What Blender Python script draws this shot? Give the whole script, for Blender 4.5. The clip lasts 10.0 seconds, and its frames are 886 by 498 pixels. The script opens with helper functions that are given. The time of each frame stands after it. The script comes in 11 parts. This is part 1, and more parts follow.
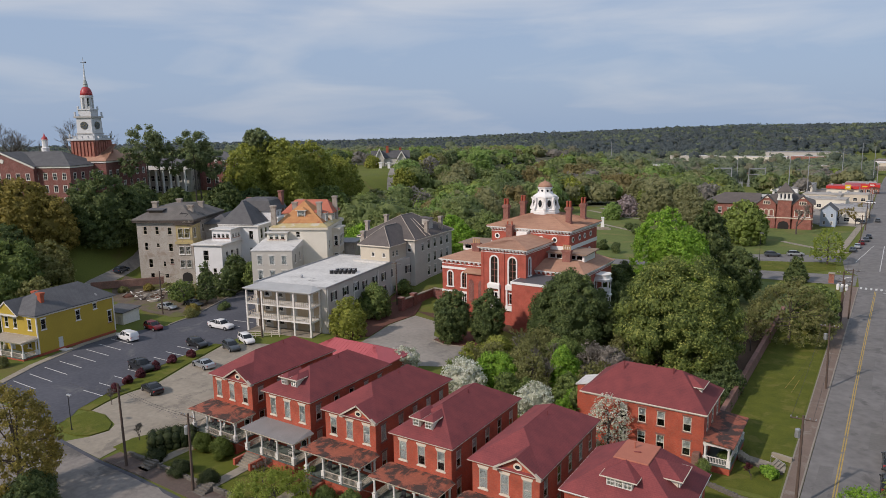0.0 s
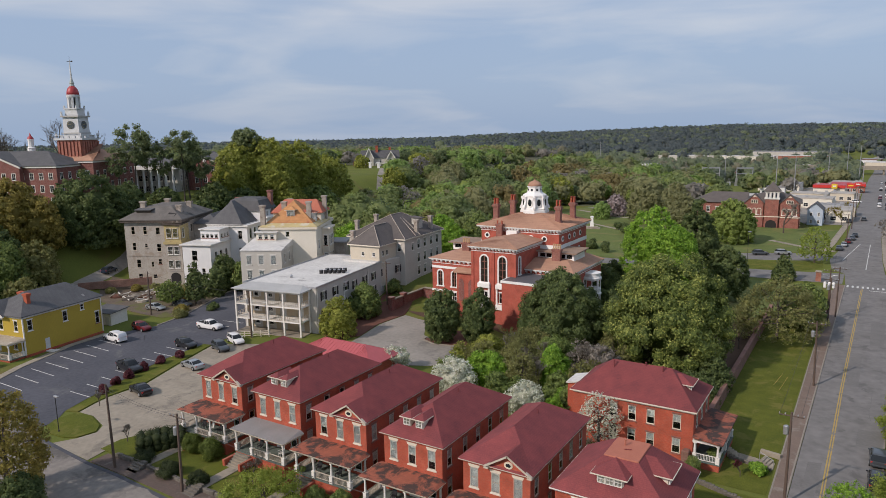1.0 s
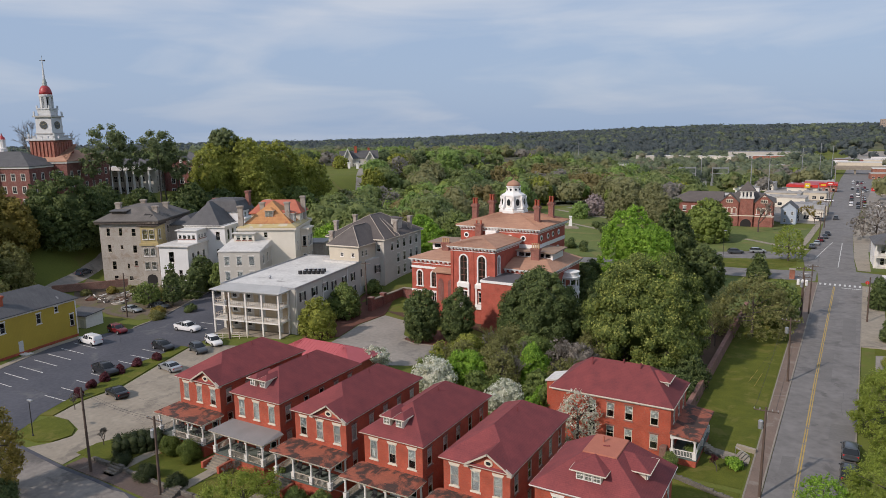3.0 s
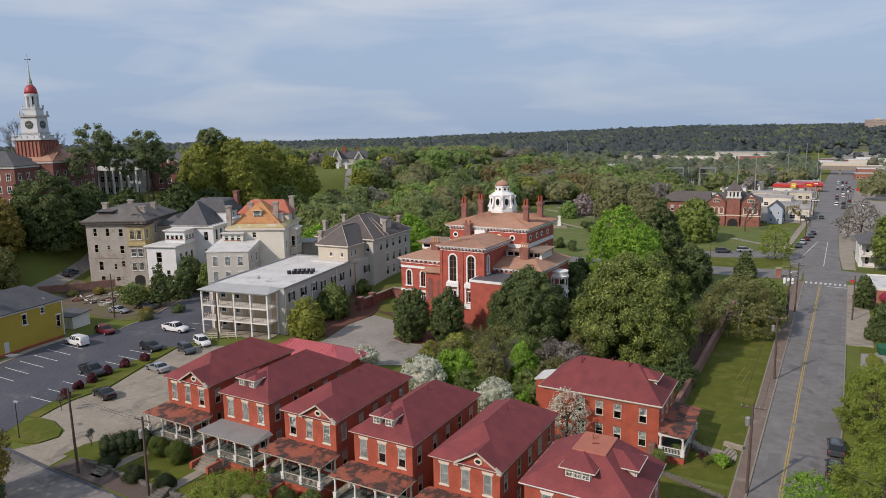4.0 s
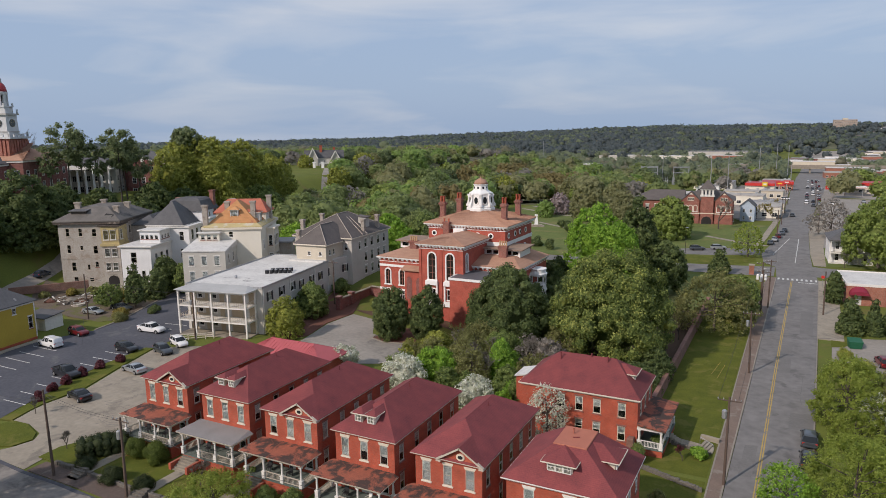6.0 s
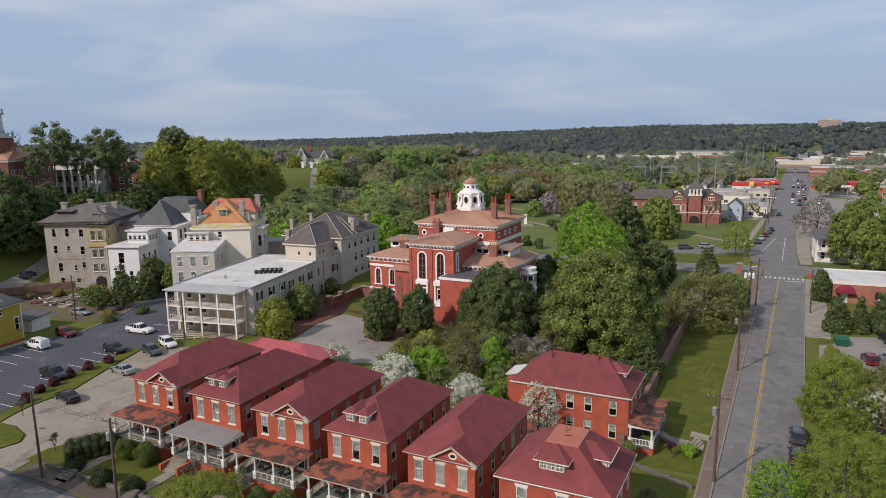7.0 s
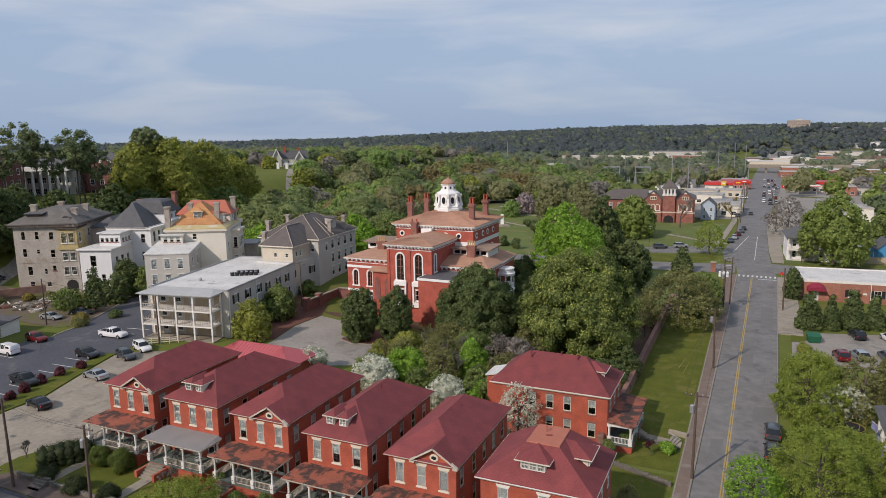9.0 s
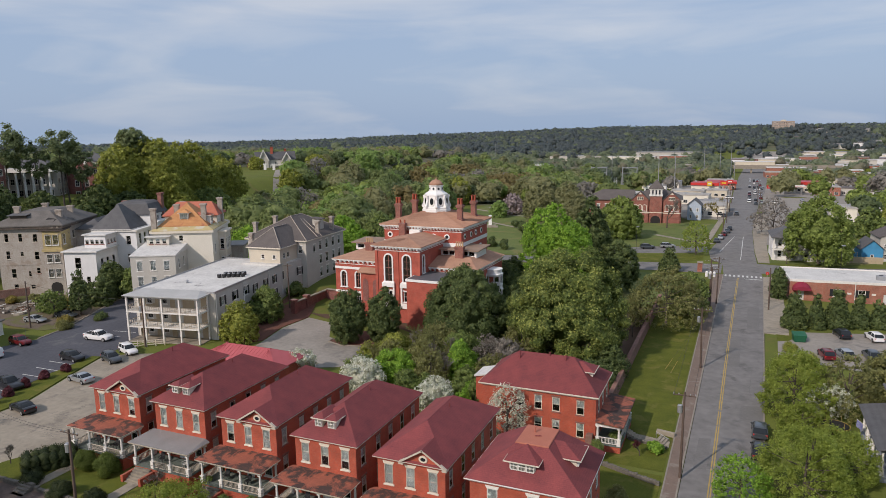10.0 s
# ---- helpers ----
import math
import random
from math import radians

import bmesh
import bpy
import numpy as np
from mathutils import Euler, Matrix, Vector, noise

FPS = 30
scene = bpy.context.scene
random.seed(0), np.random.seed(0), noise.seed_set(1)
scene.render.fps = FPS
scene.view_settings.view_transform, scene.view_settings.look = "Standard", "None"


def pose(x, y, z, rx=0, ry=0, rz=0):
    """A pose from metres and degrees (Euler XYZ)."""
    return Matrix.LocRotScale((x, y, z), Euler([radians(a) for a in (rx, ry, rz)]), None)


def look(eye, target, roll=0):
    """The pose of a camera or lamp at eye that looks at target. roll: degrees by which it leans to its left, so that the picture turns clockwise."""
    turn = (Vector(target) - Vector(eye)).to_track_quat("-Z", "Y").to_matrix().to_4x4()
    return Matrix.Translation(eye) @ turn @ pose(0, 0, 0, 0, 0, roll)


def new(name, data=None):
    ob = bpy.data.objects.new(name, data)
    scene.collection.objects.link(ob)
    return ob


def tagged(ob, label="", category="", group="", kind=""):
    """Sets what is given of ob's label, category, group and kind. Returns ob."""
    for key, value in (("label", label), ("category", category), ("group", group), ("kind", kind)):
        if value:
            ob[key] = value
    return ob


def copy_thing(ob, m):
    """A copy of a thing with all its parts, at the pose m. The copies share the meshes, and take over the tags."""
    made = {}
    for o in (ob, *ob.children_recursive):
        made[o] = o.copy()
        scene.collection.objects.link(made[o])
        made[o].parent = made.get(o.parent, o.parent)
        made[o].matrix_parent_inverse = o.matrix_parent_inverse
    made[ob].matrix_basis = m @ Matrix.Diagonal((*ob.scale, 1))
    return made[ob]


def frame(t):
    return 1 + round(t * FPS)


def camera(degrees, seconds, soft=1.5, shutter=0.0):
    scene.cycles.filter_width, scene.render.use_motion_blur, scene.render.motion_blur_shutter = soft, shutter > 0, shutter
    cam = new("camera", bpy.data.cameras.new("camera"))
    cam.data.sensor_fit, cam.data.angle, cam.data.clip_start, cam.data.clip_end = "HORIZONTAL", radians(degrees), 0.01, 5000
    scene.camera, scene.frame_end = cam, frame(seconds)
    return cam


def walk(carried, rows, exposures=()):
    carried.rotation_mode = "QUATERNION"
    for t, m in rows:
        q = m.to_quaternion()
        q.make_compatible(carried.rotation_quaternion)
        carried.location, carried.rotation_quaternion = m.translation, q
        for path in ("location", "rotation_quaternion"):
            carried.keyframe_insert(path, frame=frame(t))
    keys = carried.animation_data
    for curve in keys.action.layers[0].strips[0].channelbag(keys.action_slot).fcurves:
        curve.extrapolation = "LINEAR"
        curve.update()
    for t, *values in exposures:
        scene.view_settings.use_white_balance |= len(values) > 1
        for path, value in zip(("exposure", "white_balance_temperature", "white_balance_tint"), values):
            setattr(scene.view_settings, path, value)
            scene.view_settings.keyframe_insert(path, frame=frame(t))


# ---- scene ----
cam = camera(65.43, 10.0, soft=0.78)
PATH = [  # seconds, x, y, z, pitch, lean, yaw
    (0, 24.701, -54.189, 39.675, -9.924, -0.956, 32.939),
    (0.5, 24.663, -54.179, 39.615, -9.929, -0.957, 32.505),
    (1, 24.638, -54.170, 39.554, -9.947, -0.967, 32.078),
    (1.5, 24.653, -54.156, 39.531, -9.954, -0.956, 31.665),
    (2, 24.686, -54.180, 39.508, -9.948, -0.958, 31.243),
    (2.5, 24.734, -54.237, 39.487, -9.942, -0.971, 30.806),
    (4, 24.808, -54.432, 39.344, -9.925, -0.922, 29.443),
    (4.5, 24.815, -54.522, 39.272, -9.941, -0.903, 28.959),
    (5, 24.759, -54.629, 39.214, -9.955, -0.890, 28.465),
    (5.5, 24.662, -54.735, 39.163, -9.966, -0.890, 27.967),
    (7, 24.273, -54.994, 39.008, -9.993, -0.862, 26.529),
    (7.5, 24.144, -55.029, 38.997, -10.008, -0.874, 26.032),
    (8, 24.043, -55.025, 39.015, -10.027, -0.872, 25.526),
    (8.5, 23.964, -55.027, 39.025, -10.009, -0.874, 25.020),
    (9, 23.899, -55.008, 39.049, -9.981, -0.874, 24.529),
    (9.5, 23.868, -54.968, 39.069, -9.948, -0.886, 24.037),
    (10, 23.821, -54.929, 39.074, -9.932, -0.873, 23.517),
]


def row(t, x, y, z, pitch, lean, yaw):
    yaw, pitch = radians(yaw), radians(pitch)
    way = Vector((-math.sin(yaw) * math.cos(pitch), math.cos(yaw) * math.cos(pitch), math.sin(pitch)))
    return t, look((x, y, z), Vector((x, y, z)) + way, lean)


walk(cam, [row(*r) for r in PATH], [(0, -0.06, 6600, 15), (2, 0.03, 6600, 15), (5, 0.0, 6600, 15), (10, 0.0, 6600, 15)])
scene.view_settings.exposure = 0.0

# ---- sky and sun ----
SUN_FROM = Vector((-0.39, -0.92, 0.0)).normalized()
SUN_UP = radians(36)
world = bpy.data.worlds.new("world")
scene.world = world
world.use_nodes = True
wt = world.node_tree
wt.nodes.clear()
w_out = wt.nodes.new("ShaderNodeOutputWorld")
w_bg = wt.nodes.new("ShaderNodeBackground")
w_sky = wt.nodes.new("ShaderNodeTexSky")
w_sky.sky_type = "NISHITA"
w_sky.sun_disc = False
w_sky.sun_elevation = SUN_UP
w_sky.sun_rotation = math.atan2(SUN_FROM.x, SUN_FROM.y)
w_sky.air_density, w_sky.dust_density, w_sky.ozone_density = 1.0, 2.2, 1.6
w_co = wt.nodes.new("ShaderNodeTexCoord")
w_sep = wt.nodes.new("ShaderNodeSeparateXYZ")
w_map = wt.nodes.new("ShaderNodeMapping")
w_map.inputs["Scale"].default_value = (2.2, 2.2, 12.0)
w_map.inputs["Rotation"].default_value = (radians(4), radians(-5), radians(20))
w_noise = wt.nodes.new("ShaderNodeTexNoise")
w_noise.inputs["Scale"].default_value = 1.5
w_noise.inputs["Detail"].default_value = 5.0
w_noise.inputs["Roughness"].default_value = 0.5
w_noise.inputs["Distortion"].default_value = 0.5
w_ramp = wt.nodes.new("ShaderNodeValToRGB")
w_ramp.color_ramp.elements[0].position, w_ramp.color_ramp.elements[0].color = 0.40, (0.345, 0.468, 0.655, 1)
w_ramp.color_ramp.elements[1].position, w_ramp.color_ramp.elements[1].color = 0.72, (0.56, 0.625, 0.72, 1)
w_gain = wt.nodes.new("ShaderNodeMix")
w_gain.data_type, w_gain.blend_type = "RGBA", "MULTIPLY"
w_gain.inputs["Factor"].default_value = 1.0
w_gain.inputs["B"].default_value = (10.32, 10.4, 10.3, 1)
w_mix = wt.nodes.new("ShaderNodeMix")
w_mix.data_type = "RGBA"
w_mix.inputs["Factor"].default_value = 0.82
wt.links.new(w_ramp.outputs["Color"], w_gain.inputs["A"])
wt.links.new(w_co.outputs["Generated"], w_map.inputs["Vector"])
wt.links.new(w_map.outputs["Vector"], w_noise.inputs["Vector"])
# thin cloud lies high and gives way to clear haze-blue towards the horizon
w_rise = wt.nodes.new("ShaderNodeMapRange")
w_rise.interpolation_type = "SMOOTHSTEP"
w_rise.inputs["From Min"].default_value, w_rise.inputs["From Max"].default_value = 0.0, 0.2
w_rise.inputs["To Min"].default_value, w_rise.inputs["To Max"].default_value = -0.12, 0.05
w_add = wt.nodes.new("ShaderNodeMath")
w_add.operation = "ADD"
wt.links.new(w_co.outputs["Generated"], w_sep.inputs["Vector"])
wt.links.new(w_sep.outputs["Z"], w_rise.inputs["Value"])
wt.links.new(w_rise.outputs["Result"], w_add.inputs[0])
wt.links.new(w_noise.outputs["Fac"], w_add.inputs[1])
wt.links.new(w_add.outputs[0], w_ramp.inputs["Fac"])
wt.links.new(w_gain.outputs["Result"], w_mix.inputs["B"])
wt.links.new(w_sky.outputs["Color"], w_mix.inputs["A"])
wt.links.new(w_mix.outputs["Result"], w_bg.inputs["Color"])
wt.links.new(w_bg.outputs["Background"], w_out.inputs["Surface"])
w_bg.inputs["Strength"].default_value = 0.10

sun_data = bpy.data.lights.new("sun", "SUN")
sun_data.energy, sun_data.angle, sun_data.color = 3.2, radians(1.2), (1.0, 0.905, 0.80)
sun = new("sun", sun_data)
sun.matrix_world = look((0, 0, 200), Vector((0, 0, 200)) - (SUN_FROM * math.cos(SUN_UP) + Vector((0, 0, math.sin(SUN_UP)))))

# ---- materials ----
def nodes_of(m):
    m.use_nodes = True
    return m.node_tree, m.node_tree.nodes["Principled BSDF"]


def tone(c, k):
    return (min(c[0] * k, 1), min(c[1] * k, 1), min(c[2] * k, 1), 1)


def surf(name, a, b=None, rough=0.8, scale=1.0, fine=12.0, bump=0.2, dist=0.02, metal=0.0, stain=None, stain_at=0.58, stain_scale=0.35, rand=0.0, spec=0.4):
    """A surface of colour a varied to b at two scales, with fine relief, optional stains of their own shape and a tone that varies by object."""
    m = bpy.data.materials.new(name)
    t, p = nodes_of(m)
    b = b or tone(a, 0.78)[:3]
    co = t.nodes.new("ShaderNodeTexCoord")
    n1 = t.nodes.new("ShaderNodeTexNoise")
    n1.inputs["Scale"].default_value, n1.inputs["Detail"].default_value = scale, 6.0
    n2 = t.nodes.new("ShaderNodeTexNoise")
    n2.inputs["Scale"].default_value, n2.inputs["Detail"].default_value = fine, 4.0
    for n in (n1, n2):
        t.links.new(co.outputs["Object"], n.inputs["Vector"])
    add = t.nodes.new("ShaderNodeMath")
    add.operation = "ADD"
    t.links.new(n1.outputs["Fac"], add.inputs[0])
    t.links.new(n2.outputs["Fac"], add.inputs[1])
    ramp = t.nodes.new("ShaderNodeMapRange")
    ramp.inputs["From Min"].default_value, ramp.inputs["From Max"].default_value = 0.7, 1.3
    t.links.new(add.outputs[0], ramp.inputs["Value"])
    mix = t.nodes.new("ShaderNodeMix")
    mix.data_type = "RGBA"
    mix.inputs["A"].default_value, mix.inputs["B"].default_value = (*a, 1), (*b, 1)
    t.links.new(ramp.outputs["Result"], mix.inputs["Factor"])
    colour = mix.outputs["Result"]
    if stain:
        n3 = t.nodes.new("ShaderNodeTexNoise")
        n3.inputs["Scale"].default_value, n3.inputs["Detail"].default_value, n3.inputs["Distortion"].default_value = stain_scale, 9.0, 0.4
        n3.inputs["Roughness"].default_value = 0.66
        t.links.new(co.outputs["Object"], n3.inputs["Vector"])
        cut = t.nodes.new("ShaderNodeMapRange")
        cut.inputs["From Min"].default_value, cut.inputs["From Max"].default_value = stain_at - 0.04, stain_at + 0.05
        t.links.new(n3.outputs["Fac"], cut.inputs["Value"])
        mix2 = t.nodes.new("ShaderNodeMix")
        mix2.data_type = "RGBA"
        mix2.inputs["B"].default_value = (*stain, 1)
        t.links.new(cut.outputs["Result"], mix2.inputs["Factor"])
        t.links.new(colour, mix2.inputs["A"])
        colour = mix2.outputs["Result"]
    if rand:
        info = t.nodes.new("ShaderNodeObjectInfo")
        rr = t.nodes.new("ShaderNodeMapRange")
        rr.inputs["To Min"].default_value, rr.inputs["To Max"].default_value = 1 - rand, 1 + rand
        t.links.new(info.outputs["Random"], rr.inputs["Value"])
        hsv = t.nodes.new("ShaderNodeHueSaturation")
        t.links.new(rr.outputs["Result"], hsv.inputs["Value"])
        t.links.new(colour, hsv.inputs["Color"])
        colour = hsv.outputs["Color"]
    t.links.new(colour, p.inputs["Base Color"])
    p.inputs["Roughness"].default_value = rough
    p.inputs["Metallic"].default_value = metal
    p.inputs["Specular IOR Level"].default_value = spec
    if bump:
        bn = t.nodes.new("ShaderNodeBump")
        bn.inputs["Strength"].default_value, bn.inputs["Distance"].default_value = bump, dist
        t.links.new(n2.outputs["Fac"], bn.inputs["Height"])
        t.links.new(bn.outputs["Normal"], p.inputs["Normal"])
    return m


def brickwork(name, a, b, mortar, stain=None):
    """Brick courses on upright walls that run along the object's x or y."""
    m = bpy.data.materials.new(name)
    t, p = nodes_of(m)
    co = t.nodes.new("ShaderNodeTexCoord")
    sep = t.nodes.new("ShaderNodeSeparateXYZ")
    t.links.new(co.outputs["Object"], sep.inputs["Vector"])
    along = t.nodes.new("ShaderNodeMath")
    along.operation = "ADD"
    t.links.new(sep.outputs["X"], along.inputs[0])
    t.links.new(sep.outputs["Y"], along.inputs[1])
    com = t.nodes.new("ShaderNodeCombineXYZ")
    t.links.new(along.outputs[0], com.inputs["X"])
    t.links.new(sep.outputs["Z"], com.inputs["Y"])
    br = t.nodes.new("ShaderNodeTexBrick")
    br.inputs["Color1"].default_value, br.inputs["Color2"].default_value, br.inputs["Mortar"].default_value = (*a, 1), (*b, 1), (*mortar, 1)
    br.inputs["Scale"].default_value = 1.0
    br.inputs["Brick Width"].default_value, br.inputs["Row Height"].default_value, br.inputs["Mortar Size"].default_value = 0.22, 0.075, 0.008
    t.links.new(com.outputs["Vector"], br.inputs["Vector"])
    n = t.nodes.new("ShaderNodeTexNoise")
    n.inputs["Scale"].default_value, n.inputs["Detail"].default_value = 0.7, 8.0
    t.links.new(co.outputs["Object"], n.inputs["Vector"])
    rr = t.nodes.new("ShaderNodeMapRange")
    rr.inputs["From Min"].default_value, rr.inputs["From Max"].default_value = 0.3, 0.7
    rr.inputs["To Min"].default_value, rr.inputs["To Max"].default_value = 0.78, 1.18
    t.links.new(n.outputs["Fac"], rr.inputs["Value"])
    hsv = t.nodes.new("ShaderNodeHueSaturation")
    t.links.new(br.outputs["Color"], hsv.inputs["Color"])
    t.links.new(rr.outputs["Result"], hsv.inputs["Value"])
    t.links.new(hsv.outputs["Color"], p.inputs["Base Color"])
    p.inputs["Roughness"].default_value = 0.85
    bn = t.nodes.new("ShaderNodeBump")
    bn.inputs["Strength"].default_value, bn.inputs["Distance"].default_value = 0.4, 0.01
    t.links.new(br.outputs["Fac"], bn.inputs["Height"])
    bn.invert = True
    t.links.new(bn.outputs["Normal"], p.inputs["Normal"])
    return m


def coursed(name, a, b, step=0.15, rough=0.85, stain=None, course_dark=0.3):
    """Roofing in courses that follow the height, darker at course lines, with weathered patches."""
    m = surf(name, a, b, rough=rough, scale=0.6, fine=9.0, bump=0.3, stain=stain, stain_at=0.62, stain_scale=0.5, rand=0.1)
    t, p = m.node_tree, m.node_tree.nodes["Principled BSDF"]
    co = t.nodes.new("ShaderNodeTexCoord")
    sep = t.nodes.new("ShaderNodeSeparateXYZ")
    t.links.new(co.outputs["Object"], sep.inputs["Vector"])
    w = t.nodes.new("ShaderNodeMath")
    w.operation = "PINGPONG"
    w.inputs[1].default_value = step / 2
    t.links.new(sep.outputs["Z"], w.inputs[0])
    rr = t.nodes.new("ShaderNodeMapRange")
    rr.inputs["From Max"].default_value = step / 2
    rr.inputs["To Min"].default_value, rr.inputs["To Max"].default_value = 1.0 - course_dark / 3, 1.04
    t.links.new(w.outputs[0], rr.inputs["Value"])
    hsv = t.nodes.new("ShaderNodeHueSaturation")
    was = p.inputs["Base Color"].links[0].from_socket
    t.links.new(was, hsv.inputs["Color"])
    t.links.new(rr.outputs["Result"], hsv.inputs["Value"])
    t.links.new(hsv.outputs["Color"], p.inputs["Base Color"])
    return m


def leafy(name, a, b, c=None, thin=0.42, each=0.48, patch=0.4):
    """Leaves: a tone for each leaf or clump, drifting over the crown, and some light through them."""
    m = bpy.data.materials.new(name)
    t, p = nodes_of(m)
    geo = t.nodes.new("ShaderNodeNewGeometry")
    co = t.nodes.new("ShaderNodeTexCoord")
    n = t.nodes.new("ShaderNodeTexNoise")
    n.inputs["Scale"].default_value, n.inputs["Detail"].default_value = patch, 4.0
    t.links.new(co.outputs["Object"], n.inputs["Vector"])
    ramp = t.nodes.new("ShaderNodeValToRGB")
    ramp.color_ramp.elements[0].position, ramp.color_ramp.elements[0].color = 0.25, (*a, 1)
    ramp.color_ramp.elements[1].position, ramp.color_ramp.elements[1].color = 0.8, (*b, 1)
    if c:
        e = ramp.color_ramp.elements.new(0.6)
        e.color = (*c, 1)
    mixf = t.nodes.new("ShaderNodeMath")
    mixf.operation = "MULTIPLY_ADD"
    mixf.inputs[1].default_value, mixf.inputs[2].default_value = each, 0.24 - each / 2
    t.links.new(geo.outputs["Random Per Island"], mixf.inputs[0])
    half = t.nodes.new("ShaderNodeMath")
    half.operation = "MULTIPLY_ADD"
    half.inputs[1].default_value = 0.55
    t.links.new(n.outputs["Fac"], half.inputs[0])
    t.links.new(mixf.outputs[0], half.inputs[2])
    t.links.new(half.outputs[0], ramp.inputs["Fac"])
    t.links.new(ramp.outputs["Color"], p.inputs["Base Color"])
    p.inputs["Roughness"].default_value = 0.6
    p.inputs["Specular IOR Level"].default_value = 0.25
    tr = t.nodes.new("ShaderNodeBsdfTranslucent")
    t.links.new(ramp.outputs["Color"], tr.inputs["Color"])
    ms = t.nodes.new("ShaderNodeMixShader")
    ms.inputs["Fac"].default_value = thin
    o = t.nodes["Material Output"]
    t.links.new(p.outputs["BSDF"], ms.inputs[1])
    t.links.new(tr.outputs["BSDF"], ms.inputs[2])
    t.links.new(ms.outputs["Shader"], o.inputs["Surface"])
    return m


RED_BRICK = brickwork("red_brick", (0.43, 0.078, 0.037), (0.335, 0.058, 0.031), (0.335, 0.115, 0.075))
MANSION_BRICK = brickwork("painted_red_brick", (0.41, 0.085, 0.055), (0.35, 0.068, 0.046), (0.36, 0.11, 0.075))
STONE_TRIM = surf("stone_grey_trim", (0.45, 0.44, 0.42), scale=2)
SCHOOL_BRICK = brickwork("school_brick", (0.27, 0.092, 0.068), (0.22, 0.075, 0.056), (0.27, 0.14, 0.11))
OLD_BRICK = brickwork("weathered_brown_brick", (0.24, 0.12, 0.09), (0.18, 0.09, 0.07), (0.24, 0.16, 0.13))
DARK_BRICK = brickwork("dark_red_brick", (0.215, 0.068, 0.056), (0.165, 0.055, 0.048), (0.23, 0.135, 0.115))
ORANGE_BRICK = brickwork("orange_brick", (0.33, 0.12, 0.075), (0.27, 0.09, 0.06), (0.30, 0.18, 0.14))
ROOF_RED = coursed("red_shingles", (0.228, 0.05, 0.05), (0.132, 0.032, 0.036), 0.12, course_dark=0.2)
ROOF_PINK = surf("pink_metal_roof", (0.45, 0.10, 0.11), (0.38, 0.085, 0.09), rough=0.5, bump=0.05)
ROOF_GREY = coursed("grey_slate", (0.115, 0.115, 0.118), (0.075, 0.075, 0.08))
ROOF_BROWN = coursed("brown_slate", (0.125, 0.108, 0.1), (0.088, 0.077, 0.073))
ROOF_TILE = coursed("terracotta_roof", (0.42, 0.245, 0.165), (0.31, 0.17, 0.115), 0.3, course_dark=0.1)
ROOF_BUFF = surf("buff_flat_roof", (0.30, 0.215, 0.16), (0.22, 0.155, 0.115), scale=0.5)
STAINED = surf("stained_window_glass", (0.014, 0.013, 0.012), (0.03, 0.023, 0.016), rough=0.12, scale=1.5, fine=5, bump=0.0, stain=(0.26, 0.14, 0.04), stain_at=0.63, stain_scale=0.7, spec=0.5)
ROOF_ORANGE = coursed("orange_slate", (0.56, 0.29, 0.12), (0.42, 0.19, 0.08), 0.3, stain=(0.36, 0.13, 0.07))
ROOF_MOSS = surf("mossy_yellow_roofing", (0.48, 0.4, 0.2), (0.4, 0.32, 0.16), scale=0.6, stain=(0.5, 0.46, 0.36), stain_at=0.56, stain_scale=0.5)
ROOF_CORAL = coursed("coral_tiles", (0.47, 0.16, 0.1), (0.37, 0.11, 0.07), 0.25, course_dark=0.15)
AGED_TRIM = surf("aged_cream_paint", (0.56, 0.5, 0.42), (0.4, 0.35, 0.29), rough=0.7, scale=1.6, fine=8, bump=0.05)
ROOF_RUST = surf("weathered_red_roofing", (0.34, 0.105, 0.062), (0.22, 0.072, 0.046), scale=1.6, fine=9, stain=(0.058, 0.036, 0.03), stain_at=0.5, stain_scale=0.62)
ROOF_TIN = surf("grey_metal_roof", (0.26, 0.25, 0.245), (0.19, 0.185, 0.18), rough=0.55, scale=0.5, stain=(0.35, 0.34, 0.33), stain_at=0.63)
ROOF_WHITE = surf("white_roof_membrane", (0.62, 0.61, 0.58), (0.46, 0.45, 0.43), scale=0.3, fine=2, bump=0.05, stain=(0.26, 0.25, 0.24), stain_at=0.64, stain_scale=0.35)
ROOF_GRAVEL = surf("pale_gravel_roof", (0.4, 0.375, 0.34), (0.31, 0.29, 0.26), scale=0.3, fine=3, stain=(0.24, 0.225, 0.205), stain_at=0.6, stain_scale=0.3)
ROOF_DECK = surf("orange_coated_deck", (0.42, 0.15, 0.095), (0.35, 0.12, 0.08), scale=0.6)
TRIM = surf("white_paint", (0.72, 0.70, 0.66), (0.6, 0.58, 0.54), rough=0.6, scale=2, bump=0.05)
TRIM_CREAM = surf("cream_paint", (0.66, 0.60, 0.50), (0.56, 0.5, 0.41), rough=0.65, scale=2, bump=0.05)
SHELL = surf("white_cupola_paint", (0.80, 0.79, 0.77), (0.7, 0.69, 0.67), rough=0.55, scale=2, bump=0.05)
STUCCO_GREY = surf("pale_grey_stucco", (0.49, 0.47, 0.425), (0.415, 0.395, 0.355), scale=0.4, fine=6, stain=(0.43, 0.40, 0.35), stain_at=0.62)
STUCCO_CREAM = surf("cream_stucco", (0.68, 0.64, 0.55), (0.59, 0.555, 0.475), scale=0.4, fine=6)
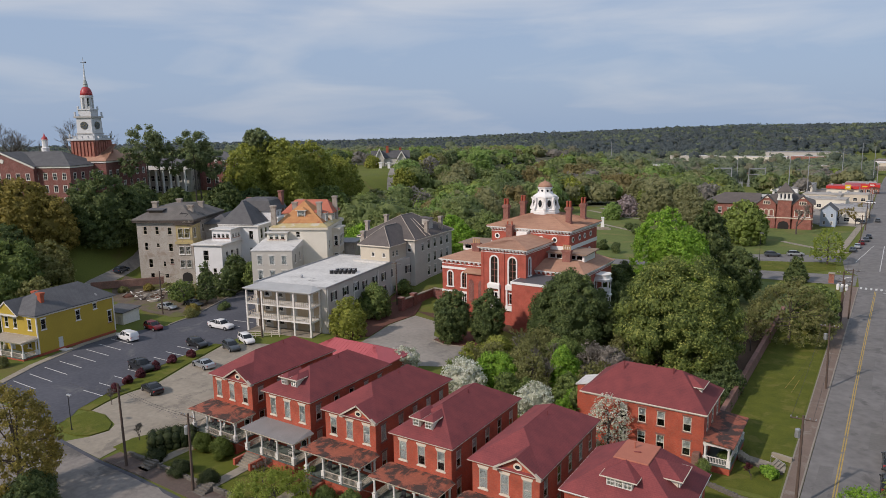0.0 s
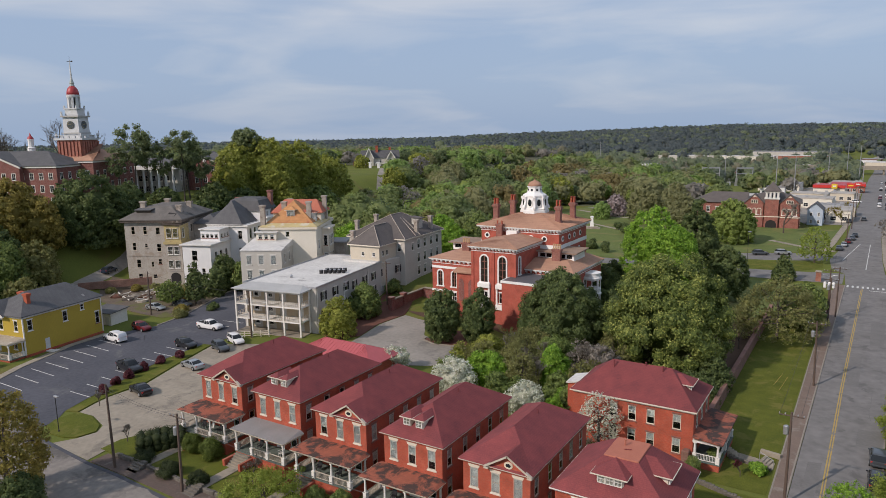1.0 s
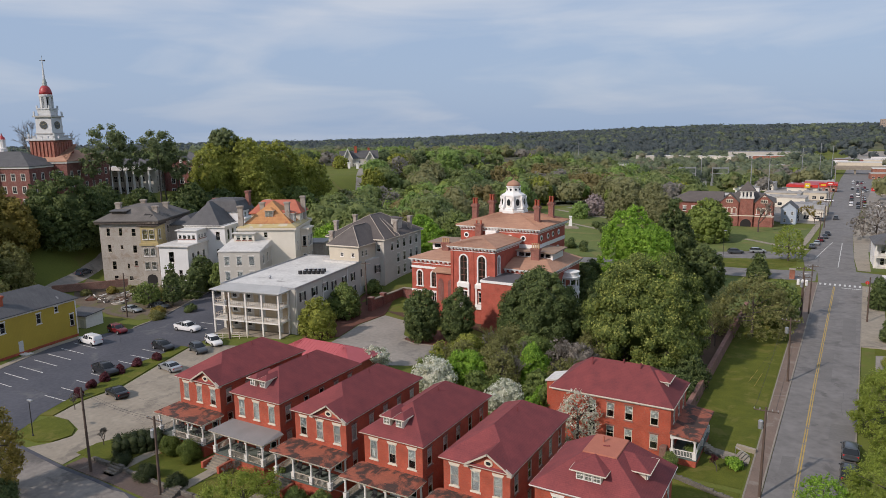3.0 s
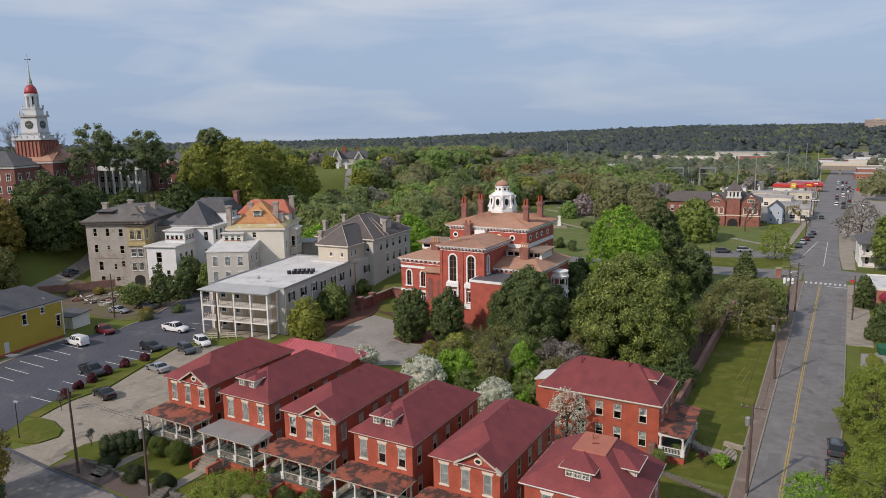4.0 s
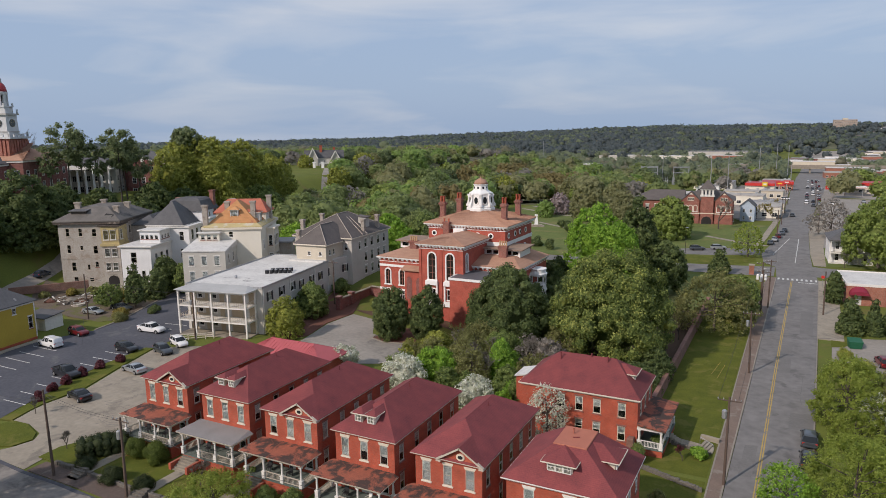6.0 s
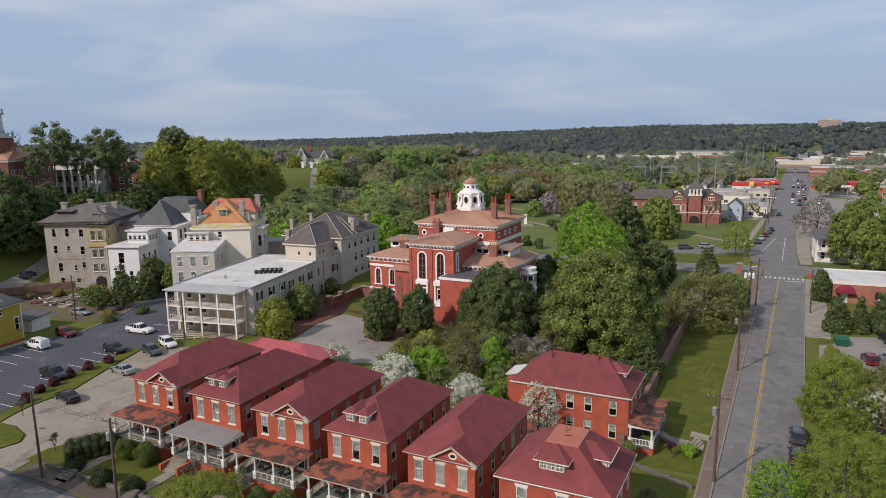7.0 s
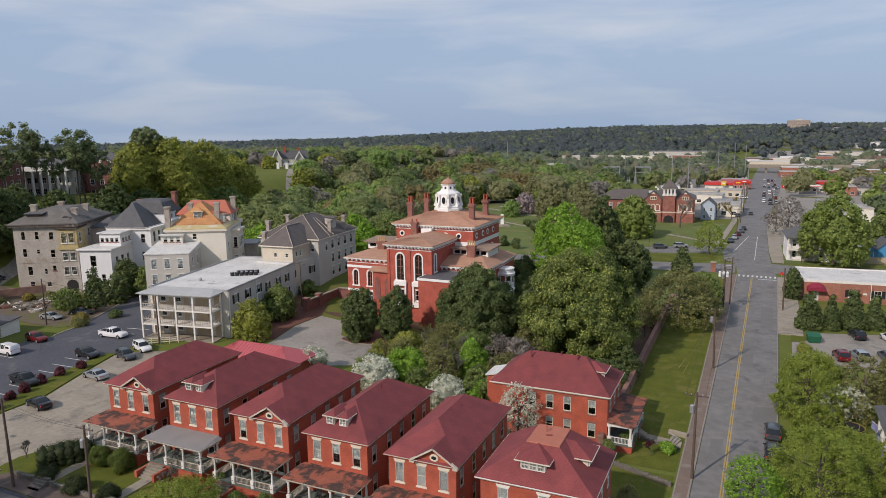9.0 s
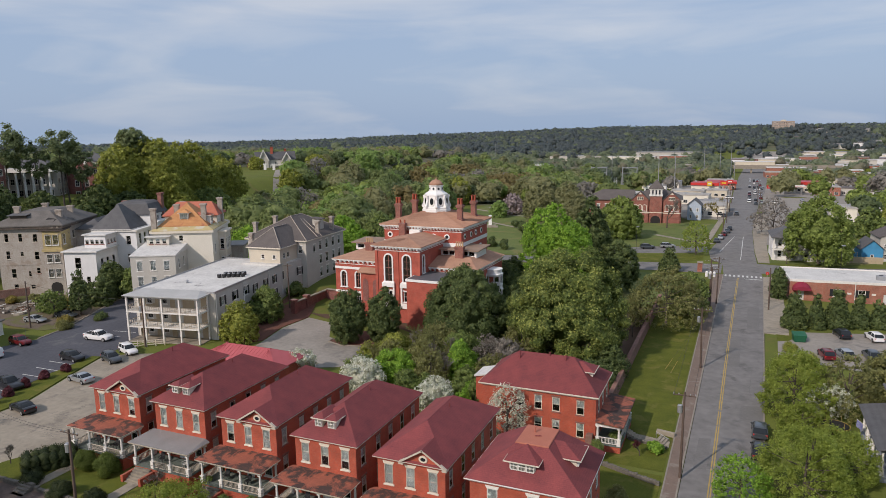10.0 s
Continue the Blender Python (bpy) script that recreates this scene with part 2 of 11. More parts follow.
STUCCO_TAN = surf("weathered_tan_stucco", (0.43, 0.4, 0.36), (0.31, 0.275, 0.235), scale=0.5, fine=3, stain=(0.3, 0.25, 0.205), stain_at=0.575, stain_scale=0.4)
STUCCO_WHITE = surf("white_stucco", (0.70, 0.70, 0.70), (0.60, 0.60, 0.60), scale=0.4, fine=6)
STUCCO_BEIGE = surf("beige_siding", (0.56, 0.50, 0.40), (0.48, 0.43, 0.345), scale=0.4, fine=6)
YELLOW = coursed("mustard_yellow_clapboard", (0.42, 0.305, 0.04), (0.36, 0.262, 0.036), 0.16, rough=0.7, course_dark=0.35)
BLUE_WALL = surf("bright_blue_siding", (0.06, 0.28, 0.50), scale=0.6)
LEAD = surf("lead_sheet", (0.11, 0.11, 0.12), scale=1.0, rough=0.5)
DOME_RED = surf("red_metal_dome", (0.42, 0.05, 0.055), rough=0.45, scale=1.0, bump=0.05)
COPPER = surf("pale_copper", (0.38, 0.42, 0.40), rough=0.5)
CHIM_BRICK = brickwork("chimney_brick", (0.27, 0.10, 0.075), (0.21, 0.075, 0.06), (0.25, 0.15, 0.12))
CHIM_PALE = surf("grey_stucco_chimney", (0.40, 0.355, 0.31), (0.26, 0.225, 0.19), scale=1.2, stain=(0.2, 0.15, 0.12), stain_at=0.6, stain_scale=0.8)
POT = surf("clay_pot", (0.42, 0.10, 0.055), (0.34, 0.08, 0.045), scale=3)
POT_PALE = surf("buff_clay_pot", (0.55, 0.36, 0.20), scale=3)
ASPHALT = surf("road_asphalt", (0.198, 0.189, 0.182), (0.135, 0.129, 0.124), scale=0.2, fine=0.8, rough=0.9, bump=0.1, stain=(0.115, 0.11, 0.106), stain_at=0.6, stain_scale=0.22)
PATCH = surf("asphalt_patch", (0.165, 0.158, 0.151), (0.135, 0.129, 0.124), scale=0.4, fine=3, rough=0.9, bump=0.1)
CRACK = surf("tarred_crack", (0.115, 0.11, 0.106), (0.14, 0.134, 0.129), scale=1.0)
STREET_OLD = surf("cracked_side_street_asphalt", (0.245, 0.222, 0.198), (0.165, 0.15, 0.136), scale=0.2, fine=1.6, rough=0.9, bump=0.15, stain=(0.105, 0.097, 0.09), stain_at=0.57, stain_scale=0.2)
LOT = surf("parking_asphalt", (0.088, 0.09, 0.106), (0.055, 0.058, 0.071), scale=0.1, fine=2.0, rough=0.9, bump=0.1, stain=(0.13, 0.13, 0.13), stain_at=0.65, stain_scale=0.12)
COURT = surf("old_grey_paving", (0.3, 0.272, 0.238), (0.215, 0.197, 0.174), scale=0.14, fine=1.4, rough=0.9, bump=0.1, stain=(0.165, 0.152, 0.138), stain_at=0.6, stain_scale=0.15)
CONCRETE = surf("worn_concrete", (0.325, 0.285, 0.225), (0.235, 0.205, 0.162), scale=0.22, fine=1.4, rough=0.9, bump=0.1, stain=(0.185, 0.163, 0.133), stain_at=0.58, stain_scale=0.25)
SIDEWALK = surf("brick_sidewalk", (0.2, 0.145, 0.115), (0.145, 0.108, 0.088), scale=0.5, fine=5.0, rough=0.9, stain=(0.225, 0.19, 0.158), stain_at=0.6, stain_scale=0.4)
# Dirty brick, painted darker for the shadow over the side street's walk.
OLD_WALK = surf("shadowed_dirty_walk", (0.125, 0.09, 0.075), (0.085, 0.064, 0.054), scale=0.5, fine=4.0, rough=0.95, stain=(0.16, 0.14, 0.12), stain_at=0.62, stain_scale=0.5)
KERB = surf("kerb_concrete", (0.29, 0.255, 0.21), (0.2, 0.175, 0.145), scale=0.8)
PAINT_WHITE = surf("white_road_paint", (0.62, 0.62, 0.6), (0.42, 0.42, 0.41), scale=1.5, fine=6)
PAINT_YELLOW = surf("yellow_road_paint", (0.46, 0.31, 0.07), (0.32, 0.235, 0.085), scale=1.0, fine=6, stain=(0.17, 0.16, 0.145), stain_at=0.6, stain_scale=0.9)
GRASS = surf("spring_grass", (0.135, 0.155, 0.034), (0.095, 0.116, 0.028), scale=0.09, fine=3.0, rough=0.95, bump=0.5, dist=0.08, stain=(0.14, 0.122, 0.045), stain_at=0.6, stain_scale=0.1, spec=0.1)
LAWN = surf("mown_lawn", (0.118, 0.128, 0.022), (0.07, 0.088, 0.017), scale=0.45, fine=6.0, rough=0.95, bump=0.7, dist=0.07, stain=(0.138, 0.132, 0.034), stain_at=0.57, stain_scale=0.3, spec=0.1)
PARK = surf("park_grass", (0.142, 0.172, 0.055), (0.094, 0.124, 0.042), scale=0.12, fine=1.2, rough=0.95, bump=0.6, dist=0.08, stain=(0.165, 0.162, 0.062), stain_at=0.57, stain_scale=0.09, spec=0.1)
WOOD_FLOOR = surf("woodland_undergrowth", (0.13, 0.14, 0.085), (0.09, 0.1, 0.06), scale=0.05, fine=0.6, rough=0.95, bump=0.5, dist=0.1, stain=(0.15, 0.135, 0.09), stain_at=0.56, stain_scale=0.03, spec=0.1)
MULCH = surf("red_mulch", (0.15, 0.062, 0.042), (0.1, 0.045, 0.032), scale=0.6, fine=6.0, rough=0.95, bump=0.5, dist=0.05)
DIRT = surf("bare_dirt", (0.15, 0.115, 0.086), (0.095, 0.074, 0.056), scale=0.35, fine=4.0, rough=0.95, bump=0.5, dist=0.05, stain=(0.11, 0.11, 0.035), stain_at=0.54, stain_scale=0.22)
TAN_PANEL = surf("tan_porch_panels", (0.44, 0.36, 0.25), (0.36, 0.29, 0.2), scale=0.8)
EARTH = surf("pine_straw", (0.10, 0.058, 0.035), (0.07, 0.042, 0.028), scale=0.4, fine=5.0, rough=0.95, bump=0.5, dist=0.05, stain=(0.07, 0.085, 0.025), stain_at=0.6, stain_scale=0.25)
STONE = surf("fieldstone", (0.165, 0.148, 0.125), (0.09, 0.08, 0.067), scale=1.2, fine=6, bump=0.5, dist=0.05)
WOOD_POLE = surf("weathered_pole", (0.115, 0.08, 0.062), (0.08, 0.056, 0.044), scale=2, fine=14)
BARK = surf("bark", (0.10, 0.08, 0.065), (0.06, 0.048, 0.04), scale=2, fine=14, bump=0.6, dist=0.05)
METAL_GREY = surf("galvanised_metal", (0.42, 0.43, 0.44), rough=0.45, metal=0.6, scale=3)
WIRE = surf("black_wire", (0.03, 0.03, 0.03), rough=0.6)
PORCH_FLOOR = surf("grey_green_porch_boards", (0.13, 0.16, 0.14), (0.10, 0.12, 0.105), scale=1.5)
BLIND = surf("white_blind", (0.74, 0.74, 0.70), (0.6, 0.6, 0.57), scale=2, bump=0.0)
RED_ROOF = surf("red_sheet_roof", (0.42, 0.05, 0.06), (0.36, 0.045, 0.05), scale=0.4, rough=0.5)
# Near-black that stands for the shade inside rooms and openings.
SHADE_IN = surf("interior_shade", (0.022, 0.02, 0.019), scale=2, bump=0.0)
DOOR_WHITE = surf("white_door", (0.6, 0.6, 0.58), rough=0.5, scale=2, bump=0.05)
SHUTTER = surf("black_shutter", (0.02, 0.021, 0.024), rough=0.5, scale=3, bump=0.1)
BLACK_METAL = surf("black_metal", (0.025, 0.025, 0.027), rough=0.5, scale=3)
GREEN_METAL = surf("green_painted_steel", (0.015, 0.11, 0.055), rough=0.5, scale=2)
MAROON = surf("maroon_canvas", (0.24, 0.02, 0.045), rough=0.8, scale=2)
TYRE = surf("tyre_rubber", (0.02, 0.02, 0.02), rough=0.85, scale=5)
GOLD = surf("gilt", (0.55, 0.42, 0.2), rough=0.4, metal=0.5)
CLOCK = surf("dark_clock_face", (0.07, 0.085, 0.09), rough=0.4)
RED_SIGN = surf("red_sign", (0.55, 0.035, 0.03), rough=0.5)
YELLOW_SIGN = surf("yellow_sign", (0.7, 0.5, 0.03), rough=0.5)


def glassy(name, c, trans, rough=0.06):
    m = bpy.data.materials.new(name)
    t, p = nodes_of(m)
    p.inputs["Base Color"].default_value = (*c, 1)
    p.inputs["Roughness"].default_value = rough
    p.inputs["Transmission Weight"].default_value = trans
    p.inputs["IOR"].default_value = 1.45
    p.inputs["Specular IOR Level"].default_value = 0.3
    return m


GLASS = glassy("window_glass", (0.78, 0.82, 0.83), 1.0)
CAR_GLASS = glassy("tinted_car_glass", (0.02, 0.024, 0.028), 0.0)


def car_paint(name, c, metal=0.3):
    m = surf(name, c, tone(c, 0.92)[:3], rough=0.28, scale=3, fine=40, bump=0.0, metal=metal)
    m.node_tree.nodes["Principled BSDF"].inputs["Coat Weight"].default_value = 0.6
    return m

# ---- kit ----
class Shape:
    """Corners and faces gathered for one mesh."""

    def __init__(self):
        self.v, self.f = [], []

    def face(self, *pts):
        n = len(self.v)
        self.v += [tuple(p) for p in pts]
        self.f.append(tuple(range(n, n + len(pts))))
        return self

    def box(self, x0, x1, y0, y1, z0, z1):
        n = len(self.v)
        self.v += [(x, y, z) for z in (z0, z1) for x, y in ((x0, y0), (x1, y0), (x1, y1), (x0, y1))]
        self.f += [tuple(n + i for i in q) for q in ((3, 2, 1, 0), (4, 5, 6, 7), (0, 1, 5, 4), (1, 2, 6, 5), (2, 3, 7, 6), (3, 0, 4, 7))]
        return self

    def soft(self, x0, x1, y0, y1, z0, z1, b=0.04):
        """A box with its upper edges cut back."""
        self.loft([[(x0, y0, z0), (x1, y0, z0), (x1, y1, z0), (x0, y1, z0)], [(x0, y0, z1 - b), (x1, y0, z1 - b), (x1, y1, z1 - b), (x0, y1, z1 - b)],
                   [(x0 + b, y0 + b, z1), (x1 - b, y0 + b, z1), (x1 - b, y1 - b, z1), (x0 + b, y1 - b, z1)]])
        return self

    def loft(self, rings, caps=True):
        n, k = len(self.v), len(rings[0])
        for r in rings:
            self.v += [tuple(p) for p in r]
        for i in range(len(rings) - 1):
            for j in range(k):
                a, b = n + i * k + j, n + i * k + (j + 1) % k
                self.f.append((a, b, b + k, a + k))
        if caps:
            self.f.append(tuple(reversed(range(n, n + k))))
            self.f.append(tuple(range(n + (len(rings) - 1) * k, n + len(rings) * k)))
        return self

    def lathe(self, profile, x=0, y=0, sides=12, turn=0.0):
        """Radius and height pairs turned round an upright axis."""
        return self.loft([[(x + r * math.cos(turn + 2 * math.pi * i / sides), y + r * math.sin(turn + 2 * math.pi * i / sides), z) for i in range(sides)] for r, z in profile])

    def tube(self, a, b, ra, rb=None, sides=6):
        a, b = Vector(a), Vector(b)
        d = (b - a).normalized()
        u = d.orthogonal().normalized()
        w = d.cross(u)
        rb = ra if rb is None else rb
        ring = lambda p, r: [p + (u * math.cos(2 * math.pi * i / sides) + w * math.sin(2 * math.pi * i / sides)) * r for i in range(sides)]
        return self.loft([ring(a, ra), ring(b, rb)])

    def slab(self, pts, thick):
        """An upward polygon with thickness below it."""
        low = [(x, y, z - thick) for x, y, z in pts]
        return self.loft([low, pts])

    def mesh(self, name, mat, smooth=False):
        me = bpy.data.meshes.new(name)
        me.from_pydata(self.v, [], self.f)
        me.materials.append(mat)
        if smooth:
            me.shade_smooth()
        return me


def thing(name, m, label, category, group="", kind=""):
    ob = new(name)
    ob.empty_display_size = 0.3
    ob.matrix_world = m
    return tagged(ob, label, category, group, kind)


def part(name, shape, mat, parent=None, label="", m=None, smooth=False):
    """One mesh object under a thing or under a part."""
    ob = new(name, shape if isinstance(shape, bpy.types.Mesh) else shape.mesh(name, mat, smooth))
    if parent:
        ob.parent = parent
    if m is not None:
        ob.matrix_basis = m
    return tagged(ob, label)


def solo(name, shape, mat, label, category, m=None, group="", kind="", smooth=False):
    """A thing of one mesh."""
    ob = part(name, shape, mat, None, "", m, smooth)
    return tagged(ob, label, category, group, kind)


def facing(p0, p1, u, z, out=0.0):
    """A pose on the wall that runs from p0 to p1 with its outside on the right: x along it, -y outwards."""
    dx, dy = p1[0] - p0[0], p1[1] - p0[1]
    ln = math.hypot(dx, dy)
    dx, dy = dx / ln, dy / ln
    return pose(p0[0] + dx * u + dy * out, p0[1] + dy * u - dx * out, z, 0, 0, math.degrees(math.atan2(dy, dx)))


def wall_run(s, p0, p1, z0, z1, holes=(), deep=0.16):
    """A wall face from p0 to p1 with openings (u0, u1, v0, v1) and their reveals."""
    dx, dy = p1[0] - p0[0], p1[1] - p0[1]
    ln = math.hypot(dx, dy)
    dx, dy = dx / ln, dy / ln
    at = lambda u, z, d=0.0: (p0[0] + dx * u - dy * d, p0[1] + dy * u + dx * d, z)
    us = sorted({0.0, ln, *(min(max(h[i], 0), ln) for h in holes for i in (0, 1))})
    for a, b in zip(us, us[1:]):
        if b - a < 1e-4:
            continue
        z = z0
        for h in sorted((h for h in holes if h[0] < (a + b) / 2 < h[1]), key=lambda h: h[2]):
            if h[2] > z + 1e-4:
                s.face(at(a, z), at(b, z), at(b, h[2]), at(a, h[2]))
            z = h[3]
        if z1 > z + 1e-4:
            s.face(at(a, z), at(b, z), at(b, z1), at(a, z1))
    for u0, u1, v0, v1 in holes:
        s.face(at(u0, v0), at(u0, v1), at(u0, v1, deep), at(u0, v0, deep))
        s.face(at(u1, v1), at(u1, v0), at(u1, v0, deep), at(u1, v1, deep))
        s.face(at(u0, v1), at(u1, v1), at(u1, v1, deep), at(u0, v1, deep))
        s.face(at(u1, v0), at(u0, v0), at(u0, v0, deep), at(u1, v0, deep))


CACHE = {}


def cached(key, make, mat, smooth=False):
    if key not in CACHE:
        s = Shape()
        make(s)
        CACHE[key] = s.mesh(key[0], mat, smooth)
    return CACHE[key]


def lattice(s, us, zs, y0, y1, place):
    """A board from y0 to y1 cut into one piece of bars: every second field of the grid us by zs stays open."""
    at = {}
    for i, u in enumerate(us):
        for k, z in enumerate(zs):
            for d, y in enumerate((y0, y1)):
                at[i, k, d] = len(s.v)
                s.v.append(tuple(place(u, y, z)))
    solid = lambda i, k: 0 <= i < len(us) - 1 and 0 <= k < len(zs) - 1 and not (i % 2 and k % 2)
    for i in range(len(us) - 1):
        for k in range(len(zs) - 1):
            if not solid(i, k):
                continue
            q = [(i, k), (i + 1, k), (i + 1, k + 1), (i, k + 1)]
            s.f.append(tuple(at[a, b, 0] for a, b in q))
            s.f.append(tuple(at[a, b, 1] for a, b in q[::-1]))
            for (di, dk), (a, b) in zip(((0, -1), (1, 0), (0, 1), (-1, 0)), zip(q, q[1:] + q[:1])):
                if not solid(i + di, k + dk):
                    s.f.append((at[b[0], b[1], 0], at[a[0], a[1], 0], at[a[0], a[1], 1], at[b[0], b[1], 1]))


def sash(s, w, h, bars=1, cols=1, t=0.07):
    """A window frame of width w and height h with its meeting rail and bars."""
    cut = lambda size, n, bar: [0.0, t] + [v for i in range(1, n) for v in (size * i / n - bar, size * i / n + bar)] + [size - t, size]
    lattice(s, [v - w / 2 for v in cut(w, cols, 0.02)], cut(h, bars + 1, 0.025), -0.015, 0.09, lambda u, y, z: (u, y, z))


rnd = random.Random(7)


def window(parent, p0, p1, u, z, w, h, trim=TRIM, bars=1, cols=1, head="", sill=True, shut=False, blind=None, out=0.0, head_mat=None, lite=False):
    """A window in its opening: frame, pane, blind, sill and head, each a mesh under it."""
    m = facing(p0, p1, u, z, out)
    key = (round(w, 2), round(h, 2))
    if lite:
        f = part("window", cached(("window", *key, "lite", trim.name), lambda s: sash(s, w, h, 1, 2, 0.15), trim), None, parent, "", m)
        part("pane", cached(("pane", *key, "lite"), lambda s: s.box(-w / 2 + 0.05, w / 2 - 0.05, 0.045, 0.055, 0.05, h - 0.05), CAR_GLASS), None, f)
        return f
    f = part("window", cached(("window", *key, bars, cols, trim.name), lambda s: sash(s, w, h, bars, cols), trim), None, parent, "", m)
    part("pane", cached(("pane", *key), lambda s: s.box(-w / 2 + 0.05, w / 2 - 0.05, 0.045, 0.055, 0.05, h - 0.05), GLASS), None, f)
    blind = rnd.choice((0, 0.35, 0.5, 0.5, 0.6, 0.95)) if blind is None else blind
    # A dark sheet behind the pane stands for the unlit room.
    part("room_behind", cached(("room_behind", *key), lambda s: s.face((-w / 2, 0.30, 0), (w / 2, 0.30, 0), (w / 2, 0.30, h), (-w / 2, 0.30, h)), SHADE_IN), None, f, "dark sheet for the shade of the room behind")
    if blind:
        part("blind", cached(("blind", *key, blind), lambda s: s.box(-w / 2 + 0.04, w / 2 - 0.04, 0.062, 0.07, h * (1 - blind), h - 0.02), BLIND), None, f, "pale roller blind")
    if sill:
        part("sill", cached(("sill", key[0], trim.name), lambda s: s.soft(-w / 2 - 0.12, w / 2 + 0.12, -0.1, 0.05, -0.16, 0.0, 0.02), head_mat or trim), None, f)
    if head == "flare":
        a, b = w / 2 + 0.06, w / 2 + 0.18
        part("lintel", cached(("lintel", key[0], "flare"), lambda s: s.loft([[(-a, -0.05, h), (a, -0.05, h), (a, 0.04, h), (-a, 0.04, h)], [(-b, -0.05, h + 0.28), (b, -0.05, h + 0.28), (b, 0.04, h + 0.28), (-b, 0.04, h + 0.28)]]), head_mat or trim), None, f, "flared white lintel")
    elif head == "flat":
        part("lintel", cached(("lintel", *key, "flat", trim.name), lambda s: s.box(-w / 2 - 0.12, w / 2 + 0.12, -0.06, 0.04, h, h + 0.2), head_mat or trim), None, f)
    if shut:
        for sx in (-1, 1):
            part("shutter", cached(("shutter", *key), lambda s: s.box(-w / 4, w / 4, -0.06, -0.003, 0, h), SHUTTER), None, f, "black louvred shutter", pose(sx * (w * 0.76), 0, 0))
    return f


def door(parent, p0, p1, u, z, w=1.0, h=2.1, mat=DOOR_WHITE):
    m = facing(p0, p1, u, z)
    d = part("door", cached(("door", w, h, mat.name), lambda s: s.box(-w / 2, w / 2, 0.04, 0.1, 0, h).box(-w * 0.35, -w * 0.08, 0.02, 0.04, 0.2, 0.9).box(w * 0.08, w * 0.35, 0.02, 0.04, 0.2, 0.9).box(-w * 0.35, w * 0.35, 0.02, 0.04, 1.1, h - 0.2), mat), None, parent, "", m)
    part("door_handle", cached(("door_handle",), lambda s: s.box(-0.03, 0.03, -0.02, 0.04, 0.95, 1.08), METAL_GREY), None, d, "", pose(w * 0.42, 0, 0))
    return d


def hip_roof(s, x0, x1, y0, y1, z, top, r0, r1, along="y", thick=0.16):
    """A hipped roof over a rectangle; the ridge at height top runs from r0 to r1 along y or x."""
    xm, ym = (x0 + x1) / 2, (y0 + y1) / 2
    A, B = ((xm, r0, top), (xm, r1, top)) if along == "y" else ((r0, ym, top), (r1, ym, top))
    a, b, c, d = (x0, y0, z), (x1, y0, z), (x1, y1, z), (x0, y1, z)
    if along == "y":
        s.face(a, b, A).face(b, c, B, A).face(c, d, B).face(d, a, A, B)
    else:
        s.face(a, b, B, A).face(b, c, B).face(c, d, A, B).face(d, a, A)
    lo = [(p[0], p[1], z - thick) for p in (a, b, c, d)]
    s.face(lo[0], lo[1], b, a).face(lo[1], lo[2], c, b).face(lo[2], lo[3], d, c).face(lo[3], lo[0], a, d)
    s.face(lo[3], lo[2], lo[1], lo[0])


def stair(s, w0, w1, run, rise, n, z0, low, place):
    """One stepped solid: n treads going out from 0, from the height z0 down; place(across, out, z) gives a point."""
    outline = [(0, low), (0, z0)]
    for i in range(n):
        outline += [(run * (i + 1), z0 - rise * i), (run * (i + 1), z0 - rise * (i + 1) if i < n - 1 else low)]
    s.loft([[place(w, o, z) for o, z in outline] for w in (w0, w1)])


def ring_box(s, x0, x1, y0, y1, z0, z1, t):
    """A square band round a rectangle, t thick outwards."""
    n = len(s.v)
    for z in (z0, z1):
        for e in (0, t):
            s.v += [(x0 - e, y0 - e, z), (x1 + e, y0 - e, z), (x1 + e, y1 + e, z), (x0 - e, y1 + e, z)]
    for i in range(4):
        j = (i + 1) % 4
        s.f += [tuple(n + k for k in q) for q in ((4 + i, 4 + j, 12 + j, 12 + i), (j, i, 8 + i, 8 + j), (12 + i, 12 + j, 8 + j, 8 + i), (i, j, 4 + j, 4 + i))]


def spread(n, ln, edge):
    """n even places along a length."""
    return [edge + (ln - 2 * edge) * i / max(n - 1, 1) for i in range(n)] if n > 1 else [ln / 2]


def walls(parent, x0, x1, y0, y1, z0, z1, mat, plan, name="wall", label=""):
    """Four walls as one part, with windows by side. plan: {"s": [(u, z, w, h, options), ...]}, sides s e n w."""
    s = Shape()
    runs = {"s": ((x0, y0), (x1, y0)), "e": ((x1, y0), (x1, y1)), "n": ((x1, y1), (x0, y1)), "w": ((x0, y1), (x0, y0))}
    for side, (p0, p1) in runs.items():
        spec = plan.get(side, ())
        wall_run(s, p0, p1, z0, z1, [(u - w / 2, u + w / 2, z, z + h) for u, z, w, h, o in spec])
    s.face((x0, y0, z1), (x1, y0, z1), (x1, y1, z1), (x0, y1, z1))
    ob = part(name, s, mat, parent, label)
    for side, (p0, p1) in runs.items():
        for u, z, w, h, o in plan.get(side, ()):
            if o.get("door"):
                door(parent, p0, p1, u, z, w, h)
            else:
                window(parent, p0, p1, u, z, w, h, **o)
    return ob


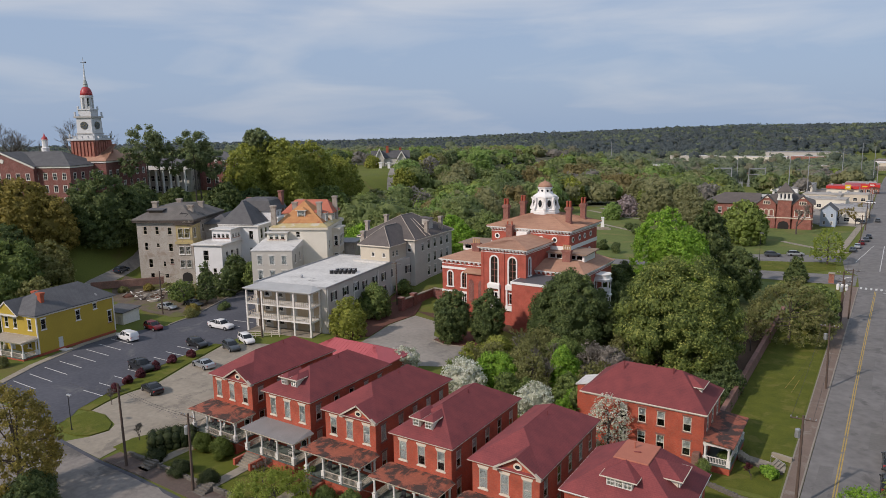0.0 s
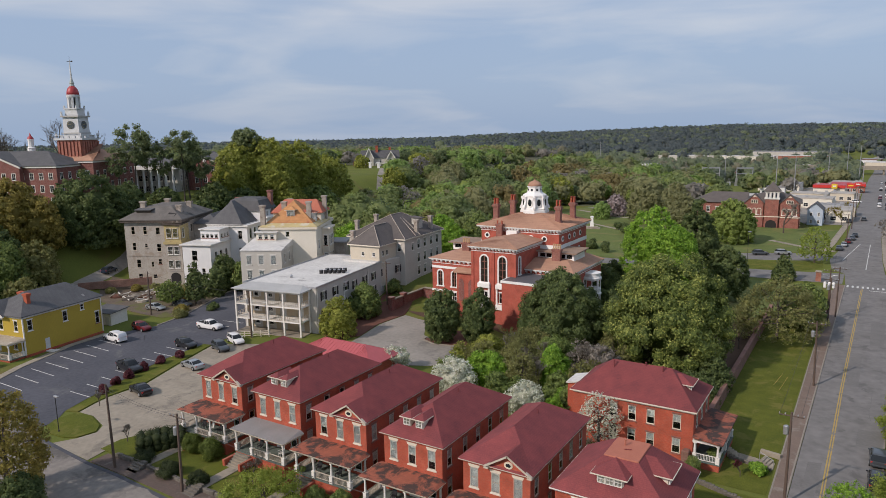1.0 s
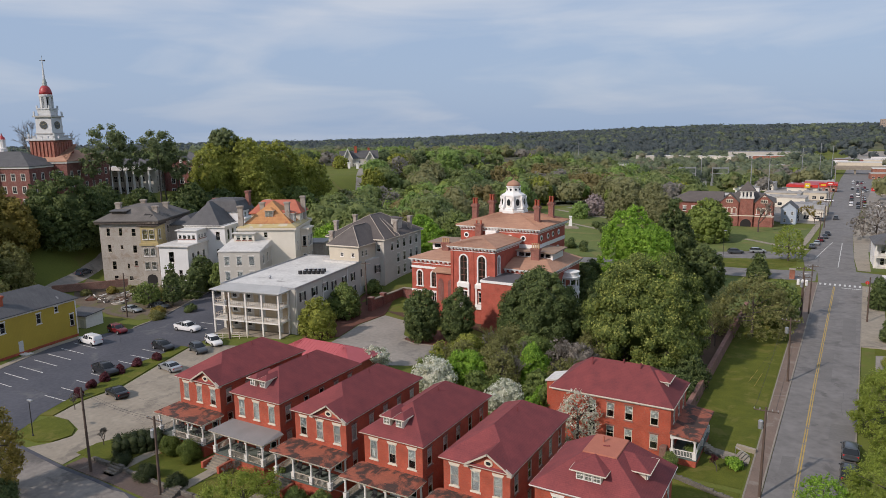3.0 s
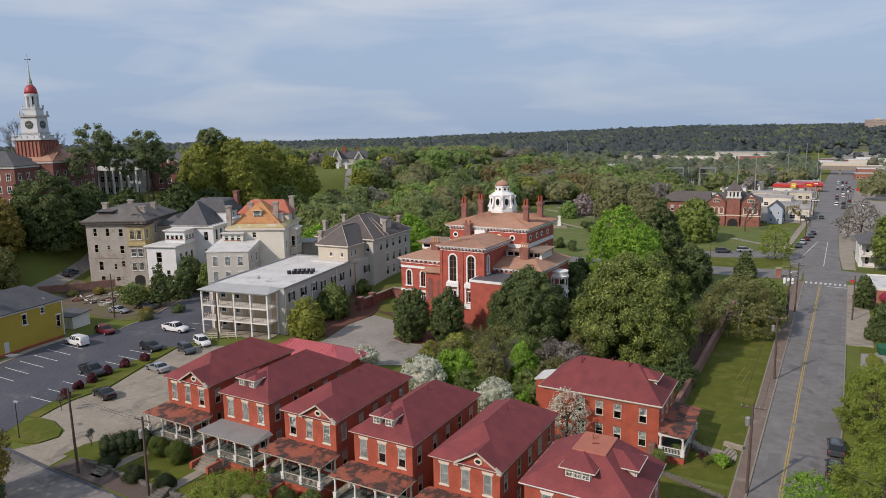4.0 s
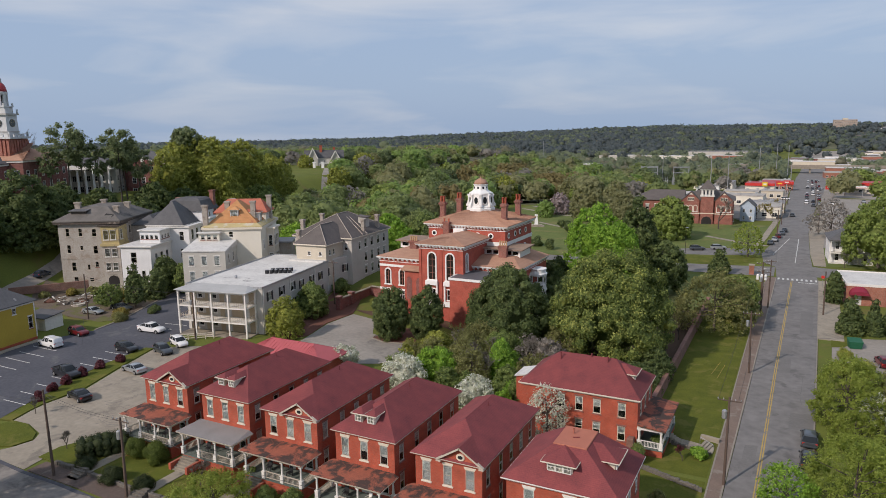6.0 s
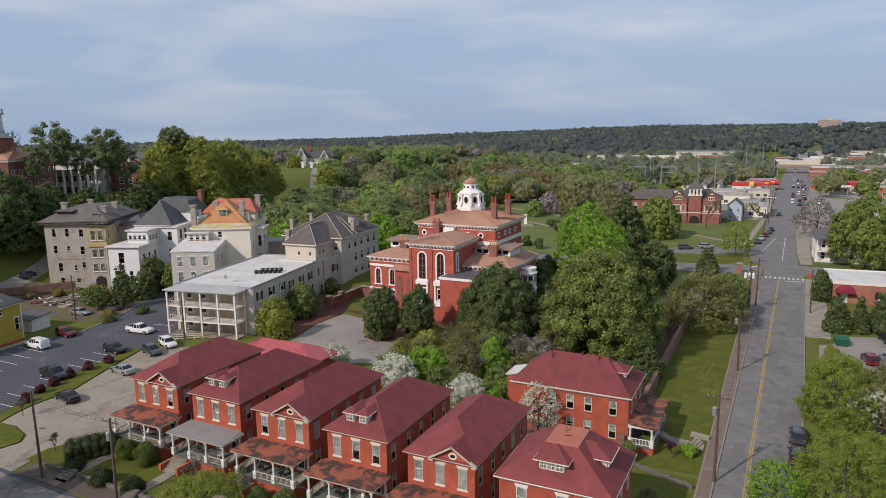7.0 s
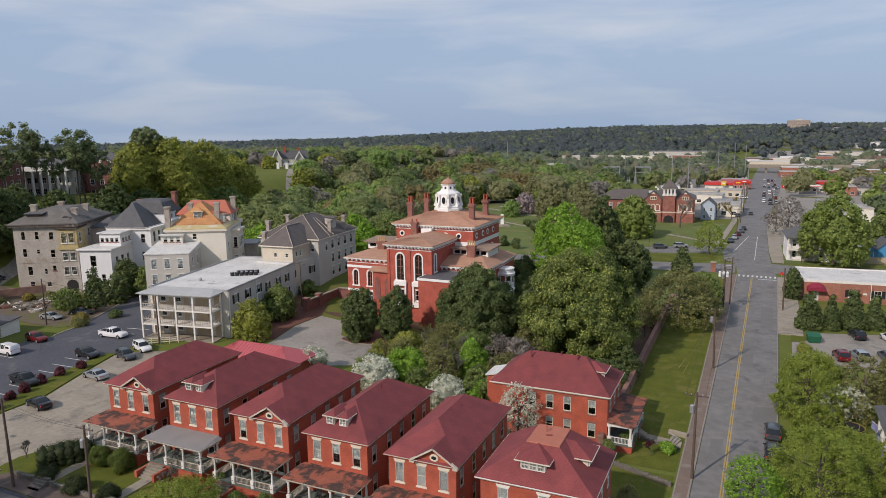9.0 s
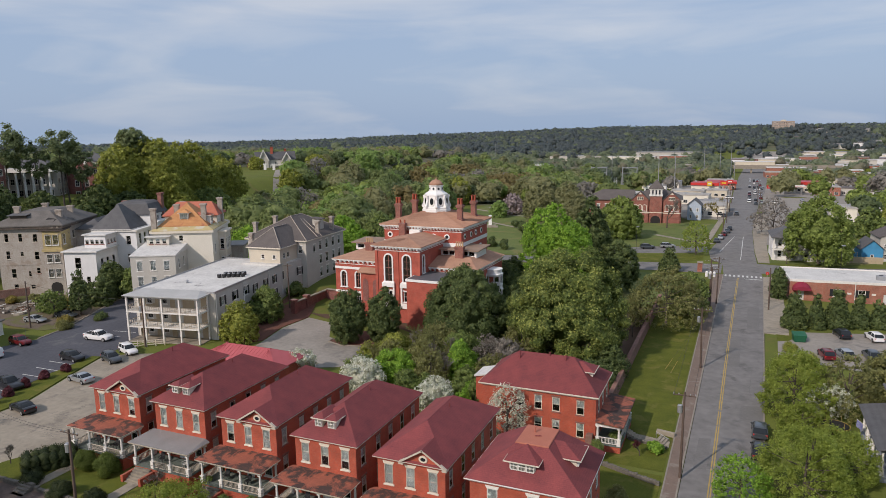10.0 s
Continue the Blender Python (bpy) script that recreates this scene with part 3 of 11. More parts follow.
def chimney(parent, x, y, z0, z1, w=0.9, d=0.7, mat=CHIM_BRICK, pots=0, pot=POT, pot_h=0.7):
    s = Shape()
    s.box(x - w / 2, x + w / 2, y - d / 2, y + d / 2, z0, z1 - 0.5)
    s.box(x - w / 2 - 0.08, x + w / 2 + 0.08, y - d / 2 - 0.08, y + d / 2 + 0.08, z1 - 0.5, z1 - 0.3)
    s.box(x - w / 2 - 0.16, x + w / 2 + 0.16, y - d / 2 - 0.16, y + d / 2 + 0.16, z1 - 0.3, z1)
    c = part("chimney", s, mat, parent)
    for i in range(pots):
        px = x + (i - (pots - 1) / 2) * (w * 0.8 / max(pots - 1, 1) if pots > 1 else 0)
        part("chimney_pot", Shape().lathe([(0.17, z1), (0.15, z1 + pot_h * 0.8), (0.19, z1 + pot_h * 0.85), (0.19, z1 + pot_h)], px, y, 8), pot, c, "clay chimney pot")
    return c


# ---- ground ----
def step(a, b, v):
    k = min(max((v - a) / (b - a), 0.0), 1.0)
    return k * k * (3 - 2 * k)


def ground_z(x, y):
    """Height of the ground: a flat street, a gentle rise along the row, a hill to the west, a wide valley and a wooded ridge."""
    z = min(max(0.1 - 0.03 * x, 0.0), 1.3) * (1 - step(120, 170, y))
    z += 18.0 * step(128, 172, -x - 0.10 * max(y - 90, 0)) * (1 - step(420, 800, y))
    z += 3.2 * step(52, 84, y) * step(54, 66, -x) * (1 - step(100, 128, y)) * (1 - step(84, 100, -x))
    far = math.hypot(x - 20, y + 50)
    bear = math.degrees(math.atan2(-(x - 20), y + 50))
    z -= 14.0 * step(230, 800, far) * (1 - 0.85 * step(128, 172, -x) * (1 - step(500, 900, far)))
    ridge = np.interp(bear, (-40, -5, 5, 10, 14, 18, 23, 28, 32, 42, 70), (20, 22, 21, 22, 17, 12, 8, 2, -4, -8, -6))
    z += (ridge + 14) * step(1100, 2300, far) - 0.03 * max(far - 2450, 0)
    z += 2.0 * noise.noise(Vector((x / 260, y / 260, 0))) * step(300, 700, far)
    return z


def steps_to(near, far, d, grow):
    out, v = [0.0], 0.0
    while v < far:
        v += d if v < near else d * grow ** (len(out) - near / d)
        out.append(v)
    return out


gx = steps_to(170, 4600, 5.0, 1.14)
gy = steps_to(250, 4600, 5.0, 1.14)
xs = sorted({-v - 20 for v in gx} | {v - 20 for v in gx})
ys = sorted({v + 40 for v in gy} | {40 - v for v in gy})
gv = [(x, y, ground_z(x, y)) for y in ys for x in xs]
nx = len(xs)
gf = [(j * nx + i, j * nx + i + 1, (j + 1) * nx + i + 1, (j + 1) * nx + i) for j in range(len(ys) - 1) for i in range(nx - 1)]
g_mesh = bpy.data.meshes.new("ground")
g_mesh.from_pydata(gv, [], gf)
g_mesh.materials.append(GRASS)
g_mesh.materials.append(WOOD_FLOOR)
for poly in g_mesh.polygons:
    mx, my = poly.center.x, poly.center.y
    if math.hypot(mx - 20, my + 50) > 620 and not (-25 < mx < 320 and my < 1350) or mx < -100 and my > 290:
        poly.material_index = 1
g_mesh.shade_smooth()
tagged(new("ground", g_mesh), "spring grass and bare earth rolling to a wooded ridge", "ground", "", "structure")


def drape(name, pts, mat, label, category, up=0.05, cell=5.0, kind="structure", edge=0.0):
    """A paved or planted area over the ground: a polygon cut into cells that follow the height."""
    bm = bmesh.new()
    bm.faces.new([bm.verts.new((x, y, 0)) for x, y in pts])
    for axis in (0, 1):
        lo, hi = min(p[axis] for p in pts), max(p[axis] for p in pts)
        n = int((hi - lo) / cell)
        for i in range(1, n + 1):
            no = (1, 0, 0) if axis == 0 else (0, 1, 0)
            co = [0, 0, 0]
            co[axis] = lo + (hi - lo) * i / (n + 1)
            bmesh.ops.bisect_plane(bm, geom=bm.verts[:] + bm.edges[:] + bm.faces[:], plane_co=co, plane_no=no)
    for v in bm.verts:
        v.co.z = max(ground_z(v.co.x, v.co.y), coarse_z(v.co.x, v.co.y)) + up
    bmesh.ops.recalc_face_normals(bm, faces=bm.faces[:])
    if edge:
        rim = [e for e in bm.edges if e.is_boundary]
        made = bmesh.ops.extrude_edge_only(bm, edges=rim)
        for g in made["geom"]:
            if isinstance(g, bmesh.types.BMVert):
                g.co.z -= edge
    me = bpy.data.meshes.new(name)
    bm.to_mesh(me)
    bm.free()
    me.materials.append(mat)
    return tagged(new(name, me), label, category, "", kind)


def coarse_z(x, y):
    """The ground sheet's own height between its corners."""
    i = int(np.clip(np.searchsorted(xs, x) - 1, 0, nx - 2))
    j = int(np.clip(np.searchsorted(ys, y) - 1, 0, len(ys) - 2))
    u, v = (x - xs[i]) / (xs[i + 1] - xs[i]), (y - ys[j]) / (ys[j + 1] - ys[j])
    h = lambda a, b: gv[b * nx + a][2]
    return (h(i, j) * (1 - u) + h(i + 1, j) * u) * (1 - v) + (h(i, j + 1) * (1 - u) + h(i + 1, j + 1) * u) * v


def at_ground(x, y, rz=0.0, up=0.0):
    return pose(x, y, max(coarse_z(x, y), 0 if x > 0 and y < 150 else -99) + up, 0, 0, rz)


def ribbon(pts, w):
    """The outline of a strip of width w along a line."""
    L, R = [], []
    for i, p in enumerate(pts):
        a, b = Vector(pts[max(i - 1, 0)]), Vector(pts[min(i + 1, len(pts) - 1)])
        d = (b - a).normalized()
        n = Vector((-d.y, d.x)) * (w / 2)
        L.append((p[0] + n.x, p[1] + n.y))
        R.append((p[0] - n.x, p[1] - n.y))
    return R + L[::-1]

# ---- streets, lots and lawns ----
drape("road", [(18.5, -60), (26.2, -60), (27.9, 30), (28.7, 67), (29.35, 100), (30.0, 137), (29.0, 152), (28.4, 175), (28.2, 222), (29.6, 262), (33.2, 360), (37.6, 440), (43.6, 620), (50.4, 800), (53, 960), (26, 960), (23.2, 800), (20.5, 700), (18.6, 563), (18.9, 400), (18.6, 330), (18.2, 280), (18.2, 227), (16.9, 188), (15.4, 172), (16.6, 158), (19.9, 152), (20.6, 138), (20.4, 118)], ASPHALT, "grey worn asphalt avenue running straight to the valley", "street", 0.06, 14)
drape("cross_street", [(19.9, 138.5), (19.9, 152), (-5, 147), (-30, 143), (-60, 141), (-95, 141), (-95, 133), (-60, 132), (-30, 133), (-5, 136)], ASPHALT, "grey asphalt side street crossing the avenue", "street", 0.05, 10)
drape("slip_road", [(14.9, 170), (14.9, 181), (3, 178), (-10, 171), (-30, 163), (-30, 156), (-10, 161), (3, 164.5)], ASPHALT, "curving grey asphalt slip road by a lawn", "street", 0.05, 10)
drape("east_street", [(27, 141), (27, 156), (36, 154), (120, 168), (120, 158)], ASPHALT, "grey asphalt side street crossing the avenue", "street", 0.05, 12)
drape("sidewalk", [(17.6, -60), (18.3, -60), (19.15, 25), (19.72, 74), (20.22, 118), (20.42, 137), (18.3, 137), (17.9, 70)], SIDEWALK, "brown brick sidewalk along the avenue", "sidewalk", 0.16, 12, edge=0.2)
drape("kerb", [(18.3, -60), (18.5, -60), (19.35, 25), (19.92, 74), (20.42, 118), (20.62, 137), (20.42, 137), (20.22, 118), (19.72, 74), (19.15, 25)], KERB, "pale worn concrete kerb along the avenue", "kerb", 0.165, 12, edge=0.2)
drape("lawn_edging", [(17.43, -60), (17.6, -60), (17.9, 70), (18.2, 130), (18.03, 130), (17.73, 70)], KERB, "pale concrete edging between lawn and sidewalk", "kerb", 0.19, 12, edge=0.2)
drape("east_kerb", [(26.2, -60), (26.36, -60), (28.06, 30), (28.86, 67), (29.51, 100), (30.16, 137), (30.0, 137), (29.35, 100), (28.7, 67), (27.9, 30)], KERB, "pale worn concrete kerb along the avenue", "kerb", 0.165, 12, edge=0.2)
drape("east_sidewalk", [(29.2, 84), (33.4, 84), (34.0, 137), (30.16, 137), (29.51, 100)], CONCRETE, "pale concrete sidewalk beside the avenue", "sidewalk", 0.155, 10, edge=0.2)
drape("lawn", [(8.8, 22), (17.36, 22), (17.7, 128), (8.8, 100)], LAWN, "bright green mown lawn beside the avenue", "lawn", 0.04, 10)
drape("front_lawn", [(9.5, -10), (17.3, -10), (17.33, 21), (9.5, 21)], LAWN, "green mown front lawn with worn patches", "lawn", 0.045, 10)
drape("mansion_lawn", [(-70, 100), (-60, 131), (-30, 131), (16, 134), (16, 100), (-5, 92)], PARK, "green lawn behind a brick mansion", "lawn", 0.03, 12)
drape("school_lawn", [(-34, 168), (-10, 172.5), (3, 180), (14, 184), (15.5, 204), (16.6, 240), (-34, 236)], PARK, "green lawn in front of a brick schoolhouse", "lawn", 0.03, 12)
drape("island_lawn", [(-24, 146), (9, 150.5), (14.5, 158), (14, 168), (3, 162.5), (-10, 159.5), (-27, 154)], LAWN, "green traffic island between two roads", "lawn", 0.06, 10)
drape("parking_lot", [(-66.5, -9.6), (-72.2, -9.5), (-84.9, -8.6), (-92, -9), (-90, -5.7), (-93.7, 1.4), (-97.8, 12.6), (-98.7, 19.9), (-95.5, 28.5), (-96.9, 36), (-103.2, 49.7), (-107.4, 60.3), (-98, 68), (-84, 52), (-77, 34), (-75.5, 26), (-76.4, 17), (-74.9, 11), (-72.4, 4), (-70.8, -1), (-69.2, -5), (-67.4, -7)], LOT, "dark asphalt parking lot with white bay lines", "parking lot", 0.05, 8)
drape("driveway", [(-67.0, -4.2), (-64, -4.0), (-59.9, -5.2), (-58.6, -6.8), (-59.2, -9.2), (-60.6, -11.6), (-52.2, -12.0), (-52.6, -10), (-53.4, -5.7), (-50.5, -2.5), (-47.4, 3), (-47.6, 16), (-51, 27), (-62, 33), (-72.1, 28.5), (-75.1, 25.5), (-72.2, 17.1), (-71.3, 14.7), (-68.5, 7.4), (-68.6, 1.3), (-68, -1.3)], CONCRETE, "pale worn concrete driveway with hairline cracks", "driveway", 0.06, 8)
drape("front_street", [(-110, -9.5), (-92, -9.3), (-67, -9.8), (-64.9, -11.3), (-58.6, -11.7), (-51.8, -12.3), (-39, -12.5), (19.9, -13.5), (19.9, -24), (-110, -27)], STREET_OLD, "pale worn asphalt side street before the houses", "street", 0.055, 10)
drape("front_sidewalk", [(-51.6, -9.7), (16, -9.7), (16, -12.3), (-51.6, -12.0)], OLD_WALK, "worn brick sidewalk along the side street", "sidewalk", 0.10, 10, edge=0.12)
drape("courtyard", [(-54.8, 42.9), (-56.6, 51.4), (-55.9, 59.2), (-49.6, 57.6), (-44.8, 49.4), (-40.5, 47.6), (-36, 48.6), (-31.9, 48), (-30.0, 42.2), (-34.9, 36.0), (-43.4, 31.5), (-53, 32)], COURT, "grey patched paving of a courtyard car park", "courtyard", 0.06, 8)
drape("planting_bed", [(-43.2, 47.0), (-40.2, 45.9), (-36, 47.0), (-31.2, 46.6), (-30, 52), (-36, 57), (-42, 54)], MULCH, "brown pine-straw bed round two trees", "planting bed", 0.16, 6, edge=0.15)
drape("shaded_bed", [(-58, 62), (-46, 64), (-28, 56), (6, 48), (8, 60), (8, 96), (-12, 98), (-20, 92), (-52, 60)], EARTH, "brown leaf litter under trees behind a mansion", "planting bed", 0.03, 8)
drape("hillside_bed", [(-67.2, -4.3), (-68.3, -1.2), (-68.9, 1.4), (-68.9, 7.5), (-71.7, 14.8), (-72.6, 17.2), (-75.4, 25.5), (-77, 25.2), (-76, 17), (-74.5, 11), (-72, 4), (-70.5, -1), (-69, -5)], LAWN, "narrow grass strip between car park and driveway", "verge", 0.14, 8, edge=0.12)
drape("corner_island", [(-66.1, -9.1), (-63.5, -10.2), (-60.9, -10), (-59.3, -9), (-58.8, -6.8), (-60.3, -5.4), (-64, -4.2), (-67.1, -4.4), (-67.3, -7.5)], LAWN, "green kerbed corner island with a lamp post", "verge", 0.16, 6, edge=0.14)
drape("front_yard", [(-53.6, -9.4), (-9, -9.4), (-9, -3.0), (-48.5, -3.0), (-52.7, -4.1), (-53.8, -6.6)], LAWN, "green front yards with worn slopes", "lawn", 0.12, 6, edge=0.12)
drape("shop_car_park", [(31.0, 70), (31.5, 86), (80, 99), (90, 78), (46, 66)], COURT, "pale grey car park behind a brick shop", "parking lot", 0.05, 8)
drape("hill_road", ribbon([(-133, 28), (-137.5, 39), (-139.6, 46), (-143.2, 54.5), (-150, 66), (-156, 72)], 3.6), COURT, "grey lane climbing the grassy hill", "street", 0.06, 6)
drape("campus_road", [(-108, 118), (-150, 172), (-215, 262), (-212, 265), (-146, 175), (-104, 121)], COURT, "grey lane climbing past a grassy slope", "street", 0.06, 8)

s = Shape()
for x in (21.2, 21.46):
    bend = ((0, -58), (1.35, 40), (1.6, 62), (2.05, 90), (2.8, 134))
    s.loft([[(x + k + 0.07, y, z) for k, y in bend] + [(x + k - 0.07, y, z) for k, y in bend[::-1]] for z in (0.05, 0.068)])
solo("centre_line", s, PAINT_YELLOW, "worn double yellow line along the avenue", "road marking", kind="structure")
for i, x in enumerate(np.linspace(20.9, 29.3, 9)):
    solo("crossing_bar", Shape().box(x, x + 0.45, 135.2, 137.4, 0.05, 0.068), PAINT_WHITE, "white painted bar of a pedestrian crossing", "road marking", group="pedestrian crossing", kind="structure")
solo("stop_line", Shape().box(25.6, 29.8, 132.9, 133.4, 0.05, 0.068), PAINT_WHITE, "white stop line on the avenue", "road marking", kind="structure")
# bay lines of the parking lot
for k in range(8):
    y = -3.9 + 3.02 * k
    xa = -89.4 - 0.348 * (y + 4.2)
    solo("bay_line", Shape().box(0, 6.8, -0.06, 0.06, -0.012, 0.008), PAINT_WHITE, "white painted bay line", "road marking", at_ground(xa, y, 0, 0.075), "bay lines", "structure")
for k in range(9):
    y = -0.4 + 3.02 * k
    xa = -76.6 - 0.29 * (y - 2.6)
    solo("bay_line", Shape().box(0, 5.0, -0.06, 0.06, -0.012, 0.008), PAINT_WHITE, "white painted bay line", "road marking", at_ground(xa, y, 2, 0.075), "bay lines", "structure")
for k in range(4):
    solo("bay_line", Shape().box(-2.6, 2.6, -0.06, 0.06, -0.012, 0.008), PAINT_WHITE, "white painted bay line", "road marking", at_ground(-84.5 + 0.5 * k, 35 + 3.2 * k, 8, 0.075), "bay lines", "structure")
drape("lot_sidewalk", ribbon([(-91.2, -7.0), (-90.4, -5.4), (-94.3, 1.6), (-98.4, 12.8), (-99.3, 20.4)], 1.3), CONCRETE, "pale concrete walk beside a car park", "sidewalk", 0.15, 6, edge=0.16)
drape("gutter", ribbon([(-66.2, -10.8), (-64.9, -11.5), (-58.6, -11.9), (-51.8, -12.4), (-45.2, -12.4), (-39.3, -12.7), (-20, -13.0)], 0.5), LOT, "dark patched gutter at the driveway mouth", "gutter", 0.075, 6)
drape("shop_verge", [(31.2, 79.6), (33.2, 80.4), (38, 91.6), (31.3, 89.6)], LAWN, "green grass verge by a car park", "verge", 0.09, 6)
drape("school_path", ribbon([(16, 187), (6, 193), (-4, 202)], 2.2), CONCRETE, "pale concrete path to a schoolhouse", "path", 0.07, 6)

drape("park_lawn", [(-104, 143), (-60, 143), (-30, 145), (-32, 158), (-36, 210), (-44, 262), (-66, 292), (-100, 290)], PARK, "open green park lawn across the side street", "lawn", 0.03, 14)
drape("park_path", ribbon([(-34, 214), (-50, 236), (-72, 246), (-98, 268)], 2.4), CONCRETE, "pale path curving over a park lawn", "path", 0.08, 8)
drape("west_sidewalk", ribbon([(13.2, 186), (14.6, 205), (16.0, 240), (18.4, 300)], 2.0), CONCRETE, "pale concrete sidewalk along the avenue", "sidewalk", 0.12, 8, edge=0.12)
drape("east_walk", [(29.2, 157), (32.2, 157), (32.2, 190), (34.5, 250), (34, 286), (30.3, 284), (29.4, 262), (28.3, 222), (28.5, 175)], CONCRETE, "worn concrete walk along the avenue", "sidewalk", 0.09, 10)
drape("gallery_lot", [(32.2, 190), (60, 190), (58, 240), (54, 242), (34.5, 250)], COURT, "grey car park behind a white house", "parking lot", 0.05, 10)
drape("gallery_lawn", [(32.2, 158), (32.2, 190), (60, 190), (60, 164), (40, 158)], PARK, "green lawn round a white house", "lawn", 0.04, 10)
for xa, ya, xb, yb in ((18.6, 172, 22.4, 206), (24.6, 160, 25.2, 206)):
    drape("lane_line", ribbon([(xa, ya), ((xa + xb) / 2, (ya + yb) / 2), (xb, yb)], 0.2), PAINT_WHITE, "white painted lane line on the avenue", "road marking", 0.075, 6)

# repairs and cracks of the avenue
for n_, pts in enumerate(((24.4, -8, 26.6, 9), (20.4, 24, 22.0, 33), (25.2, 40, 28.2, 46), (23.4, 62, 25.2, 78), (26.2, 86, 28.6, 104), (20.6, 92, 22.1, 116), (23.0, 112, 25.4, 121))):
    xa, ya, xb, yb = pts
    drape("asphalt_patch", [(xa, ya), (xb - 0.2, ya + 0.3), (xb, yb), (xa + 0.15, yb - 0.4)], PATCH, "darker asphalt repair patch in the avenue", "road repair", 0.066, 9)
rc = random.Random(21)
for n_ in range(16):
    x, y = rc.uniform(20.3, 28.6), rc.uniform(-6, 130)
    along = rc.random() < 0.45
    pts = [(x, y)]
    for _ in range(rc.randint(5, 9)):
        x += rc.gauss(0, 0.12) if along else rc.uniform(0.5, 0.9)
        y += rc.uniform(1.0, 2.4) if along else rc.gauss(0, 0.35)
        pts.append((min(max(x, 20.1), 29.0), y))
    drape("road_crack", ribbon(pts, 0.06), CRACK, "thin tarred crack in the asphalt", "road crack", 0.073, 9)
for n_ in range(16):
    x, y = rc.uniform(-64, -52), rc.uniform(-2, 24)
    pts = [(x, y)]
    for _ in range(6):
        x, y = x + rc.uniform(1.0, 1.8), y + rc.gauss(0.2, 0.35)
        pts.append((x, y))
    drape("drive_crack", ribbon(pts, 0.045), PATCH, "hairline crack across the driveway", "crack", 0.075, 9)

drape("mulch_bed", [(-62.6, 40.7), (-67.6, 70), (-60.7, 70), (-56.2, 59.4), (-56.9, 51.4), (-55.1, 43.2), (-58, 39)], MULCH, "red-brown mulch bed beside a courtyard", "planting bed", 0.1, 8, edge=0.1)
drape("derelict_yard", [(-138, 47), (-123, 55.5), (-112, 56), (-106, 55), (-103.6, 50), (-97.4, 36.4), (-100, 33), (-108, 33), (-125, 35), (-133, 40)], DIRT, "bare weedy dirt before a derelict house", "bare ground", 0.06, 6)
drape("lot_kerb", ribbon([(-95.7, 29), (-97.1, 36), (-103.4, 49.8), (-107.6, 60.4)], 0.35), KERB, "pale kerb along the parking lot", "kerb", 0.17, 6, edge=0.15)
drape("park_path", ribbon([(-38, 196), (-56, 204), (-78, 222), (-99, 236)], 1.8), CONCRETE, "pale path curving over a park lawn", "path", 0.075, 8)
drape("park_drive", ribbon([(-40, 262), (-56, 258), (-76, 268), (-97, 282)], 3.4), COURT, "grey drive at the edge of a park", "street", 0.075, 8)
drape("bed_kerb", ribbon([(-43.6, 48.6), (-43.3, 46.9), (-40.2, 45.7), (-36, 46.8), (-31.0, 46.4)], 0.28), KERB, "pale kerb round a planting bed", "kerb", 0.2, 6, edge=0.15)

# ---- the row of brick houses ----
def gable_dormer(parent, x, y, z, w, h, run, mat_wall, mat_roof, m, n=1, over=0.3):
    """A small hipped dormer: cheeks and face, roof and n sashes. Local x across, -y outwards."""
    d = part("dormer", Shape().box(-w / 2, w / 2, 0, run, -0.9, h), mat_wall, parent, "", m)
    s = Shape()
    a = w / 2 + over
    s.face((-a, -over, h), (a, -over, h), (0, a * 0.9, h + a * 0.55)).face((a, -over, h), (a, run + 1.2, h), (0, run + 1.2, h + a * 0.55), (0, a * 0.9, h + a * 0.55)).face((-a, run + 1.2, h), (-a, -over, h), (0, a * 0.9, h + a * 0.55), (0, run + 1.2, h + a * 0.55))
    part("dormer_roof", s, mat_roof, d)
    t = Shape()
    t.box(-a - 0.03, a + 0.03, -over - 0.05, -over, h - 0.08, h + 0.02).box(-a - 0.03, -a, -over, run, h - 0.08, h + 0.02).box(a, a + 0.03, -over, run, h - 0.08, h + 0.02)
    part("dormer_trim", t, TRIM_CREAM, d)
    ww = (w - 0.12) / n
    for i in range(n):
        x0 = -w / 2 + 0.06 + ww * (i + 0.5)
        window(d, (-w / 2, 0), (w / 2, 0), x0 + w / 2, 0.08, ww - 0.04, h - 0.16, bars=1, cols=2, sill=False, blind=0, out=0.13)
    return d


def rail(s, a, b, z, h=0.85, gap=0.16):
    """A balustrade from a to b: bottom and top rail with balusters between them."""
    a, b = Vector((*a, 0)), Vector((*b, 0))
    ln = (b - a).length
    d = (b - a).normalized()
    n = Vector((-d.y, d.x, 0))
    k = max(int(ln / gap), 2)
    us = [0.0, 0.04] + [v for i in range(1, k) for v in (ln * i / k - 0.02, ln * i / k + 0.02)] + [ln - 0.04, ln]
    lattice(s, us, [z + 0.08, z + 0.15, z + h - 0.08, z + h], -0.03, 0.03, lambda u, y, zz: a + d * u + n * y + Vector((0, 0, zz)))


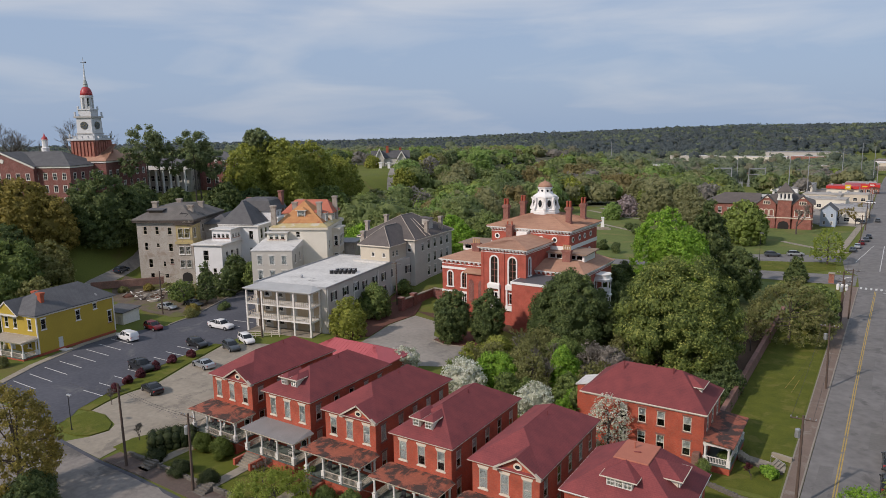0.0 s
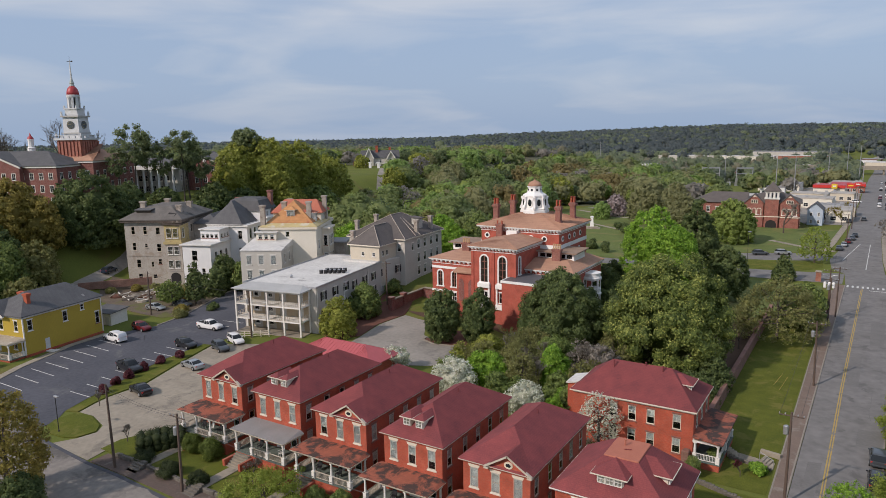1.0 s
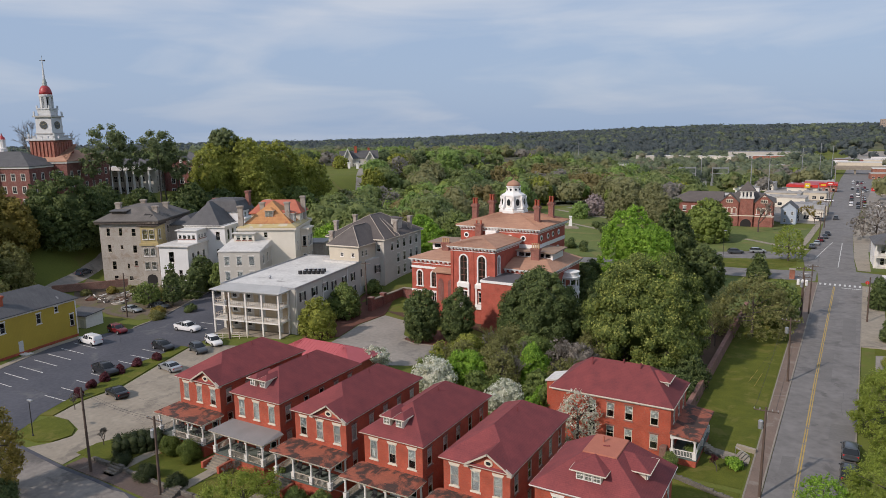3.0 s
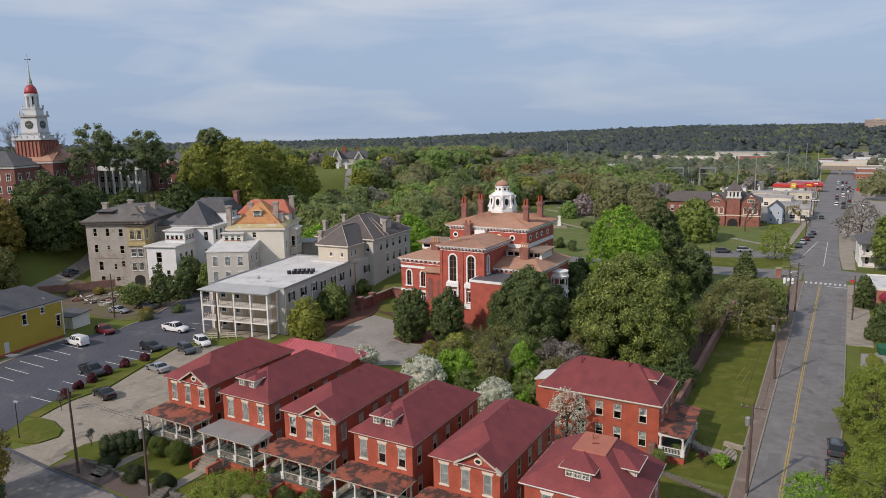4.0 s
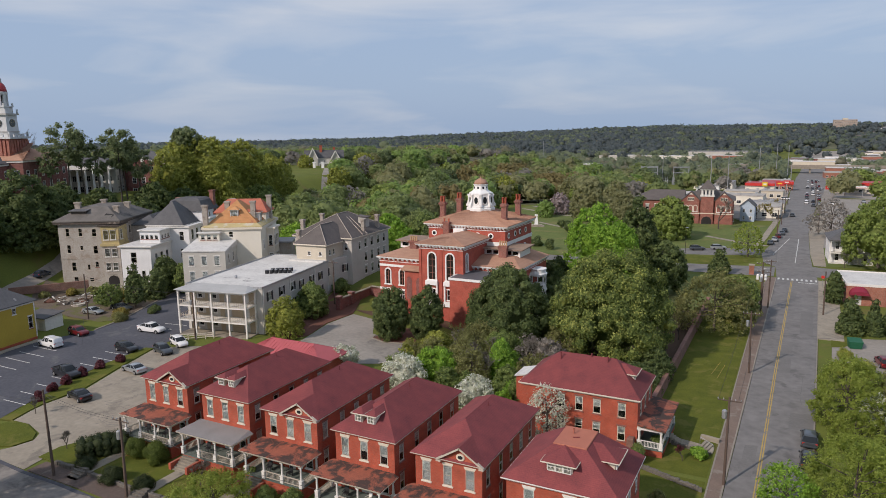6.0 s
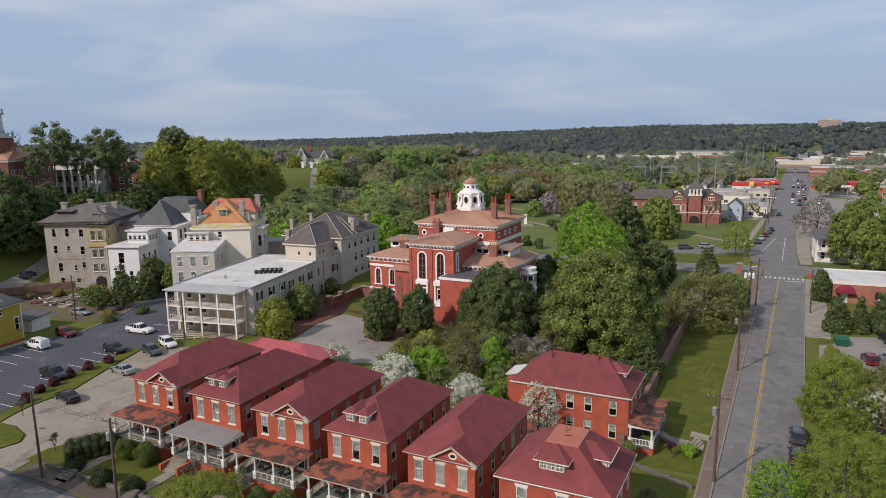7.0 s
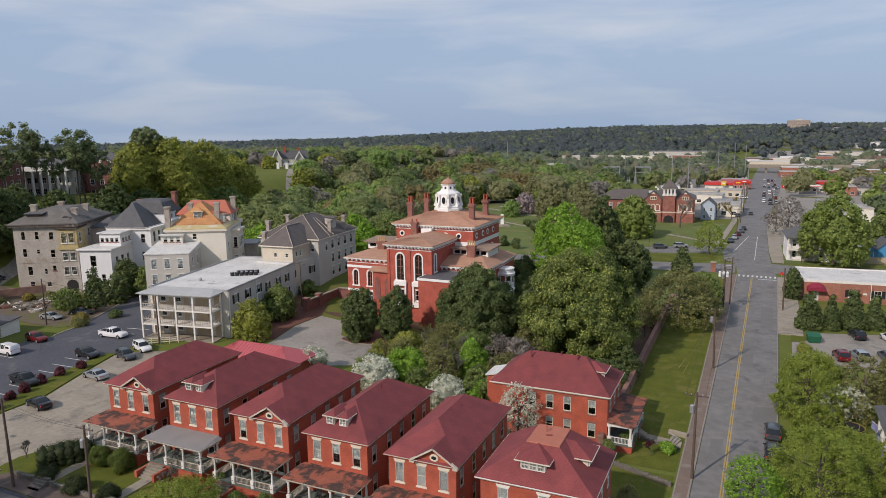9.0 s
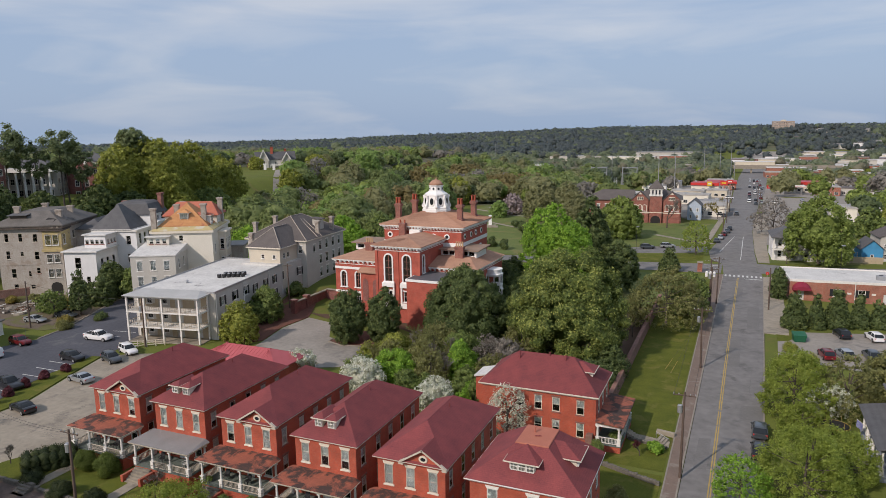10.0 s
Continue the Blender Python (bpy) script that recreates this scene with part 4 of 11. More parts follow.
def column(parent, x, y, z0, z1, r=0.13, mat=TRIM):
    key = ("column", round(z1 - z0, 2), r, mat.name)
    h = z1 - z0
    make = lambda s: s.box(-r - 0.07, r + 0.07, -r - 0.07, r + 0.07, 0, 0.75).box(-r - 0.1, r + 0.1, -r - 0.1, r + 0.1, 0.75, 0.83).lathe([(r, 0.83), (r * 0.95, h * 0.6), (r * 0.8, h - 0.14)], 0, 0, 10).box(-r - 0.03, r + 0.03, -r - 0.03, r + 0.03, h - 0.14, h)
    return part("column", cached(key, make, mat), None, parent, "", pose(x, y, z0))


def porch(parent, x0, x1, y0, y1, zf, zr, roof_mat, steps_at=None, cols=4, label=""):
    """A porch before the wall at y1: brick base, floor, columns, rails, beam and a low roof."""
    low = -2.2
    part("porch_base", Shape().box(x0 + 0.1, x1 - 0.1, y0 + 0.1, y1, low, zf - 0.1), RED_BRICK, parent)
    part("porch_floor", Shape().box(x0, x1, y0, y1, zf - 0.1, zf), PORCH_FLOOR, parent)
    for i in range(cols):
        column(parent, x0 + 0.2 + (x1 - x0 - 0.4) * i / (cols - 1), y0 + 0.22, zf, zr - 0.28)
    for x in (x0 + 0.2, x1 - 0.2):
        column(parent, x, y1 - 0.3, zf, zr - 0.28)
    b = Shape()
    b.box(x0 + 0.05, x1 - 0.05, y0 + 0.1, y0 + 0.34, zr - 0.28, zr).box(x0 + 0.05, x0 + 0.3, y0 + 0.34, y1, zr - 0.28, zr).box(x1 - 0.3, x1 - 0.05, y0 + 0.34, y1, zr - 0.28, zr)
    part("porch_beam", b, TRIM, parent)
    c = Shape()
    c.loft([[(x0 - 0.16, y0 - 0.16, zr - 0.1), (x1 + 0.16, y0 - 0.16, zr - 0.1), (x1 + 0.16, y1, zr - 0.1), (x0 - 0.16, y1, zr - 0.1)], [(x0 - 0.25, y0 - 0.25, zr), (x1 + 0.25, y0 - 0.25, zr), (x1 + 0.25, y1, zr), (x0 - 0.25, y1, zr)], [(x0 - 0.32, y0 - 0.32, zr + 0.14), (x1 + 0.32, y0 - 0.32, zr + 0.14), (x1 + 0.32, y1, zr + 0.14), (x0 - 0.32, y1, zr + 0.14)]])
    part("porch_cornice", c, TRIM_CREAM, parent)
    r = Shape()
    zb = zr + 0.42
    r.face((x0 - 0.3, y0 - 0.3, zr + 0.144), (x1 + 0.3, y0 - 0.3, zr + 0.144), (x1 - 0.25, y1, zb), (x0 + 0.25, y1, zb))
    r.face((x1 + 0.3, y0 - 0.3, zr + 0.144), (x1 + 0.3, y1, zr + 0.144), (x1 - 0.25, y1, zb)).face((x0 - 0.3, y1, zr + 0.144), (x0 - 0.3, y0 - 0.3, zr + 0.144), (x0 + 0.25, y1, zb))
    part("porch_roof", r, roof_mat, parent, label)
    gap = (x1 - x0 - 0.4) / (cols - 1)
    for i in range(cols - 1):
        if steps_at == i:
            continue
        q = Shape()
        rail(q, (x0 + 0.4 + gap * i, y0 + 0.22), (x0 + gap * (i + 1), y0 + 0.22), zf)
        part("railing", q, AGED_TRIM, parent)
    for x in (x0 + 0.2, x1 - 0.2):
        q = Shape()
        rail(q, (x, y0 + 0.4), (x, y1 - 0.5), zf)
        part("railing", q, AGED_TRIM, parent)
    if steps_at is not None:
        sx0, sx1 = x0 + 0.35 + gap * steps_at, x0 + 0.05 + gap * (steps_at + 1)
        q = Shape()
        stair(q, sx0, sx1, 0.3, 0.18, 7, zf - 0.18, low, lambda a, o, z: (a, y0 - o, z))
        part("steps", q, CONCRETE, parent, "worn concrete porch steps")
        for x in (sx0 - 0.35, sx1):
            part("step_wall", Shape().soft(x, x + 0.35, y0 - 1.9, y0 + 0.05, low, zf - 0.35), RED_BRICK, parent)


FRONT_U = (1.6, 3.95, 6.35)


def row_house(x_right, ze, kind, roof_mat, steps_at, label):
    """Local: x from 0 to 8 across the eaves, y back from the front eaves, z from the ground; eaves at he."""
    gz = ze - 7.35
    he = 7.35
    h = thing("row_house", pose(x_right - 8, 0, gz), label, "house", "row of brick houses")
    x0, x1, y0, y1 = 0.38, 7.62, 0.38, 15.1
    wz, wh = he - 2.72, 2.1
    front = [(u - x0, wz, 0.92, wh, dict(head="flare", bars=1, trim=AGED_TRIM, head_mat=TRIM_CREAM, blind=rnd.choice((0.5, 0.95, 0.95, 0.7, 0.6, 0.95)))) for u in FRONT_U]
    low = [(FRONT_U[0] - x0, 1.5, 1.0, 2.0, dict(head="flat")), (FRONT_U[1] - x0, 0.95, 1.0, 2.35, dict(door=True)), (FRONT_U[2] - x0, 1.5, 1.0, 2.0, dict(head="flat"))]
    side = [(u, z, 0.9, hh, dict(head="flat", bars=1, head_mat=CHIM_BRICK, trim=AGED_TRIM)) for u in (1.4, 4.6, 7.4, 10.2, 13.0) for z, hh in ((1.6, 1.9), (he - 2.6, 1.9))]
    walls(h, x0, x1, y0, y1, -2.2, he, RED_BRICK, {"s": front + low, "e": side, "w": side})
    part("frieze", (lambda s: (ring_box(s, x0, x1, y0, y1, he - 0.16, he - 0.01, 0.1), s)[1])(Shape()), AGED_TRIM, h, "aged cream frieze board")
    s = Shape()
    hip_roof(s, 0, 8, 0, 15.5, he + 0.14, he + 2.65, 4.4, 11.4)
    roof = part("roof", s, roof_mat, h)
    part("fascia", (lambda q: (ring_box(q, 0, 8, 0, 15.5, he + 0.02, he + 0.1, 0.02), q)[1])(Shape()), AGED_TRIM, h)
    part("ridge_cap", Shape().tube((4, 4.4, he + 2.63), (4, 11.4, he + 2.63), 0.03), ROOF_RED, roof)
    part("vent_pipe", Shape().lathe([(0.055, he + 2.0), (0.055, he + 2.75), (0.08, he + 2.75), (0.08, he + 2.82)], 4.5, 9.0, 8), ROOF_RED, roof)
    if kind == "gable":
        gx0, gx1 = 2.95, 8.0
        gm, top, yf = 5.45, he + 1.68, 0.12
        g = Shape()
        g.face((gx0 + 0.35, yf + 0.1, he - 0.01), (gx1 - 0.38, yf + 0.1, he - 0.01), (gm, yf + 0.1, top - 0.28))
        g.face((gx1 - 0.38, yf + 0.1, he - 0.01), (gx0 + 0.35, yf + 0.1, he - 0.01), (gx0 + 0.35, yf + 0.25, he - 0.01), (gx1 - 0.38, yf + 0.25, he - 0.01))
        part("gable_wall", g, RED_BRICK, h)
        back = 2.95
        q = Shape()
        for a, b, sgn in ((gx0, gm, -1), (gx1, gm, 1)):
            pts = [(a, yf - 0.3, he + 0.145), (a, 0.05 if a < gm else 0.3, he + 0.145), (gm, back, top + 0.065), (gm, yf - 0.3, top + 0.065)]
            q.face(*(pts if sgn < 0 else pts[::-1]))
        part("gable_roof", q, roof_mat, h)
        t = Shape()
        for a in (gx0, gx1):
            d = Vector((gm - a, 0, top - he - 0.1)).normalized()
            n = Vector((-d.z, 0, d.x)) if a < gm else Vector((d.z, 0, -d.x))
            A, B = Vector((a, 0, he + 0.15)), Vector((gm, 0, top + 0.05))
            o = n * -0.17 if a < gm else n * -0.17
            ring = lambda y: [A + Vector((0, y, 0)), B + Vector((0, y, 0)), B + o + Vector((0, y, 0)), A + o + Vector((0, y, 0))]
            t.loft([ring(yf - 0.32), ring(yf - 0.05)])
            sx = 1 if a < gm else -1
            t.box(min(a, a + sx * 0.5), max(a, a + sx * 0.5), yf - 0.3, yf + 0.26, he - 0.12, he + 0.04)
        part("gable_trim", t, AGED_TRIM, h, "cream gable trim with short returns")
        ov = part("attic_vent", Shape().loft([[(gm + 0.46 * math.cos(k * math.pi / 8), yf + (0.0 if d else 0.1), he + 0.62 + 0.36 * math.sin(k * math.pi / 8)) for k in range(16)] for d in (0, 1)]), TRIM_CREAM, h, "oval attic window with cream surround")
        part("vent_pane", Shape().loft([[(gm + 0.27 * math.cos(k * math.pi / 8), yf + (-0.02 if d else 0.05), he + 0.62 + 0.18 * math.sin(k * math.pi / 8)) for k in range(16)] for d in (0, 1)]), CAR_GLASS, ov)
    else:
        for x in (2.75, 4.3):
            gable_dormer(h, x, 0, 0, 0.95, 0.95, 1.5, TRIM_CREAM, ROOF_RED, pose(x, 1.35, he + 0.95), 1, 0.28)
    tint = ROOF_TIN if kind == "tin" else ROOF_RUST
    porch(h, -0.25, 7.75, -2.75, y0, 0.95, 3.55, tint, steps_at, 4, "flat grey metal porch roof" if kind == "tin" else "flat porch roof of flaking red coating")
    return h


ROW = [(-38.55, 9.2, "gable", 0), (-28.9, 8.85, "tin", 0), (-19.33, 8.55, "gable", 0), (-9.69, 8.0, "dormers", 0), (0.0, 7.5, "gable", 0)]
for i, (x, ze, kind, st) in enumerate(ROW):
    row_house(x, ze, kind, ROOF_RED, st, {"gable": "two-storey red brick house with maroon hip roof and front gable", "tin": "two-storey red brick house with twin dormers and grey porch roof", "dormers": "two-storey red brick house with twin dormers and rusty porch roof"}[kind])


def deck_house():
    """The corner house with a flat orange deck on its hip roof."""
    h = thing("corner_house", pose(1.8, -0.3, 0.1), "two-storey red brick corner house with maroon roof and orange deck", "house", "row of brick houses")
    X, Y, he = 11.1, 9.8, 7.15
    x0, x1, y0, y1 = 0.4, X - 0.4, 0.4, Y - 0.4
    front = [(u, he - 2.75, 1.0, 2.1, dict(head="flare")) for u in (2.2, 6.0, 8.6)]
    side = [(u, he - 2.6, 0.9, 1.9, dict(head="flat", head_mat=CHIM_BRICK)) for u in (1.5, 4.4, 7.4)] + [(u, 1.5, 0.9, 1.9, dict(head="flat", head_mat=CHIM_BRICK)) for u in (1.5, 4.4, 7.4)]
    walls(h, x0, x1, y0, y1, -1.5, he, RED_BRICK, {"s": front, "e": side, "w": side})
    part("frieze", (lambda s: (ring_box(s, x0, x1, y0, y1, he - 0.22, he - 0.01, 0.12), s)[1])(Shape()), TRIM, h)
    part("fascia", (lambda q: (ring_box(q, 0, X, 0, Y, he + 0.02, he + 0.12, 0.03), q)[1])(Shape()), TRIM, h)
    s = Shape()
    a, b, zt = (4.05, 7.1), (3.0, 7.0), he + 3.0
    lo = [(0, 0), (X, 0), (X, Y), (0, Y)]
    hi = [(a[0], b[0]), (a[1], b[0]), (a[1], b[1]), (a[0], b[1])]
    s.loft([[(x, y, he - 0.02) for x, y in lo], [(x, y, he + 0.14) for x, y in lo], [(x, y, zt) for x, y in hi]])
    part("roof", s, ROOF_RED, h)
    d = part("roof_deck", Shape().soft(a[0] - 0.06, a[1] + 0.06, b[0] - 0.06, b[1] + 0.06, zt - 0.05, zt + 0.07), ROOF_DECK, h, "flat orange-coated roof deck")
    part("vent_pipe", Shape().lathe([(0.08, zt), (0.08, zt + 0.55), (0.12, zt + 0.55), (0.12, zt + 0.65)], a[0] + 1.1, b[0] + 2.6, 8), ROOF_DECK, d)
    part("vent_pipe", Shape().tube((a[0] + 1.3, b[0] + 1.7, zt + 0.1), (a[0] + 1.9, b[0] + 1.9, zt + 0.12), 0.06), ROOF_RED, d)
    gable_dormer(h, 0, 0, 0, 2.4, 1.0, 2.0, TRIM_CREAM, ROOF_RED, pose(5.2, 1.2, he + 1.15), 3, 0.45)
    gable_dormer(h, 0, 0, 0, 2.4, 0.9, 2.0, TRIM_CREAM, ROOF_RED, pose(X - 1.5, 4.9, he + 1.15, 0, 0, 90), 1, 0.45)


deck_house()


def end_house():
    """The house behind the corner, with its porch towards the avenue."""
    h = thing("end_house", pose(-6.0, 24.4, 0.1), "two-storey red brick house with maroon hip roof and side porch", "house", "row of brick houses")
    X, Y, he = 15.4, 9.6, 6.6
    x0, x1, y0, y1 = 0.35, X - 0.35, 0.35, Y - 0.35
    ws = dict(head="flat", head_mat=CHIM_BRICK, trim=TRIM_CREAM)
    front = [(u, he - 2.5, 0.95, 1.85, ws) for u in (5.2, 7.5, 9.75, 12.8)] + [(u, 1.15, 0.95, 1.85, ws) for u in (5.2, 7.5, 9.75, 12.8)]
    east = [(u, he - 2.5, 0.95, 1.85, ws) for u in (1.8, 4.5, 7.2)] + [(2.0, 1.2, 1.0, 1.9, ws), (5.5, 0.75, 1.0, 2.2, dict(door=True))]
    walls(h, x0, x1, y0, y1, -1.5, he, RED_BRICK, {"s": front, "e": east, "w": [(u, he - 2.5, 0.95, 1.85, ws) for u in (2.5, 6.5)]})
    part("frieze", (lambda s: (ring_box(s, x0, x1, y0, y1, he - 0.24, he - 0.01, 0.1), s)[1])(Shape()), TRIM_CREAM, h)
    part("fascia", (lambda q: (ring_box(q, 0, X, 0, Y, he - 0.03, he + 0.13, 0.03), q)[1])(Shape()), TRIM_CREAM, h)
    s = Shape()
    hip_roof(s, 0, X, 0, Y, he + 0.14, he + 3.3, 4.0, 11.3, "x")
    r = part("roof", s, ROOF_RED, h)
    for x, y in ((4.4, 3.8), (8.2, 4.6), (10.4, 4.2)):
        part("vent_pipe", Shape().lathe([(0.08, he + 2.2), (0.08, he + 3.5), (0.13, he + 3.5), (0.13, he + 3.6)], x, y, 8), ROOF_RED, r)
    gable_dormer(h, 0, 0, 0, 2.2, 1.0, 2.2, TRIM_CREAM, ROOF_RED, pose(X - 1.6, 4.8, he + 1.0, 0, 0, 90), 1, 0.4)
    part("lean_to_roof", Shape().slab([(-1.6, 2.6, he - 0.1), (0.3, 2.6, he + 0.35), (0.3, 6.2, he + 0.35), (-1.6, 6.2, he - 0.1)], 0.2), ROOF_WHITE, h, "white metal lean-to roof")
    part("lean_to_wall", Shape().box(-1.4, 0.35, 2.8, 6.0, -1.0, he - 0.15), RED_BRICK, h)
    p = part("side_porch", Shape().box(x1, x1 + 3.0, 0.2, 9.2, -1.5, 0.75), RED_BRICK, h, "brick porch base")
    part("porch_floor", Shape().box(x1, x1 + 3.1, 0.1, 9.3, 0.75, 0.85), PORCH_FLOOR, p)
    for y in (0.4, 4.7, 9.0):
        column(h, x1 + 2.8, y, 0.85, 3.05, 0.15)
    column(h, x1 + 0.25, 0.4, 0.85, 3.05, 0.15)
    b = Shape()
    b.box(x1 + 2.65, x1 + 2.95, 0.15, 9.25, 3.05, 3.35).box(x1, x1 + 2.65, 0.2, 0.5, 3.05, 3.35).box(x1, x1 + 2.65, 8.9, 9.2, 3.05, 3.35)
    part("porch_beam", b, TRIM, p)
    part("porch_roof", Shape().slab([(x1, -0.2, 3.85), (x1 + 3.4, -0.2, 3.5), (x1 + 3.4, 9.6, 3.5), (x1, 9.6, 3.85)], 0.16), ROOF_RUST, p, "porch roof of flaking red coating")
    for a, c in (((x1 + 0.4, 0.4), (x1 + 2.6, 0.4)), ((x1 + 2.8, 0.6), (x1 + 2.8, 4.5)), ((x1 + 2.8, 6.2), (x1 + 2.8, 8.8))):
        q = Shape()
        rail(q, a, c, 0.85)
        part("railing", q, TRIM, p)
    q = Shape()
    stair(q, 6.1, 4.9, 0.3, 0.17, 5, 0.72, -1, lambda a, o, z: (x1 + 3.1 + o, a, z))
    part("steps", q, CONCRETE, p, "worn concrete porch steps")


end_house()

# ---- the red brick mansion ----
def arch_ring(s, w, h, t, y0, y1, seg=10):
    """A round-headed band: inner width w, total inner height h, thickness t."""
    r = w / 2
    def outline(k, base):
        pts = [(-k, base)]
        pts += [(-k * math.cos(math.pi * i / seg), h - r + k * math.sin(math.pi * i / seg)) for i in range(seg + 1)]
        return pts + [(k, base)]
    a, b = outline(r, 0), outline(r + t, 0)
    for i in range(len(a) - 1):
        p, q, u, v = a[i], a[i + 1], b[i + 1], b[i]
        s.face((p[0], y0, p[1]), (q[0], y0, q[1]), (u[0], y0, u[1]), (v[0], y0, v[1]))
        s.face((v[0], y0, v[1]), (u[0], y0, u[1]), (u[0], y1, u[1]), (v[0], y1, v[1]))
        s.face((q[0], y0, q[1]), (p[0], y0, p[1]), (p[0], y1 + 0.1, p[1]), (q[0], y1 + 0.1, q[1]))


def arch_window(parent, p0, p1, u, z, w, h, ring=0.28, trim=SHELL):
    m = facing(p0, p1, u, z)
    key = (round(w, 2), round(h, 2))
    f = part("window", cached(("window_surround", *key), lambda s: arch_ring(s, w - 0.06, h, ring, -0.12, 0.0), trim), None, parent, "round-headed window with white surround", m)
    def bars(s):
        s.box(-0.05, 0.05, 0.05, 0.1, 0, h - 0.02).box(-w / 2, w / 2, 0.05, 0.1, h * 0.5 - 0.05, h * 0.5 + 0.05).box(-w / 2, w / 2, 0.05, 0.1, h * 0.76 - 0.04, h * 0.76 + 0.04).box(-w / 2, w / 2, 0.05, 0.1, h * 0.25 - 0.03, h * 0.25 + 0.03)
        s.box(-w / 2, -w / 2 + 0.08, 0.05, 0.1, 0, h).box(w / 2 - 0.08, w / 2, 0.05, 0.1, 0, h)
    part("sash", cached(("sash", *key), bars, CHIM_BRICK), None, f, "brown wooden sash bars")
    part("pane", cached(("pane", *key), lambda s: s.box(-w / 2 + 0.02, w / 2 - 0.02, 0.085, 0.14, 0.0, h), STAINED), None, f, "dark stained-glass lights with amber panes")
    part("sill", cached(("sill", key[0], "arch"), lambda s: s.soft(-w / 2 - 0.4, w / 2 + 0.4, -0.2, 0.02, -0.22, 0.0, 0.03), trim), None, f)
    return f


def cornice(parent, x0, x1, y0, y1, z, out=0.75, brackets=True, trim=SHELL, sides="sewn", gap=0.7):
    """A bracketed white cornice under eaves at height z."""
    band = lambda *q: (lambda s: (ring_box(s, x0, x1, y0, y1, *q), s)[1])(Shape())
    c = part("cornice", band(z - 0.16, z, out), trim, parent, "white bracketed cornice")
    part("bed_moulding", band(z - 0.3, z - 0.16, out * 0.85), trim, c)
    part("frieze_moulding", band(z - 1.05, z - 0.95, 0.1), trim, c)
    if brackets:
        b = Shape()
        for side in sides:
            p0, p1 = {"s": ((x0, y0), (x1, y0)), "e": ((x1, y0), (x1, y1)), "n": ((x1, y1), (x0, y1)), "w": ((x0, y1), (x0, y0))}[side]
            ln = math.hypot(p1[0] - p0[0], p1[1] - p0[1])
            for u in spread(int(ln / gap), ln, 0.25):
                m = facing(p0, p1, u, z - 0.85)
                pts = [m @ Vector(q) for q in ((-0.16, 0, 0), (0.16, 0, 0), (0.16, 0, 0.56), (-0.16, 0, 0.56), (-0.16, -out * 0.7, 0.3), (0.16, -out * 0.7, 0.3), (0.16, -out * 0.7, 0.56), (-0.16, -out * 0.7, 0.56))]
                n = len(b.v)
                b.v += [tuple(q) for q in pts]
                b.f += [tuple(n + i for i in q) for q in ((0, 1, 5, 4), (4, 5, 6, 7), (1, 2, 6, 5), (3, 0, 4, 7))]
        tagged(part("bracket_row", b, trim, c, "row of small white brackets"), kind="stuff")
    return c


def round_window(parent, p0, p1, u, z, r):
    m = facing(p0, p1, u, z)
    def ring(s, a, y0, y1):
        s.loft([[(a * math.cos(k * math.pi / 8), y, a * math.sin(k * math.pi / 8)) for k in range(16)] for y in (y1, y0)])
    f = part("round_window", cached(("round_window", r), lambda s: ring(s, r + 0.25, -0.1, 0.0), SHELL), None, parent, "round attic window in white ring", m)
    part("pane", cached(("pane", "round", r), lambda s: ring(s, r, -0.12, -0.05), CAR_GLASS), None, f)


